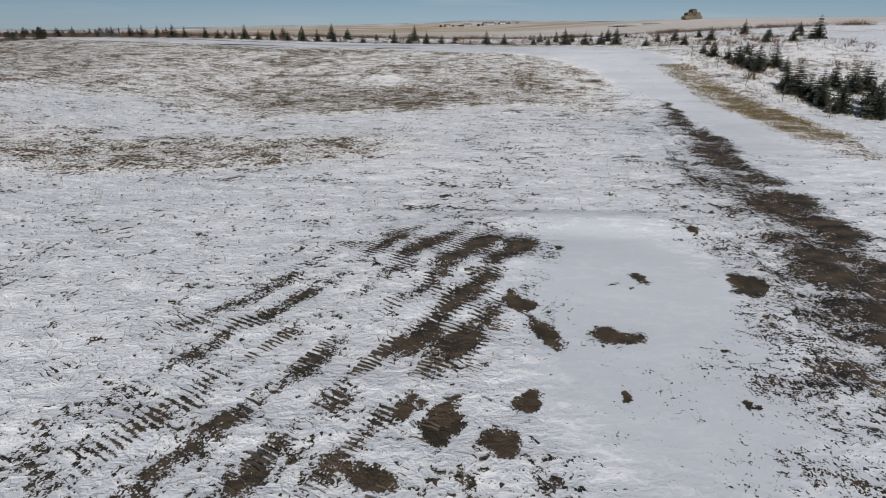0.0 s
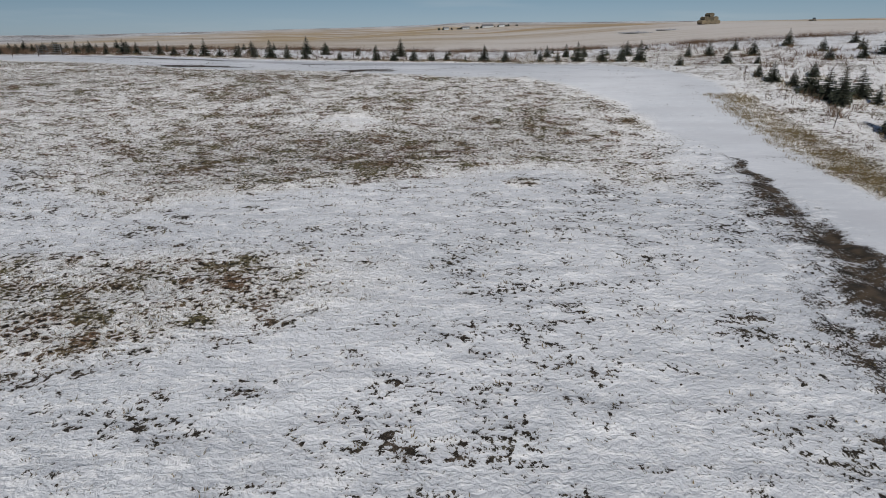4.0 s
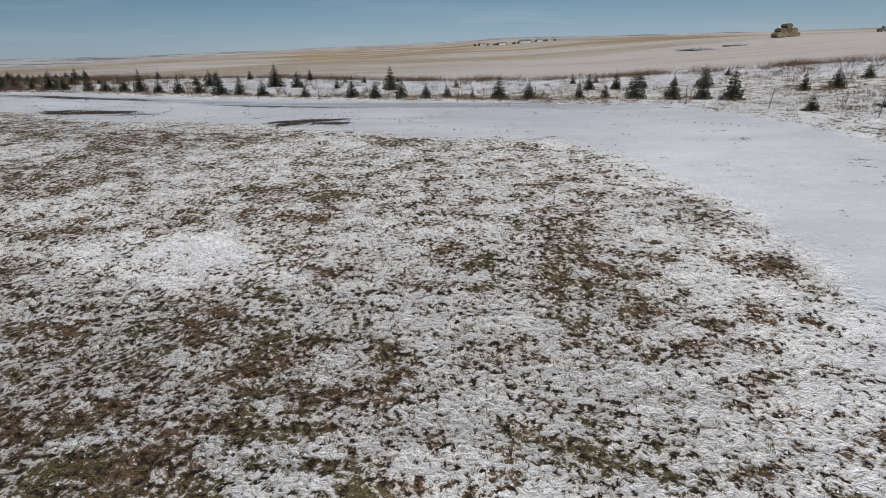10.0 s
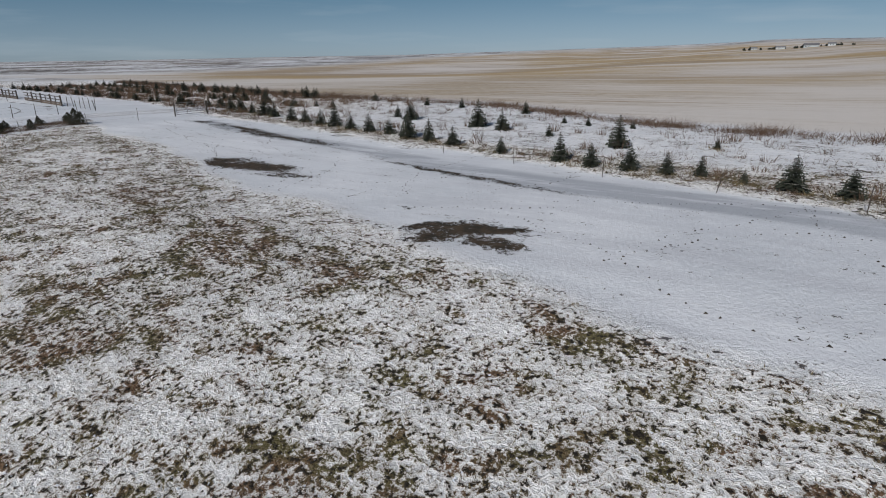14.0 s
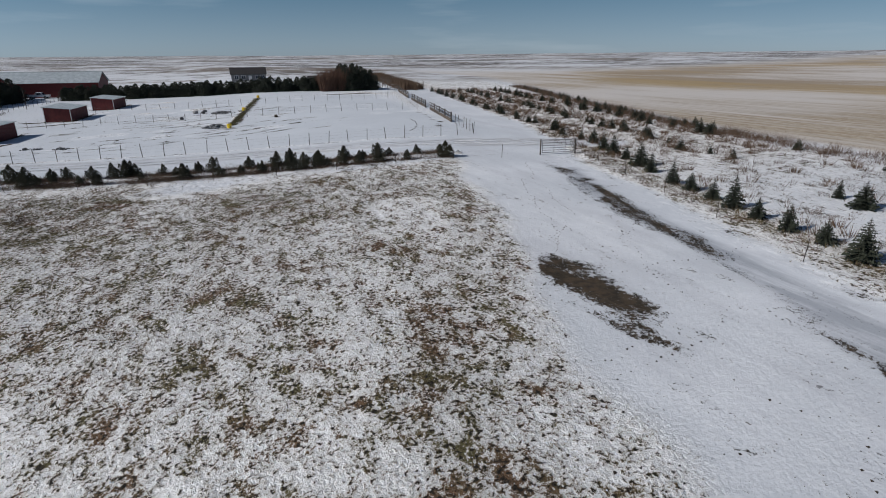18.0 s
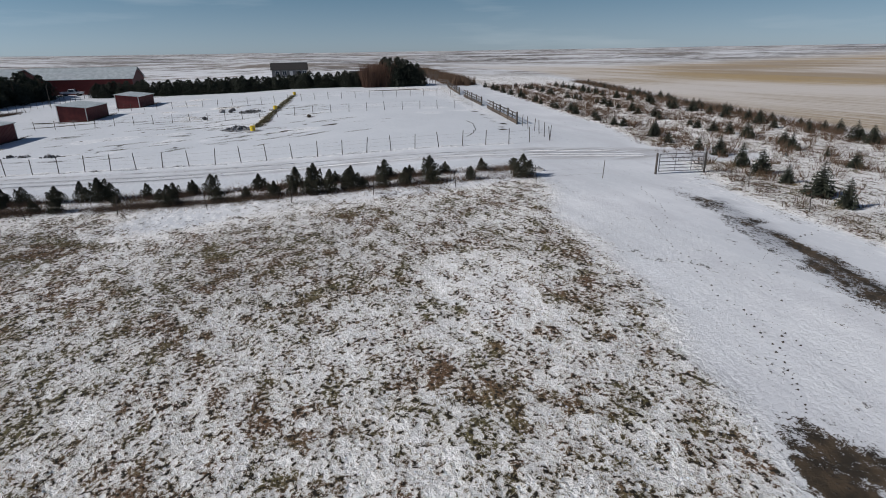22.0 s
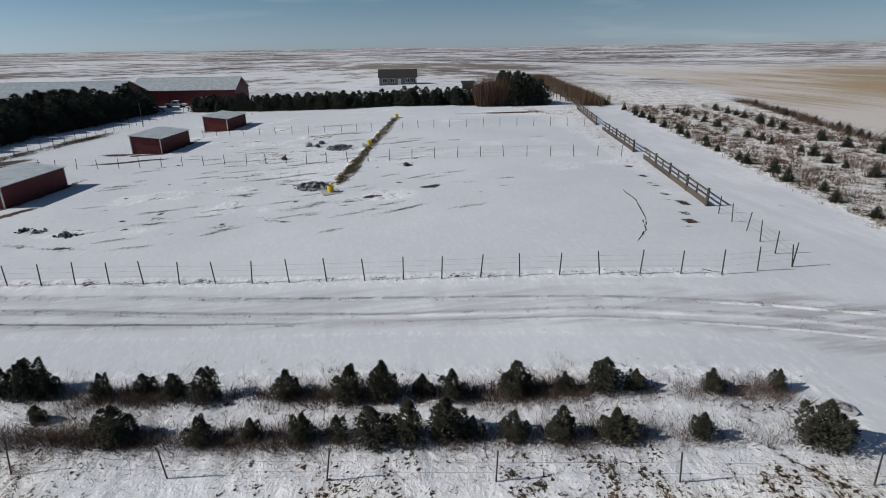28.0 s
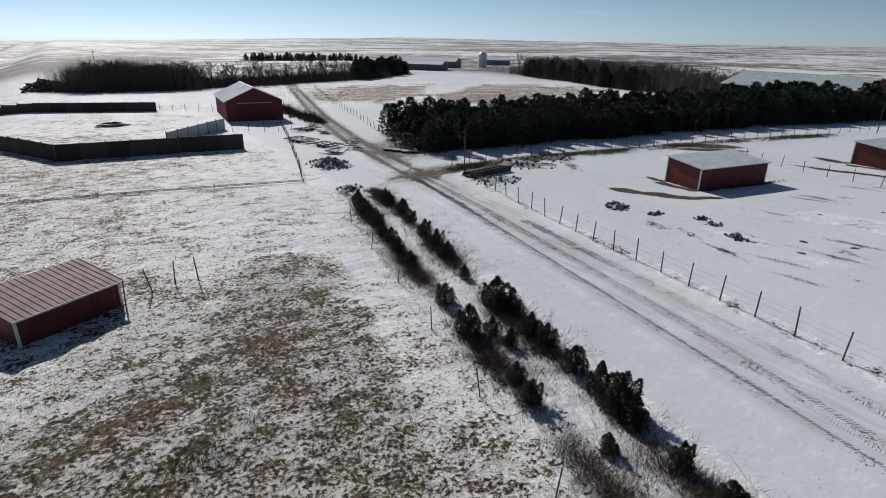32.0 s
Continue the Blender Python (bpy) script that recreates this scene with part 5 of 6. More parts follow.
EAST = [(26.4, 80.6, 1.2), (26.7, 78.9, 1.6), (27.6, 77.6, 1.3), (27.7, 75.6, 2.1), (28.0, 74.0, 2.2), (28.1, 72.6, 2.6), (29.6, 74.6, 1.2), (30.4, 74.2, 2.0), (27.5, 66.5, 2.3), (27.5, 64.9, 2.5), (27.9, 63.9, 1.9), (27.7, 62.2, 2.4), (26.9, 60.6, 1.8), (31.6, 67.1, 2.1), (31.8, 65.2, 2.3), (33.4, 66.0, 2.2),
        (30.5, 72.4, 1.4), (30.4, 79.9, 1.2), (26.6, 58.0, 2.3), (28.9, 57.9, 2.2), (27.6, 56.0, 2.4), (30.2, 60.5, 2.0), (35.5, 63.0, 2.0), (22.9, 88.3, 1.0), (27.7, 99, 1.5), (30, 99.1, 1.7), (27.2, 88.2, 1.4), (33.6, 96.6, 1.8), (29.4, 87.0, 0.9),
        (41.6, 104.9, 2.1), (40.9, 96.8, 1.6), (36, 87.5, 1.2), (38.8, 87.2, 1.7), (42.8, 89.6, 2.7), (48.4, 103.5, 1.5), (35, 104, 1.4), (45, 97, 1.3)]
tn = 0
for spot in FRONT + FRONT2 + MIDDLE + EAST:
    tree("spruce", "young_spruce", tn, spot[0], spot[1], spot[2] * (0.9 if spot[0] < -24 else 1.0), "young dark green spruce with tiered boughs, standing in thin snow", "tree", "planted young spruces", 1.0 + 0.12 * math.sin(tn * 2.3))
    tn += 1
rng = random.Random(11)
for k in range(26):   # west end of the planted rows
    u = k / 26
    for off, size in ((0.5, 1.45), (8.5, 1.4), (16.5, 1.6)):
        x, y = -56.2 - 95 * u + rng.gauss(0, 0.7), 118.4 + 19.5 * u + off * (1 + 0.12 * u) + rng.gauss(0, 0.5)
        tree("spruce", "young_spruce", tn, x, y, size * rng.uniform(0.75, 1.25), "young dark green spruce with tiered boughs in a planted row", "tree", "planted young spruces", 1.1)
        tn += 1
for k in range(46):   # small trees standing along the stubble edge
    x = -154 + 2.15 * k + rng.gauss(0, 0.4)
    y = float(np.interp(x, [p[0] for p in HEDGE], [p[1] for p in HEDGE])) - 0.8 + rng.gauss(0, 0.5)
    tree("spruce", "young_spruce", tn, x, y, rng.uniform(0.8, 1.5), "small dark green spruce among brush at the stubble edge", "tree", "planted young spruces", 1.25)
    tn += 1
# twin cedar rows beside the yard lane
# (metres down the row, height) for each row, by its offset to the west
CEDARS = {0.35: [(60.7, 1.5), (59.4, 1.2), (57.6, 1.7), (55.8, 1.5), (54.2, 1.6), (52.0, 1.4), (50.3, 1.5), (48.3, 1.5), (46.4, 1.2), (40.5, 1.5), (37.2, 1.9), (33.0, 1.1), (31.5, 1.3), (24.4, 1.9), (21.2, 1.4), (19.3, 1.2), (17.4, 1.4), (16.2, 1.1), (14.9, 1.7), (13.6, 1.9), (12.3, 1.9), (11.4, 1.2), (10.0, 1.4), (8.4, 1.6), (6.6, 1.4), (3.8, 1.2), (0.1, 2.1)],
          1.4: [(36.8, 1.3), (35.5, 1.1), (28.2, 0.9)],
          3.0: [(61.0, 1.3), (59.4, 1.5), (56.5, 1.6), (54.3, 1.3), (51.3, 1.5), (49.0, 1.4), (46.8, 1.3), (43.4, 1.0), (39.4, 2.1), (38.4, 1.7), (36.2, 1.5), (34.9, 1.7), (32.8, 1.6), (31.1, 1.8), (29.9, 2.1), (29.1, 1.5), (26.7, 1.3), (24.9, 1.2), (23.5, 1.5), (22.2, 1.9), (18.9, 1.5), (16.3, 1.8), (15.0, 2.0), (13.4, 1.1), (12.3, 1.7), (9.8, 1.9), (7.9, 1.0), (6.4, 1.8), (5.2, 1.1), (2.5, 1.3), (0.0, 1.1)]}
for west, row in CEDARS.items():
    for run, h in row:
        x, y = -56.2 - 0.2054 * run - 0.9787 * west + rng.gauss(0, 0.15), 100.6 - 0.9787 * run + 0.2054 * west
        tree("cedar", "cedar", tn, x, y, (0.74 + 0.12 * rng.random()) * h, "dark bushy cedar with a ragged pointed crown in a planted row" if h > 1.35 else "small dark cedar with a ragged pointed crown in a planted row", "tree", "cedar rows", 1.05 + 0.35 * rng.random())
        tn += 1
# pine block south of the paddock
for row in range(5):
    for k in range(34):
        u = (k + 0.5 * (row % 2)) / 34
        x, y = -87.6 - 101 * u, 22.8 + 11.5 * u * u + 3 * u - row * 3.4
        tree("pine", "dark_pine", tn, x + rng.gauss(0, 0.4) - 0.9 * row, y + rng.gauss(0, 0.4), rng.uniform(3.9, 5.5) * (0.9 if row == 0 else 1.0) * (1 + 0.3 * u), "dense dark pine in a planted shelterbelt", "tree", "pine shelterbelt", 1.3 + 0.4 * rng.random())
        tn += 1
# shelterbelt west of the paddock
for row in range(2):
    for k in range(26):
        u = (k + 0.5 * row) / 26
        tree("pine", "dark_pine", tn, -187.5 + 21 * u - 3 * row + rng.gauss(0, 0.3), 48 + 65 * u + rng.gauss(0, 0.3), rng.uniform(3.3, 4.2), "dense dark pine in a planted shelterbelt", "tree", "pine shelterbelt", 1.7)
        tn += 1
for k in range(16):
    tree("pine", "dark_pine", tn, -164.2 - 3.2 * (k % 3) + rng.gauss(0, 0.5), 117.8 + 1.7 * (k // 3) + rng.gauss(0, 0.4), rng.uniform(6.4, 8.2) - 0.35 * (k // 3), "tall dark pine at the end of the shelterbelt", "tree", "pine shelterbelt", 1.15)
    tn += 1
BARE = [bare_tree(60 + k).mesh("branches", M["twig"]) for k in range(4)]


def bare(k, x, y, h, label="leafless grey-brown tree", wide=1.0):
    root = thing("bare_tree", x, y, (k * 71) % 360, label, "tree", "leafless trees")
    root.scale = (h * wide, h * wide, h)
    part("trunk", TRUNK, None, root).scale = (0.9, 0.9, 0.36)
    part("crown", BARE[k % 4], None, root)
    return root


bn = 0
for ax, ay, bx, by, n, h, wide in ((-52, -81, -74, -81, 28, 9.0, 1.25), (-52, -87, -78, -87, 28, 9.6, 1.25), (-54, -94, -84, -96, 28, 10.0, 1.25), (-72, -81, -142, -109, 34, 9.0, 1.25), (-78, -90, -146, -118, 30, 10, 1.25),
                                   (-216, -104, -196, -20, 38, 10, 1.25), (-226, -110, -203, -14, 38, 11, 1.25), (-236, -120, -212, -8, 36, 11, 1.25), (-250, -150, -226, -80, 22, 11, 1.25), (-166.5, 111, -164.5, 116.5, 6, 4.6, 1.2), (-168, 131, -215, 146, 14, 3.6, 1.4)):
    for k in range(n):
        u = (k + rng.random()) / n
        bare(bn, ax + (bx - ax) * u + rng.gauss(0, 1.0), ay + (by - ay) * u + rng.gauss(0, 1.2), h * rng.uniform(0.75, 1.15), "leafless grey-brown tree in a farm windbreak", wide)
        bn += 1
for k in range(22):   # dark conifers mixed into the southern windbreaks
    for ax, ay, bx, by in ((-138, -108, -172, -134), (-212, -98, -192, -26), (-142, -116, -176, -142)):
        u = (k + rng.random()) / 22
        tree("pine", "dark_pine", tn, ax + (bx - ax) * u + rng.gauss(0, 1.2), ay + (by - ay) * u + rng.gauss(0, 1.2), rng.uniform(5, 7.5), "dense dark pine in a farm windbreak", "tree", "farm windbreak pines", 1.3)
        tn += 1
for k in range(30):
    tree("pine", "dark_pine", tn, -146 - 2.4 * k + rng.gauss(0, 0.5), -283 + 0.4 * k + rng.gauss(0, 0.8), rng.uniform(4.0, 5.5), "small dark pine in a distant straight row", "tree", "distant tree row", 1.1)
    tn += 1
for k in range(30):
    a = k / 30
    tree("pine", "dark_pine", tn, HILL[0] - 52 + 104 * a + rng.gauss(0, 3), HILL[1] + 14 + 6 * a + rng.gauss(0, 5), rng.uniform(2.0, 3.8), "dark tree round the hilltop farm", "tree", "hilltop trees", 1.5)
    tn += 1


# ---- things lying about the yards ----
def yellow_bin(x, y, turn):
    root = thing("feed_bin", x, y, turn, "bright yellow plastic feed bin on a snowy slab", "bin", "yellow feed bins")
    s = Shape()
    n = 20
    ring = lambda r, z: [(r * math.cos(6.2832 * i / n), r * math.sin(6.2832 * i / n), z) for i in range(n)]
    s.add(ring(0.50, 0.1) + ring(0.56, 0.6) + ring(0.58, 1.1) + ring(0.52, 1.1) + ring(0.46, 0.2), [(k * n + i, k * n + (i + 1) % n, (k + 1) * n + (i + 1) % n, (k + 1) * n + i) for k in range(4) for i in range(n)] + [tuple(range(4 * n, 5 * n))])
    part("tub", s, M["yellow"], root)
    part("slab", Shape().box((-1.9, -1.5, -0.06), (1.9, 1.5, 0.1), None, 0.06), M["concrete"], root)
    part("feed", heap(int(-x), 0.47, 0.16, 12, 3, 0.3), M["feed"], root).matrix_basis = pose(0, 0, 0.84) @ Matrix.Diagonal((1, 1.3, 1, 1))
    root.scale = (0.58, 0.58, 0.62)
    part("pipe", Shape().tube((0.85, 0, 0.1), (0.85, 0, 0.75), 0.05).tube((0.85, 0, 0.75), (0.5, 0, 0.9), 0.04), M["steel"], root)


for x, y, t in ((-96.6, 83.1, 12), (-121.9, 87.4, 8), (-150.6, 93.2, 15)):
    yellow_bin(x, y, t)


def rubble(x, y, r, h, n, seed, label, mat="rock", k=1):
    """A heap of separate stones on a low mound."""
    rr = random.Random(seed)
    root = thing("rubble_pile", x, y, rr.uniform(0, 360), label, "rubble", "rubble piles")
    part("mound", heap(seed, r * 0.85, h * 0.5, 18, 6, 0.8), M["rubble"], root)
    stones = [stone(seed * 7 + k).mesh("stone", M[mat if k % 2 else "rubble"]) for k in range(4)]
    for j in range(int(n * 1.7)):
        a, u = rr.uniform(0, 6.283), math.sqrt(rr.random())
        q = rr.uniform(0.07, 0.26) * (1.15 - 0.5 * u)
        p = part("stone", stones[j % 4], None, root)
        p.matrix_basis = pose(r * u * math.cos(a), r * u * math.sin(a) * 0.75, max(0.02, h * 0.62 * (1 - u) ** 1.1), rr.uniform(0, 60), rr.uniform(0, 60), rr.uniform(0, 360)) @ Matrix.Diagonal((q, q, q, 1))
    return root


for k, (x, y, r, h, n) in enumerate(((-99.4, 81.4, 2.3, 0.9, 60), (-121.8, 83.8, 2.9, 0.5, 40), (-88.0, 52.6, 1.5, 0.55, 22), (-89.0, 55.8, 0.8, 0.25, 8), (-91.0, 58.6, 0.7, 0.3, 8), (-90.4, 60.0, 0.7, 0.3, 8), (-88.7, 62.9, 1.0, 0.3, 14),
                                     (-73.0, 25.6, 3.3, 1.3, 60), (-70.5, 36.5, 1.6, 0.4, 16), (-78.0, 13.5, 1.5, 0.45, 14), (-87, 14, 1.2, 0.35, 12), (-92.5, 34.6, 4.2, 0.35, 46), (-84.5, 40.0, 3.2, 0.3, 34), (-98.5, 34.0, 3.2, 0.35, 30))):
    rubble(x, y, r, h, n, 100 + k, "low heap of dark frosty rubble and snow lying on the snow", k=k)
for x, y, q, m in ((-125.5, 78.8, 0.7, "concrete"), (-126.8, 80.6, 0.55, "rock"), (-124.2, 80.2, 0.5, "rock"), (-105.8, 91.2, 0.45, "soil"), (-116, 76.5, 0.5, "rock")):
    root = thing("boulder", x, y, q * 300, "grey weathered boulder half sunk in snow", "boulder", "boulders")
    b = part("stone", stone(int(q * 100), 1.0), M[m], root)
    b.matrix_basis = pose(0, 0, q * 0.35) @ Matrix.Diagonal((q, q * 0.8, q, 1))
b = thing("boulder", -57.6, 102.6, 30, "snow-capped pale boulder at the end of the cedar row", "boulder", "boulders")
part("stone", stone(5, 0.42), M["concrete"], b)
part("snow_cap", heap(9, 0.3, 0.16, 12, 4, 0.3), M["rubble"], b).matrix_basis = pose(0, 0, 0.17)

# scattered dark scrapes in the paddock snow: flat frozen clods
rr = random.Random(21)
for k in range(26):
    x, y = rr.uniform(-127, -84), rr.uniform(62, 93)
    root = thing("frozen_clod", x, y, rr.gauss(100, 15), "flat dark frozen clod lying in the paddock snow", "clod", "frozen clods")
    q = rr.uniform(0.2, 0.55)
    part("clod", heap(200 + k, q, 0.07, 9, 3, 0.7), M["soil"], root)

# field-stone pile on the stubble edge and the stacked bales beyond
for k, (x, y, r, h, n) in enumerate(((40, 160, 5.0, 0.3, 90), (47, 161, 3.0, 0.25, 40), (-56, 138.8, 2.0, 0.5, 18))):
    rubble(x, y, r, h, n, 140 + k, "pale field-stone pile at the edge of the stubble", "concrete")
stack = thing("bale_stack", 61.0, 175.0, 10, "stacked round hay bales dusted with snow on the stubble hill", "hay stack")
stack.scale = (0.8, 0.8, 0.64)
bale = Shape()
n = 18
bale.add([(x, 0.75 * math.cos(6.2832 * i / n), 0.75 * math.sin(6.2832 * i / n)) for x in (-0.65, -0.6, 0.6, 0.65) for i in range(n)], [(k * n + i, k * n + (i + 1) % n, (k + 1) * n + (i + 1) % n, (k + 1) * n + i) for k in range(3) for i in range(n)] + [tuple(range(n - 1, -1, -1)), tuple(range(3 * n, 4 * n))])
bale = bale.mesh("bale", M["hay"])
for lvl, cnt in ((0, 4), (1, 3), (2, 1)):
    for i in range(cnt):
        for d in range(2):
            p = part("bale", bale, None, stack)
            p.matrix_basis = pose(1.45 * (i - (cnt - 1) / 2) + 0.2 * d, 1.5 * d, 0.72 + 1.2 * lvl, rr.uniform(0, 90), 0, 90 + rr.gauss(0, 4))
        if lvl != 1:
            continue
        part("snow_cap", heap(300 + i, 0.7, 0.16, 10, 3, 0.3), M["snowlump"], stack).matrix_basis = pose(1.45 * (i - 1), 0.7, 2.6)


def harvester(x, y, turn):
    """A distant parked farm machine: cab, body, four wheels and a boom."""
    root = thing("farm_machine", x, y, turn, "distant parked farm machine on the stubble hill", "vehicle")
    part("body", Shape().box((-2.4, -1.0, 0.9), (1.6, 1.0, 2.1), None, 0.25), M["hay"], root)
    part("cab", Shape().box((0.2, -0.8, 2.1), (1.5, 0.8, 3.2), None, 0.2), M["glass"], root)
    for wx, wr in ((-1.5, 0.95), (1.2, 0.7)):
        for sy in (-1, 1):
            w = part("wheel", Shape().tube((wx, sy * 0.95, wr), (wx, sy * 1.4, wr), wr, wr, 18), M["rubber"], root)
            part("rim", Shape().tube((wx, sy * 1.35, wr), (wx, sy * 1.43, wr), wr * 0.5, wr * 0.45, 14), M["steel"], w)


harvester(249, 458, 20)


def pickup(x, y, turn):
    root = thing("pickup_truck", x, y, turn, "frosted white pickup truck parked beside the red stable", "truck")
    body = Shape()
    side = [(-2.6, 0.55), (2.6, 0.55), (2.65, 1.0), (1.3, 1.08), (0.75, 1.72), (-0.55, 1.75), (-0.75, 1.1), (-2.65, 1.1)]
    body.add([(a, -0.9, b) for a, b in side] + [(a, 0.9, b) for a, b in side], [tuple(range(7, -1, -1)), tuple(range(8, 16))] + [(i, (i + 1) % 8, 8 + (i + 1) % 8, 8 + i) for i in range(8)])
    part("body", body, M["carpaint"], root)
    for sy in (-1, 1):
        part("side_window", Shape().box((-0.5, sy * 0.9 - 0.015, 1.15), (0.75, sy * 0.9 + 0.015, 1.6)), M["glass"], root)
    part("windscreen", Shape().add([(1.27, -0.78, 1.13), (1.27, 0.78, 1.13), (0.83, 0.7, 1.68), (0.83, -0.7, 1.68)], [(0, 1, 2, 3)]).add([(1.30, -0.78, 1.13), (1.30, 0.78, 1.13), (0.86, 0.7, 1.68), (0.86, -0.7, 1.68)], [(0, 1, 2, 3)]), M["glass"], root)
    for wx in (-1.65, 1.65):
        for sy in (-1, 1):
            w = part("wheel", Shape().tube((wx, sy * 0.72, 0.38), (wx, sy * 0.95, 0.38), 0.38, 0.38, 18), M["rubber"], root)
            part("rim", Shape().tube((wx, sy * 0.9, 0.38), (wx, sy * 0.97, 0.38), 0.2, 0.18, 12), M["steel"], w)


pickup(-199.5, 39.5, 84)


def flat_trailer(x, y, turn, ln, wd, label):
    root = thing("flat_trailer", x, y, turn, label, "trailer", "flat trailers")
    root.scale = (1, 1, 0.62)
    for sy in (-wd / 2, wd / 2):
        part("side_rail", Shape().box((-ln / 2, sy - 0.06, 0.45), (ln / 2, sy + 0.06, 0.6)), M["rail"], root)
    for k in range(int(ln / 0.7) + 1):
        part("cross_member", Shape().box((-ln / 2 + 0.7 * k - 0.06, -wd / 2 + 0.07, 0.46), (-ln / 2 + 0.7 * k + 0.06, wd / 2 - 0.07, 0.58)), M["rail"], root)
    for k in range(int(ln / 0.7) - 1):
        if k % 3 != 1:
            part("snow_patch", Shape().box((-ln / 2 + 0.7 * k + 0.14, -wd / 2 + 0.2, 0.47), (-ln / 2 + 0.7 * k + 0.56, wd / 2 - 0.35, 0.56), None, 0.08), M["snowlump"], root)
    for sy in (-wd / 6, wd / 6):
        part("bed_rail", Shape().box((-ln / 2, sy - 0.05, 0.585), (ln / 2, sy + 0.05, 0.65)), M["rail"], root)
    for sx in (-0.45, 0.45):
        for sy in (-1, 1):
            part("wheel", Shape().tube((sx, sy * (wd / 2 - 0.35), 0.3), (sx, sy * (wd / 2 - 0.1), 0.3), 0.3, 0.3, 14), M["rubber"], root)


flat_trailer(-75.6, 9.6, -70, 4.2, 2.6, "snow-dusted flat trailer frame parked by the yard fence")
flat_trailer(-77.2, 14.6, -72, 3.6, 2.4, "snow-dusted flat trailer frame parked by the yard fence")
flat_trailer(-79.6, 0.5, 20, 4.6, 1.9, "snow-dusted flat trailer frame beside the dirt lane")
# low dark trough and timbers at the lane corner
tr = thing("feed_bunk", -86.0, 37.2, 8, "long dark feed bunk tipped on its side in the snow", "trough")
part("back_board", Shape().box((-3.0, 0.3, 0.0), (3.0, 0.42, 0.6)), M["windwall"], tr)
part("floor_board", Shape().box((-3.0, -0.7, 0.12), (3.0, 0.3, 0.22)), M["windwall"], tr)
part("lip", Shape().box((-3.0, -0.8, 0.1), (3.0, -0.7, 0.45)), M["rail"], tr)
for sx in (-2.9, 0, 2.9):
    part("leg", Shape().box((sx - 0.07, -0.5, -0.1), (sx + 0.07, 0.28, 0.12)), M["rail"], tr)
for k in range(3):
    lg = thing("timber", -83.0 - 0.7 * k, 21.2 + 1.1 * k, -40 + 6 * k, "snow-topped round timber lying beside the lane", "log", "timbers")
    part("log", Shape().tube((-1.0, 0, 0.14), (1.0, 0, 0.15), 0.15, 0.13, 9), M["bark"], lg)
    part("snow_strip", Shape().box((-0.97, -0.12, 0.22), (0.95, 0.11, 0.32), None, 0.05), M["snowlump"], lg)
# heap of cut trunks and snow behind the yard
ls = thing("log_heap", -46.0, -88.0, 20, "big tangled heap of snowy cut logs beside the trees", "log heap")
ls.scale = (0.85, 0.85, 0.85)
part("snow_bed", heap(78, 5.6, 2.6, 18, 6, 0.5), M["snowlump"], ls)
for k in range(64):
    a, u = rr.uniform(0, 6.283), math.sqrt(rr.random())
    q, z, ln, d = 5.4 * u, 0.3 + 3.0 * (1 - u) ** 1.1, rr.uniform(1.2, 2.4), rr.uniform(0, 6.283)
    c = Vector((q * math.cos(a), 0.75 * q * math.sin(a), z))
    w = Vector((ln * math.cos(d), ln * math.sin(d), rr.gauss(0, 0.25)))
    part("log", Shape().tube(c - w, c + w, rr.uniform(0.2, 0.42), rr.uniform(0.16, 0.3), 7), M["bark"], ls)
# utility poles
for x, y, h in ((-83.6, 36.2, 4.6), (-160.5, 44.5, 4.4), (-60, -150, 8.0)):
    up = thing("utility_pole", x, y, 10, "weathered wooden utility pole beside the fence", "pole", "utility poles")
    part("pole", Shape().tube((0, 0, -0.5), (0, 0, h), 0.016 * h, 0.011 * h, 9), M["post"], up)
    if h < 5:
        part("pole_cap", Shape().tube((0, 0, h), (0, 0, h + 0.12), 0.014 * h, 0.004 * h, 9), M["steel"], up)
        continue
    part("crossarm", Shape().box((-0.8, -0.06, h - 0.5), (0.8, 0.06, h - 0.36)), M["rail"], up)
    for ix in (-0.7, 0.0, 0.7):
        part("insulator", Shape().tube((ix, 0, h - 0.36), (ix, 0, h - 0.22), 0.05, 0.035, 8), M["concrete"], up)
# cattle yard
hay = thing("feed_ring", -55.2, -16.4, 0, "dark round feed ring with hay in the cattle yard", "feeder")
part("hay_heap", heap(77, 2.6, 0.55, 16, 5, 0.6), M["soil"], hay)
part("ring", Shape().add([(1.5 * math.cos(6.2832 * i / 24), 1.5 * math.sin(6.2832 * i / 24), z) for z in (0.05, 0.4) for i in range(24)] + [(1.44 * math.cos(6.2832 * i / 24), 1.44 * math.sin(6.2832 * i / 24), z) for z in (0.4, 0.05) for i in range(24)], [(k * 24 + i, k * 24 + (i + 1) % 24, ((k + 1) % 4) * 24 + (i + 1) % 24, ((k + 1) % 4) * 24 + i) for k in range(4) for i in range(24)]), M["steel"], hay)
pan = thing("corral_gate", -112.8, 50.4, 60, "short steel corral panel beside the loafing shed", "gate")
for x in (0, 1.2):
    part("upright", Shape().tube((x, 0, -0.1), (x, 0, 1.5), 0.03), M["steel"], pan)
for z in (0.35, 0.7, 1.05, 1.4):
    part("bar", Shape().tube((0, 0, z), (1.2, 0, z), 0.025), M["steel"], pan)
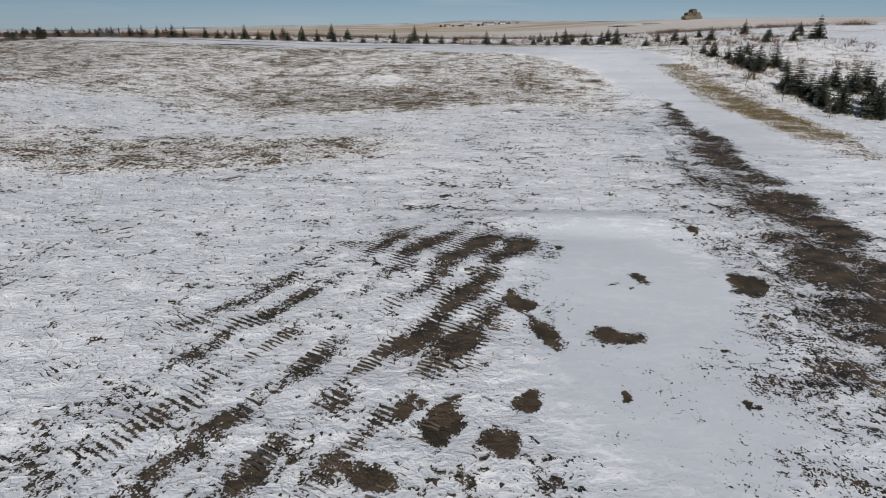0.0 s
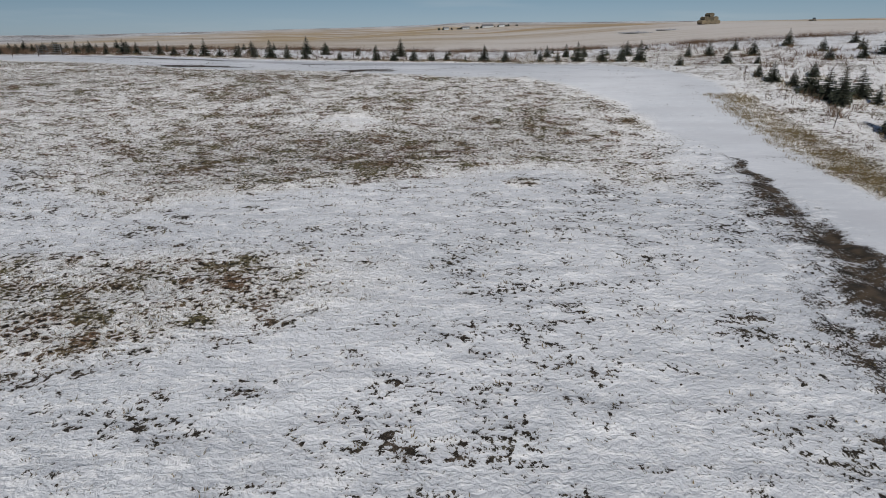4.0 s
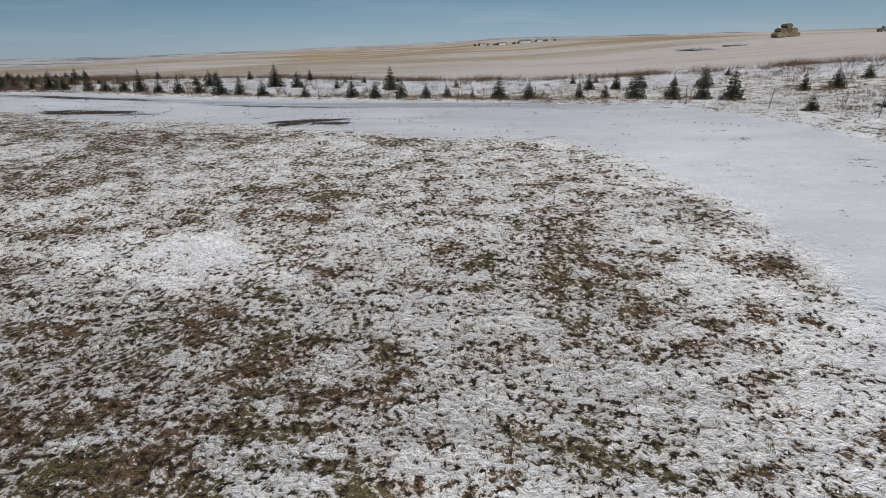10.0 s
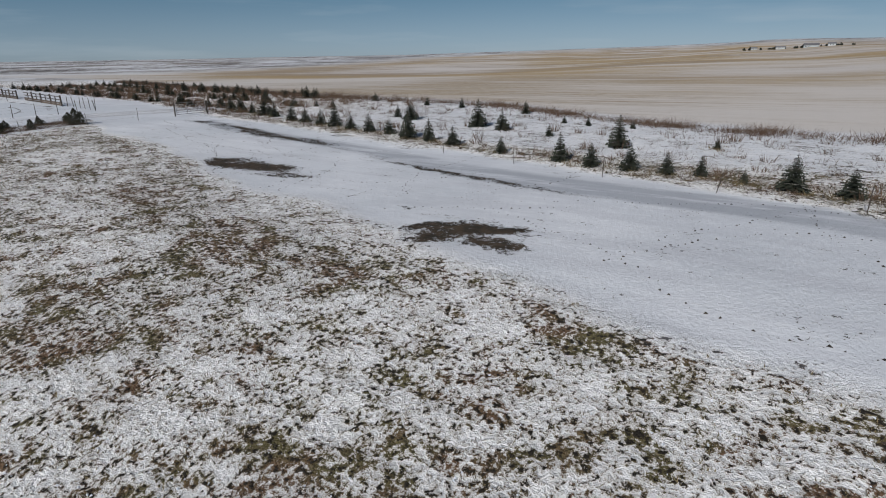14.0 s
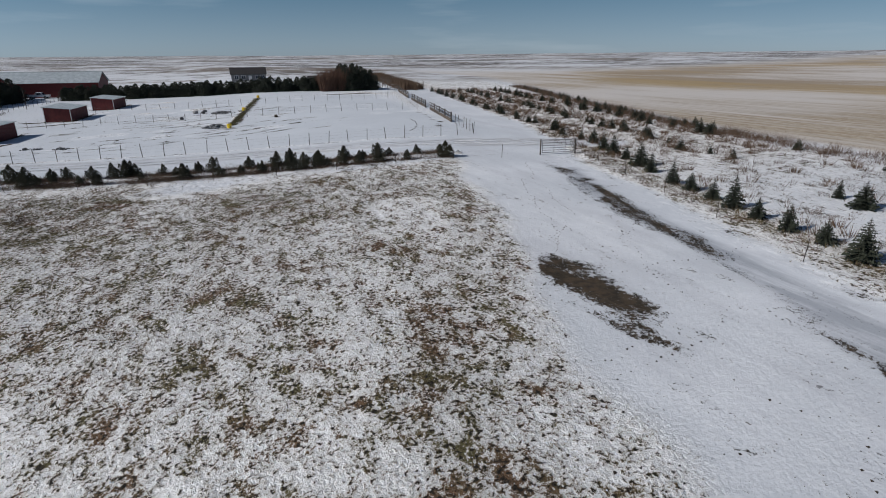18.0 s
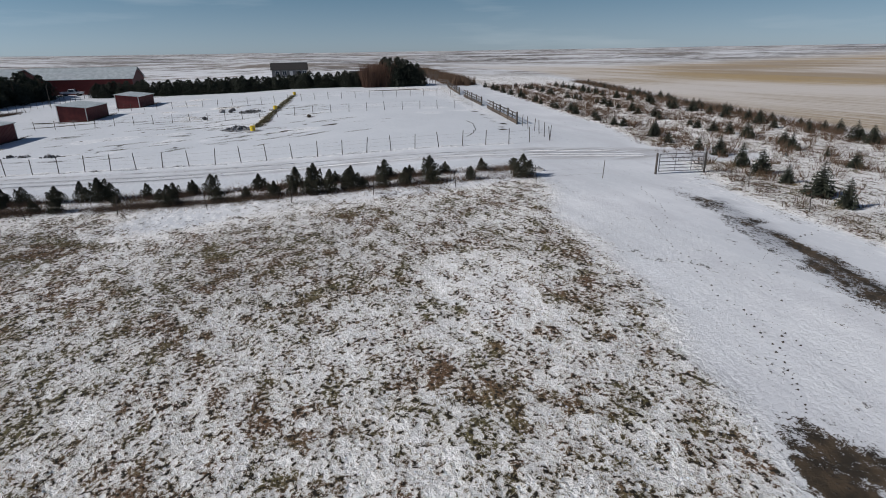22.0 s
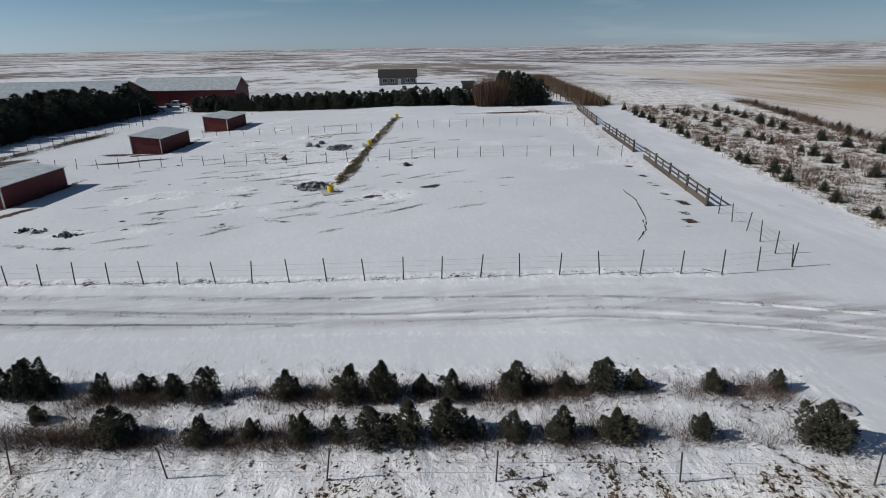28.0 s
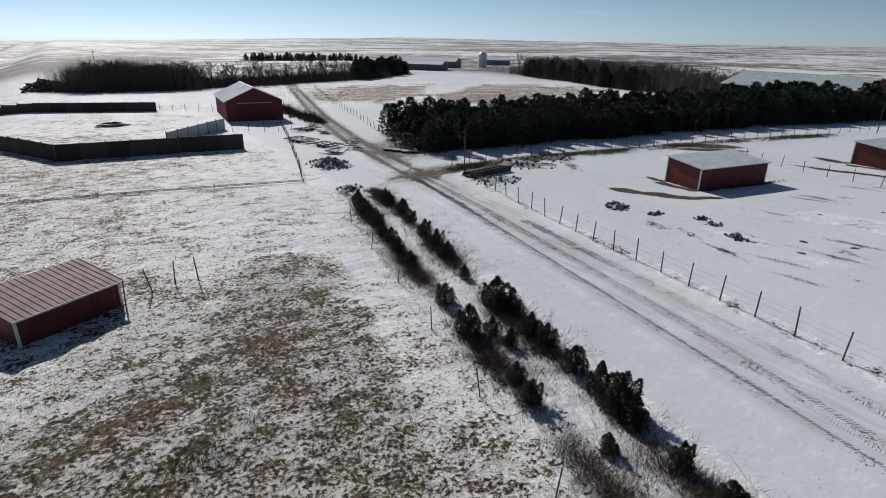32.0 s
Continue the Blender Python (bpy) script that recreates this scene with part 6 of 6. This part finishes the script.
# half-buried edging in the paddock corner
ARC = [(-89.0, 109.3), (-85.2, 108.5), (-80.6, 106.9), (-78.0, 105.7), (-75.9, 104.1)]
edge = thing("earth_edge", *ARC[0], 0, "dark thin curved edge of frozen earth in the paddock corner", "earth bank")
sh, z0 = Shape(), zat(*ARC[0])
for (ax, ay), (bx, by) in zip(ARC, ARC[1:]):
    for k in range(5):
        u, v = k / 5, (k + 1.15) / 5
        wob = 0.12 * math.sin(7.0 * (ax + u * (bx - ax)))
        a3 = (ax + (bx - ax) * u - ARC[0][0], ay + (by - ay) * u - ARC[0][1] + wob, zat(ax, ay) - z0)
        b3 = (ax + (bx - ax) * v - ARC[0][0], ay + (by - ay) * v - ARC[0][1] + wob, zat(bx, by) - z0)
        sh.tube(a3, b3, 0.028 + 0.012 * (k % 3), 0.024 + 0.012 * (k % 2), 6)
part("bank", sh, M["soil"], edge)

# ---- brush, tufts and other growth too fine to count ----
nrg = np.random.default_rng(5)


def tri_mesh(name, verts, material, label, category, kind="stuff"):
    """verts: (n, 3, 3) loose triangles in one mesh."""
    n = len(verts)
    me = bpy.data.meshes.new(name)
    me.vertices.add(3 * n)
    me.vertices.foreach_set("co", np.ascontiguousarray(verts, np.float32).ravel())
    me.loops.add(3 * n)
    me.loops.foreach_set("vertex_index", np.arange(3 * n))
    me.polygons.add(n)
    me.polygons.foreach_set("loop_start", np.arange(0, 3 * n, 3))
    me.update(calc_edges=True)
    me.materials.append(material)
    return tagged(new(name, me), label, category, kind=kind)


def blades(x, y, per, h, spread, width, lean=0.6):
    """Thin upright triangles round each place: per blades a place, h their heights."""
    x, y, h = np.repeat(x, per), np.repeat(y, per), np.repeat(h, per)
    n = len(x)
    a, b = nrg.uniform(0, 6.283, n), nrg.uniform(0, 6.283, n)
    r = spread * np.sqrt(nrg.uniform(0, 1, n))
    bx, by = x + r * np.cos(a), y + r * np.sin(a)
    bz = height(bx, by) - 0.01
    w = width * nrg.uniform(0.6, 1.4, n)
    hh = h * nrg.uniform(0.5, 1.15, n)
    out = lean * hh * nrg.uniform(0.1, 1.0, n)
    v = np.zeros((n, 3, 3))
    v[:, 0] = np.stack([bx - w * np.cos(b), by - w * np.sin(b), bz], -1)
    v[:, 1] = np.stack([bx + w * np.cos(b), by + w * np.sin(b), bz], -1)
    v[:, 2] = np.stack([bx + out * np.cos(a), by + out * np.sin(a), bz + hh], -1)
    return v


def patchy(x, y, s=0.31):
    """A cheap wandering pattern from 0 to 1."""
    return 0.5 + 0.25 * np.sin(x * 6.1 * s + 2.0 * np.sin(y * 3.3 * s)) + 0.25 * np.sin(y * 5.3 * s + 2.2 * np.sin(x * 2.9 * s + 1))


# sward showing through the snow
tx, ty = nrg.uniform(-63, 27, 330000), nrg.uniform(28, 109, 330000)
tg, tm, tp, *_ = cover(tx, ty)
keep = (nrg.uniform(0, 1, len(tx)) < np.clip(tg - 0.12, 0, 1) ** 1.3 * (0.35 + 1.3 * patchy(tx, ty))) & (tp < 0.5)
tx, ty = tx[keep], ty[keep]
tri_mesh("grass_tufts", blades(tx, ty, 4, nrg.uniform(0.04, 0.13, len(tx)), 0.07, 0.014, 1.1), M["blade"], "short dry grass tufts poking through thin snow", "grass")
# dark clods and frozen droppings lying on the snow
cx, cy = nrg.uniform(-67, 24, 84000), nrg.uniform(2, 108, 84000)
cg, cm, cp, *_ = cover(cx, cy)
keep = (nrg.uniform(0, 1, len(cx)) < np.clip(0.05 + cg * 0.35, 0, 0.3) * patchy(cx, cy, 0.17)) & (cp < 0.6)
cx, cy = cx[keep], cy[keep]


def chips(x, y, size):
    """Small four-sided clods."""
    n = len(x)
    z = height(x, y) + 0.004
    a = nrg.uniform(0, 6.283, n)
    sz = size * nrg.uniform(0.5, 1.5, n)
    ring = [np.stack([x + sz * q * np.cos(a + k * 2.094), y + sz * q * np.sin(a + k * 2.094), z - 0.02], -1) for k, q in enumerate((1.0, 1.3, 0.8))]
    top = np.stack([x, y, z + 0.55 * sz], -1)
    return np.concatenate([np.stack([ring[i], ring[(i + 1) % 3], top], 1) for i in range(3)])


tri_mesh("clods", chips(cx, cy, 0.05), M["soil"], "small dark clods scattered over the snow", "soil")

# footprints and droppings in wandering lines over the lane and the south pasture
trail_x, trail_y = [], []
for k in range(38):
    ax, ay = (nrg.uniform(-46, 10), nrg.uniform(87, 103)) if k < 25 else (nrg.uniform(-64, -36), nrg.uniform(6, 46))
    go, n = nrg.uniform(0, 6.283), int(nrg.uniform(18, 46))
    turns = go + np.cumsum(nrg.normal(0, 0.13, n))
    trail_x.append(ax + np.cumsum(0.42 * np.cos(turns)) + nrg.normal(0, 0.07, n))
    trail_y.append(ay + np.cumsum(0.42 * np.sin(turns)) + nrg.normal(0, 0.07, n))
trail_x, trail_y = np.concatenate(trail_x), np.concatenate(trail_y)
tri_mesh("trail_clods", chips(trail_x, trail_y, 0.06), M["soil"], "small dark clods kicked up in lines of animal tracks", "soil")
# thin streaks of dead grass in the paddock snow, and rough grass along the trench
sx, sy = [], []
for k in range(95):
    ax, ay, ln = nrg.uniform(-128, -84), nrg.uniform(60, 96), nrg.uniform(0.5, 2.4)
    a = math.radians(nrg.normal(102, 9))
    u = nrg.normal(0, 0.5, int(130 * ln)) * ln
    w = nrg.normal(0, 0.16, len(u))
    sx.append(ax + u * math.cos(a) - w * math.sin(a))
    sy.append(ay + u * math.sin(a) + w * math.cos(a))
sx, sy = np.concatenate(sx), np.concatenate(sy)
u = nrg.uniform(0, 1, 3000)
tx2, ty2 = np.interp(u, [0, 0.44, 1], [p[0] for p in TRENCH]), np.interp(u, [0, 0.44, 1], [p[1] for p in TRENCH])
w = nrg.normal(0, 0.3, 3000) + 0.2 * np.sin(u * 70)
tri_mesh("paddock_grass", np.concatenate([blades(sx, sy, 3, nrg.uniform(0.015, 0.05, len(sx)), 0.08, 0.028, 3.5), blades(tx2 + 0.17 * w, ty2 + w, 4, nrg.uniform(0.06, 0.24, 3000), 0.16, 0.02, 1.2)]), M["olive"], "thin streaks of dull olive grass showing in the paddock snow", "grass")
# trampled litter round the feet of the sheds
lx, ly = [], []
for ax, ay, turn, ln, dp in ((-109.1, 53.9, -8.5, 9.4, 4.2), (-136.9, 59.5, -8.5, 9.4, 4.2), (-157.9, 64.4, -9.5, 9.4, 4.2)):
    u, side = nrg.uniform(-0.3, 1.05, 420) * ln, nrg.choice([-dp - 0.2, 0.25], 420, p=[0.5, 0.5]) + nrg.normal(0, 0.22, 420)
    c, s2 = math.cos(radians(turn)), math.sin(radians(turn))
    lx.append(ax + u * c - side * s2)
    ly.append(ay + u * s2 + side * c)
tri_mesh("shed_litter", chips(np.concatenate(lx), np.concatenate(ly), 0.09), M["soil"], "dark trampled litter along the foot of the sheds", "litter")
# crusted snow lumps standing between the tufts
sx, sy = nrg.uniform(-60, 17, 300000), nrg.uniform(36, 98, 300000)
sg, sm, sp, *_ = cover(sx, sy)
keep = (nrg.uniform(0, 1, len(sx)) < np.clip(sg * 0.6 - 0.15, 0, 0.2) * (0.25 + 1.1 * patchy(sx, sy, 0.4))) & (sp < 0.4)
tri_mesh("snow_lumps", chips(sx[keep], sy[keep], 0.032), M["snowlump"], "small crusted lumps of snow caught in the grass", "snow")

# dry weeds between and beside the cedar rows: dark red-brown clumps in the rows, straw arching over the snow beside them
for name, count, spread, tall, bend, mat, words in (("dry_weeds", 20000, 0.34, (0.10, 0.50), 1.3, M["weed"], "dark red-brown dry weeds growing thick along the cedar rows"), ("straw_weeds", 9000, 0.95, (0.10, 0.40), 2.4, M["straw_dull"], "dull straw grass arching over the snow beside the cedar rows")):
    u, side = nrg.uniform(0, 1.0, count), nrg.choice([0.35, 3.0], count)
    wx, wy = -56.0 - 13.3 * u - side + nrg.normal(0, spread, count), 101.2 - 63.5 * u + nrg.normal(0, 0.3, count)
    keep = nrg.uniform(0, 1, count) < 0.10 + 1.0 * patchy(wx, wy + 9 * side, 0.11) ** 1.6
    wx, wy = wx[keep], wy[keep]
    tri_mesh(name, blades(wx, wy, 10, nrg.uniform(*tall, len(wx)), 0.28, 0.008, bend), mat, words, "weeds")
ex, ey = nrg.normal(-51.9, 0.9, 70), nrg.normal(66.4, 0.5, 70)
tri_mesh("tall_weeds", blades(ex, ey, 8, nrg.uniform(0.2, 0.6, 70), 0.2, 0.008, 0.8), M["weed"], "clump of tall dead weeds standing in the pasture", "weeds")
# dead brush along the pine fence and at the corner of the pine block
ax, ay = nrg.normal(-84.5, 0.8, 260), nrg.uniform(-30, -6, 260)
tri_mesh("barn_brush", blades(ax, ay, 14, nrg.uniform(0.5, 1.8, 260), 0.5, 0.03, 0.7), M["brush"], "leafless brown brush standing beside the barn", "brush")
u = nrg.uniform(0, 1, 2600)
qx, qy = np.interp(u, [0, 0.25, 0.7, 1], [-83, -97, -129, -152]), np.interp(u, [0, 0.25, 0.7, 1], [33.5, 32.5, 37, 42])
qx, qy = np.concatenate([qx + nrg.normal(0, 0.6, 2600), nrg.normal(-86.5, 1.2, 420)]), np.concatenate([qy + nrg.normal(0.2, 0.6, 2600), nrg.normal(23.0, 3.0, 420)])
keep = nrg.uniform(0, 1, len(qx)) < 0.1 + 0.9 * patchy(qx, qy, 0.09) ** 2
tri_mesh("fence_brush", blades(qx[keep], qy[keep], 10, nrg.uniform(0.15, 0.7, keep.sum()), 0.4, 0.016, 1.3), M["brush"], "dead brown brush along the pine fence", "brush")
# brushy hedge along the stubble edge
hx = nrg.uniform(-165, 62, 11000)
hy = np.interp(hx, [p[0] for p in HEDGE], [p[1] for p in HEDGE]) + nrg.normal(0, 1.1, len(hx)) - 0.5
keep = nrg.uniform(0, 1, len(hx)) < 0.06 + 0.6 * patchy(hx, hy, 0.12) ** 2 + 0.05 * sstep(-30, -80, hx)
hx, hy = hx[keep], hy[keep]
tri_mesh("brush_hedge", blades(hx, hy, 15, nrg.uniform(0.15, 0.85, len(hx)) * np.where(hx < -40, 1.35, 1.0), 0.8, 0.016, 1.5), M["brush"], "leafless reddish brush hedge along the stubble field", "hedge")
# weeds among the young spruces
gx2 = nrg.uniform(-150, 44, 24000)
gy2 = nrg.uniform(58, 150, 24000)
lane_y = np.interp(gx2, [-157, -106, -76, -48, -14, 0, 14, 19], [139, 127, 120.5, 110.5, 104.5, 100.5, 97, 92])
keep = (beyond_hedge(gx2, gy2) < 0) & (((gx2 < 20) & (gy2 > lane_y + 0.6)) | ((gx2 >= 20) & (gx2 > 24.2)))
keep &= nrg.uniform(0, 1, len(gx2)) < 0.38 + 0.55 * sstep(3.0, 0.5, np.abs(gy2 - lane_y - 1.8)) * (gx2 < 20) + 0.5 * patchy(gx2, gy2, 0.09) * ((gx2 < -55) | (gx2 > 22))
gx2, gy2 = gx2[keep], gy2[keep]
tri_mesh("plantation_weeds", np.concatenate([blades(gx2, gy2, 9, nrg.uniform(0.12, 0.5, len(gx2)), 0.3, 0.015, 1.0)]), M["brush"], "tan dry grass and weeds among the young spruces", "weeds")
# straw-coloured clumps at the feet of the spruces and olive grass on the verge
fx, fy = np.array([q[0] for q in FRONT + FRONT2 + EAST]), np.array([q[1] for q in FRONT + FRONT2 + EAST])
qx, qy = np.repeat(fx, 14) + nrg.normal(0, 0.75, 14 * len(fx)), np.repeat(fy, 14) + nrg.normal(-0.3, 0.55, 14 * len(fx))
vx, vy = nrg.uniform(19.2, 24.0, 9000), nrg.uniform(50, 76, 9000)
keep = nrg.uniform(0, 1, 9000) < sstep(2.2, 0.4, np.abs(vx - 21.5 - 0.02 * (vy - 60))) * (0.3 + patchy(vx, vy, 0.3))
vx, vy = vx[keep], vy[keep]
tri_mesh("straw_grass", np.concatenate([blades(qx, qy, 9, nrg.uniform(0.12, 0.4, len(qx)), 0.2, 0.014, 0.9), blades(vx, vy, 6, nrg.uniform(0.06, 0.2, len(vx)), 0.16, 0.013, 1.3)]), M["straw"], "straw-coloured dead grass at the feet of the spruces and on the verge", "grass")
ux, uy = nrg.uniform(-155, 45, 15000), nrg.uniform(70, 158, 15000)
ly = np.interp(ux, [-157, -106, -76, -48, -14, 0, 14, 19], [141, 128.5, 122, 112.5, 106, 102, 98.5, 94])
keep = (beyond_hedge(ux, uy) < -1) & (((ux < 20) & (uy > ly)) | (ux > 26)) & (nrg.uniform(0, 1, 15000) < 0.04 + 0.35 * patchy(ux, uy, 0.1) ** 2 * (1 - 0.75 * sstep(-52, -38, ux) * sstep(2.5, 5.0, uy - ly)) + 0.22 * sstep(-30, -70, ux) + 0.8 * sstep(-20, -70, ux) * sstep(2.6, 0.6, np.abs(((uy - ly + 0.5) % 8.0) - 4.4)))
ux, uy = ux[keep], uy[keep]
tri_mesh("low_bushes", blades(ux, uy, 26, nrg.uniform(0.3, 0.85, len(ux)), 0.42, 0.02, 0.8), M["brush"], "low leafless brown bushes between the planted spruces", "bush")
# dense brush at the west end of the shelterbelt
bx3, by3 = nrg.uniform(-167.5, -163.0, 900), nrg.uniform(112.0, 118.5, 900)
tri_mesh("red_brush", blades(bx3, by3, 22, nrg.uniform(2.0, 6.2, 900), 0.8, 0.05, 0.35), M["rust"], "tall leafless reddish shrubs beside the pines", "shrub")
u = nrg.uniform(0, 1, 4200) ** 1.2
tri_mesh("far_brush", blades(-160 - 100 * u + nrg.normal(0, 1.2, 4200), 136 + 20 * u + nrg.normal(0, 1.2, 4200), 14, nrg.uniform(0.7, 2.3, 4200), 0.9, 0.06, 0.4), M["brush"], "leafless brown hedge along the far lane", "shrub")
for nm, ax, ay, bx, by, n, hh, wide in (("windbreak_brush", -54, -86, -76, -86, 3200, 8.0, 3.5), ("windbreak_brush", -76, -86, -150, -116, 2600, 4.2, 3.0), ("windbreak_brush", -228, -112, -204, -16, 5200, 8.5, 6.0)):
    u = nrg.uniform(0, 1, n)
    tri_mesh(nm, blades(ax + (bx - ax) * u + nrg.normal(0, wide, n), ay + (by - ay) * u + nrg.normal(0, wide, n), 14, nrg.uniform(0.25, 1.0, n) * hh, 1.6, 0.035, 0.55), M["twig"], "grey-brown undergrowth of the farm windbreak", "brush")

# ---- wheel tracks ----
def at_run(line, s):
    """Place and heading at a run s along a polyline."""
    for (ax, ay), (bx, by) in zip(line, line[1:]):
        n = math.hypot(bx - ax, by - ay)
        if s <= n:
            return ax + (bx - ax) * s / n, ay + (by - ay) * s / n, math.atan2(by - ay, bx - ax)
        s -= n
    return None


def tread(name, line, offsets, step, material, label, length, wide=0.26, tall=0.035, skip=0.0, chev=0.6, seed=1):
    """Lug prints pressed up in two slanting rows along a wheel track."""
    rr, s = random.Random(seed), Shape()
    for off in offsets:
        run = 0.0
        while run < length:
            here = at_run(line, run)
            run += step
            if here is None:
                break
            if rr.random() < skip + 0.3 * math.sin(run * 2.3 + seed) * (skip > 0.1):
                continue
            x, y, a = here
            nxv, nyv = -math.sin(a), math.cos(a)
            for sg in (-1, 1):
                cx, cy = x + nxv * (off + sg * wide * 0.5) + rr.gauss(0, 0.012), y + nyv * (off + sg * wide * 0.5) + rr.gauss(0, 0.012)
                m = pose(cx, cy, zat(cx, cy) - 0.05, 0, 0, math.degrees(a) + 90 + sg * math.degrees(chev))
                q = wide * 0.55 * rr.uniform(0.7, 1.1)
                w = step * 0.42 * rr.uniform(0.7, 1.2)
                s.add([m @ Vector(p) for p in ((-q, -w, 0), (q, -w, 0), (q, w, 0), (-q, w, 0), (-q * 0.9, 0, 0.045 + tall), (q * 0.9, 0, 0.045 + tall))], [(0, 1, 5, 4), (3, 4, 5, 2), (0, 4, 3), (1, 2, 5)])
    me = s.mesh(name, material)
    return tagged(new(name, me), label, "tracks", kind="stuff")


for k, (line, sparse) in enumerate(zip(WHEELS, (0.04, 0.05, 0.3))):
    tread("tyre_tracks", line, (0.0,), 0.125, M["track"], "chevron tractor tyre prints in the lane snow", 92, (0.26, 0.44, 0.36)[k], (0.006, 0.014, 0.010)[k], sparse, 0.5, seed=2 + k)
TRACKS = [((-6.6, 24.5), (-0.3, 35.4)), ((-5.2, 24.5), (0.9, 35.8)), ((-3.9, 24.5), (1.9, 35.6)), ((-2.6, 24.5), (2.2, 33.8)), ((-1.3, 24.5), (2.6, 32.4)), ((-0.2, 24.5), (2.8, 31.2)), ((-8.6, 25.5), (-1.6, 35.6))]
for k, line in enumerate(TRACKS):
    dx, dy = line[1][0] - line[0][0], line[1][1] - line[0][1]
    tread("crawler_tracks", list(line), (0.0,), 0.11, M["soil"], "dark crawler tread bars pressed into muddy snow", math.hypot(dx, dy), 0.19, 0.006 + 0.004 * (k % 2), (0.25, 0.35, 0.2, 0.3, 0.15, 0.3, 0.6)[k], 0.08, seed=20 + k)
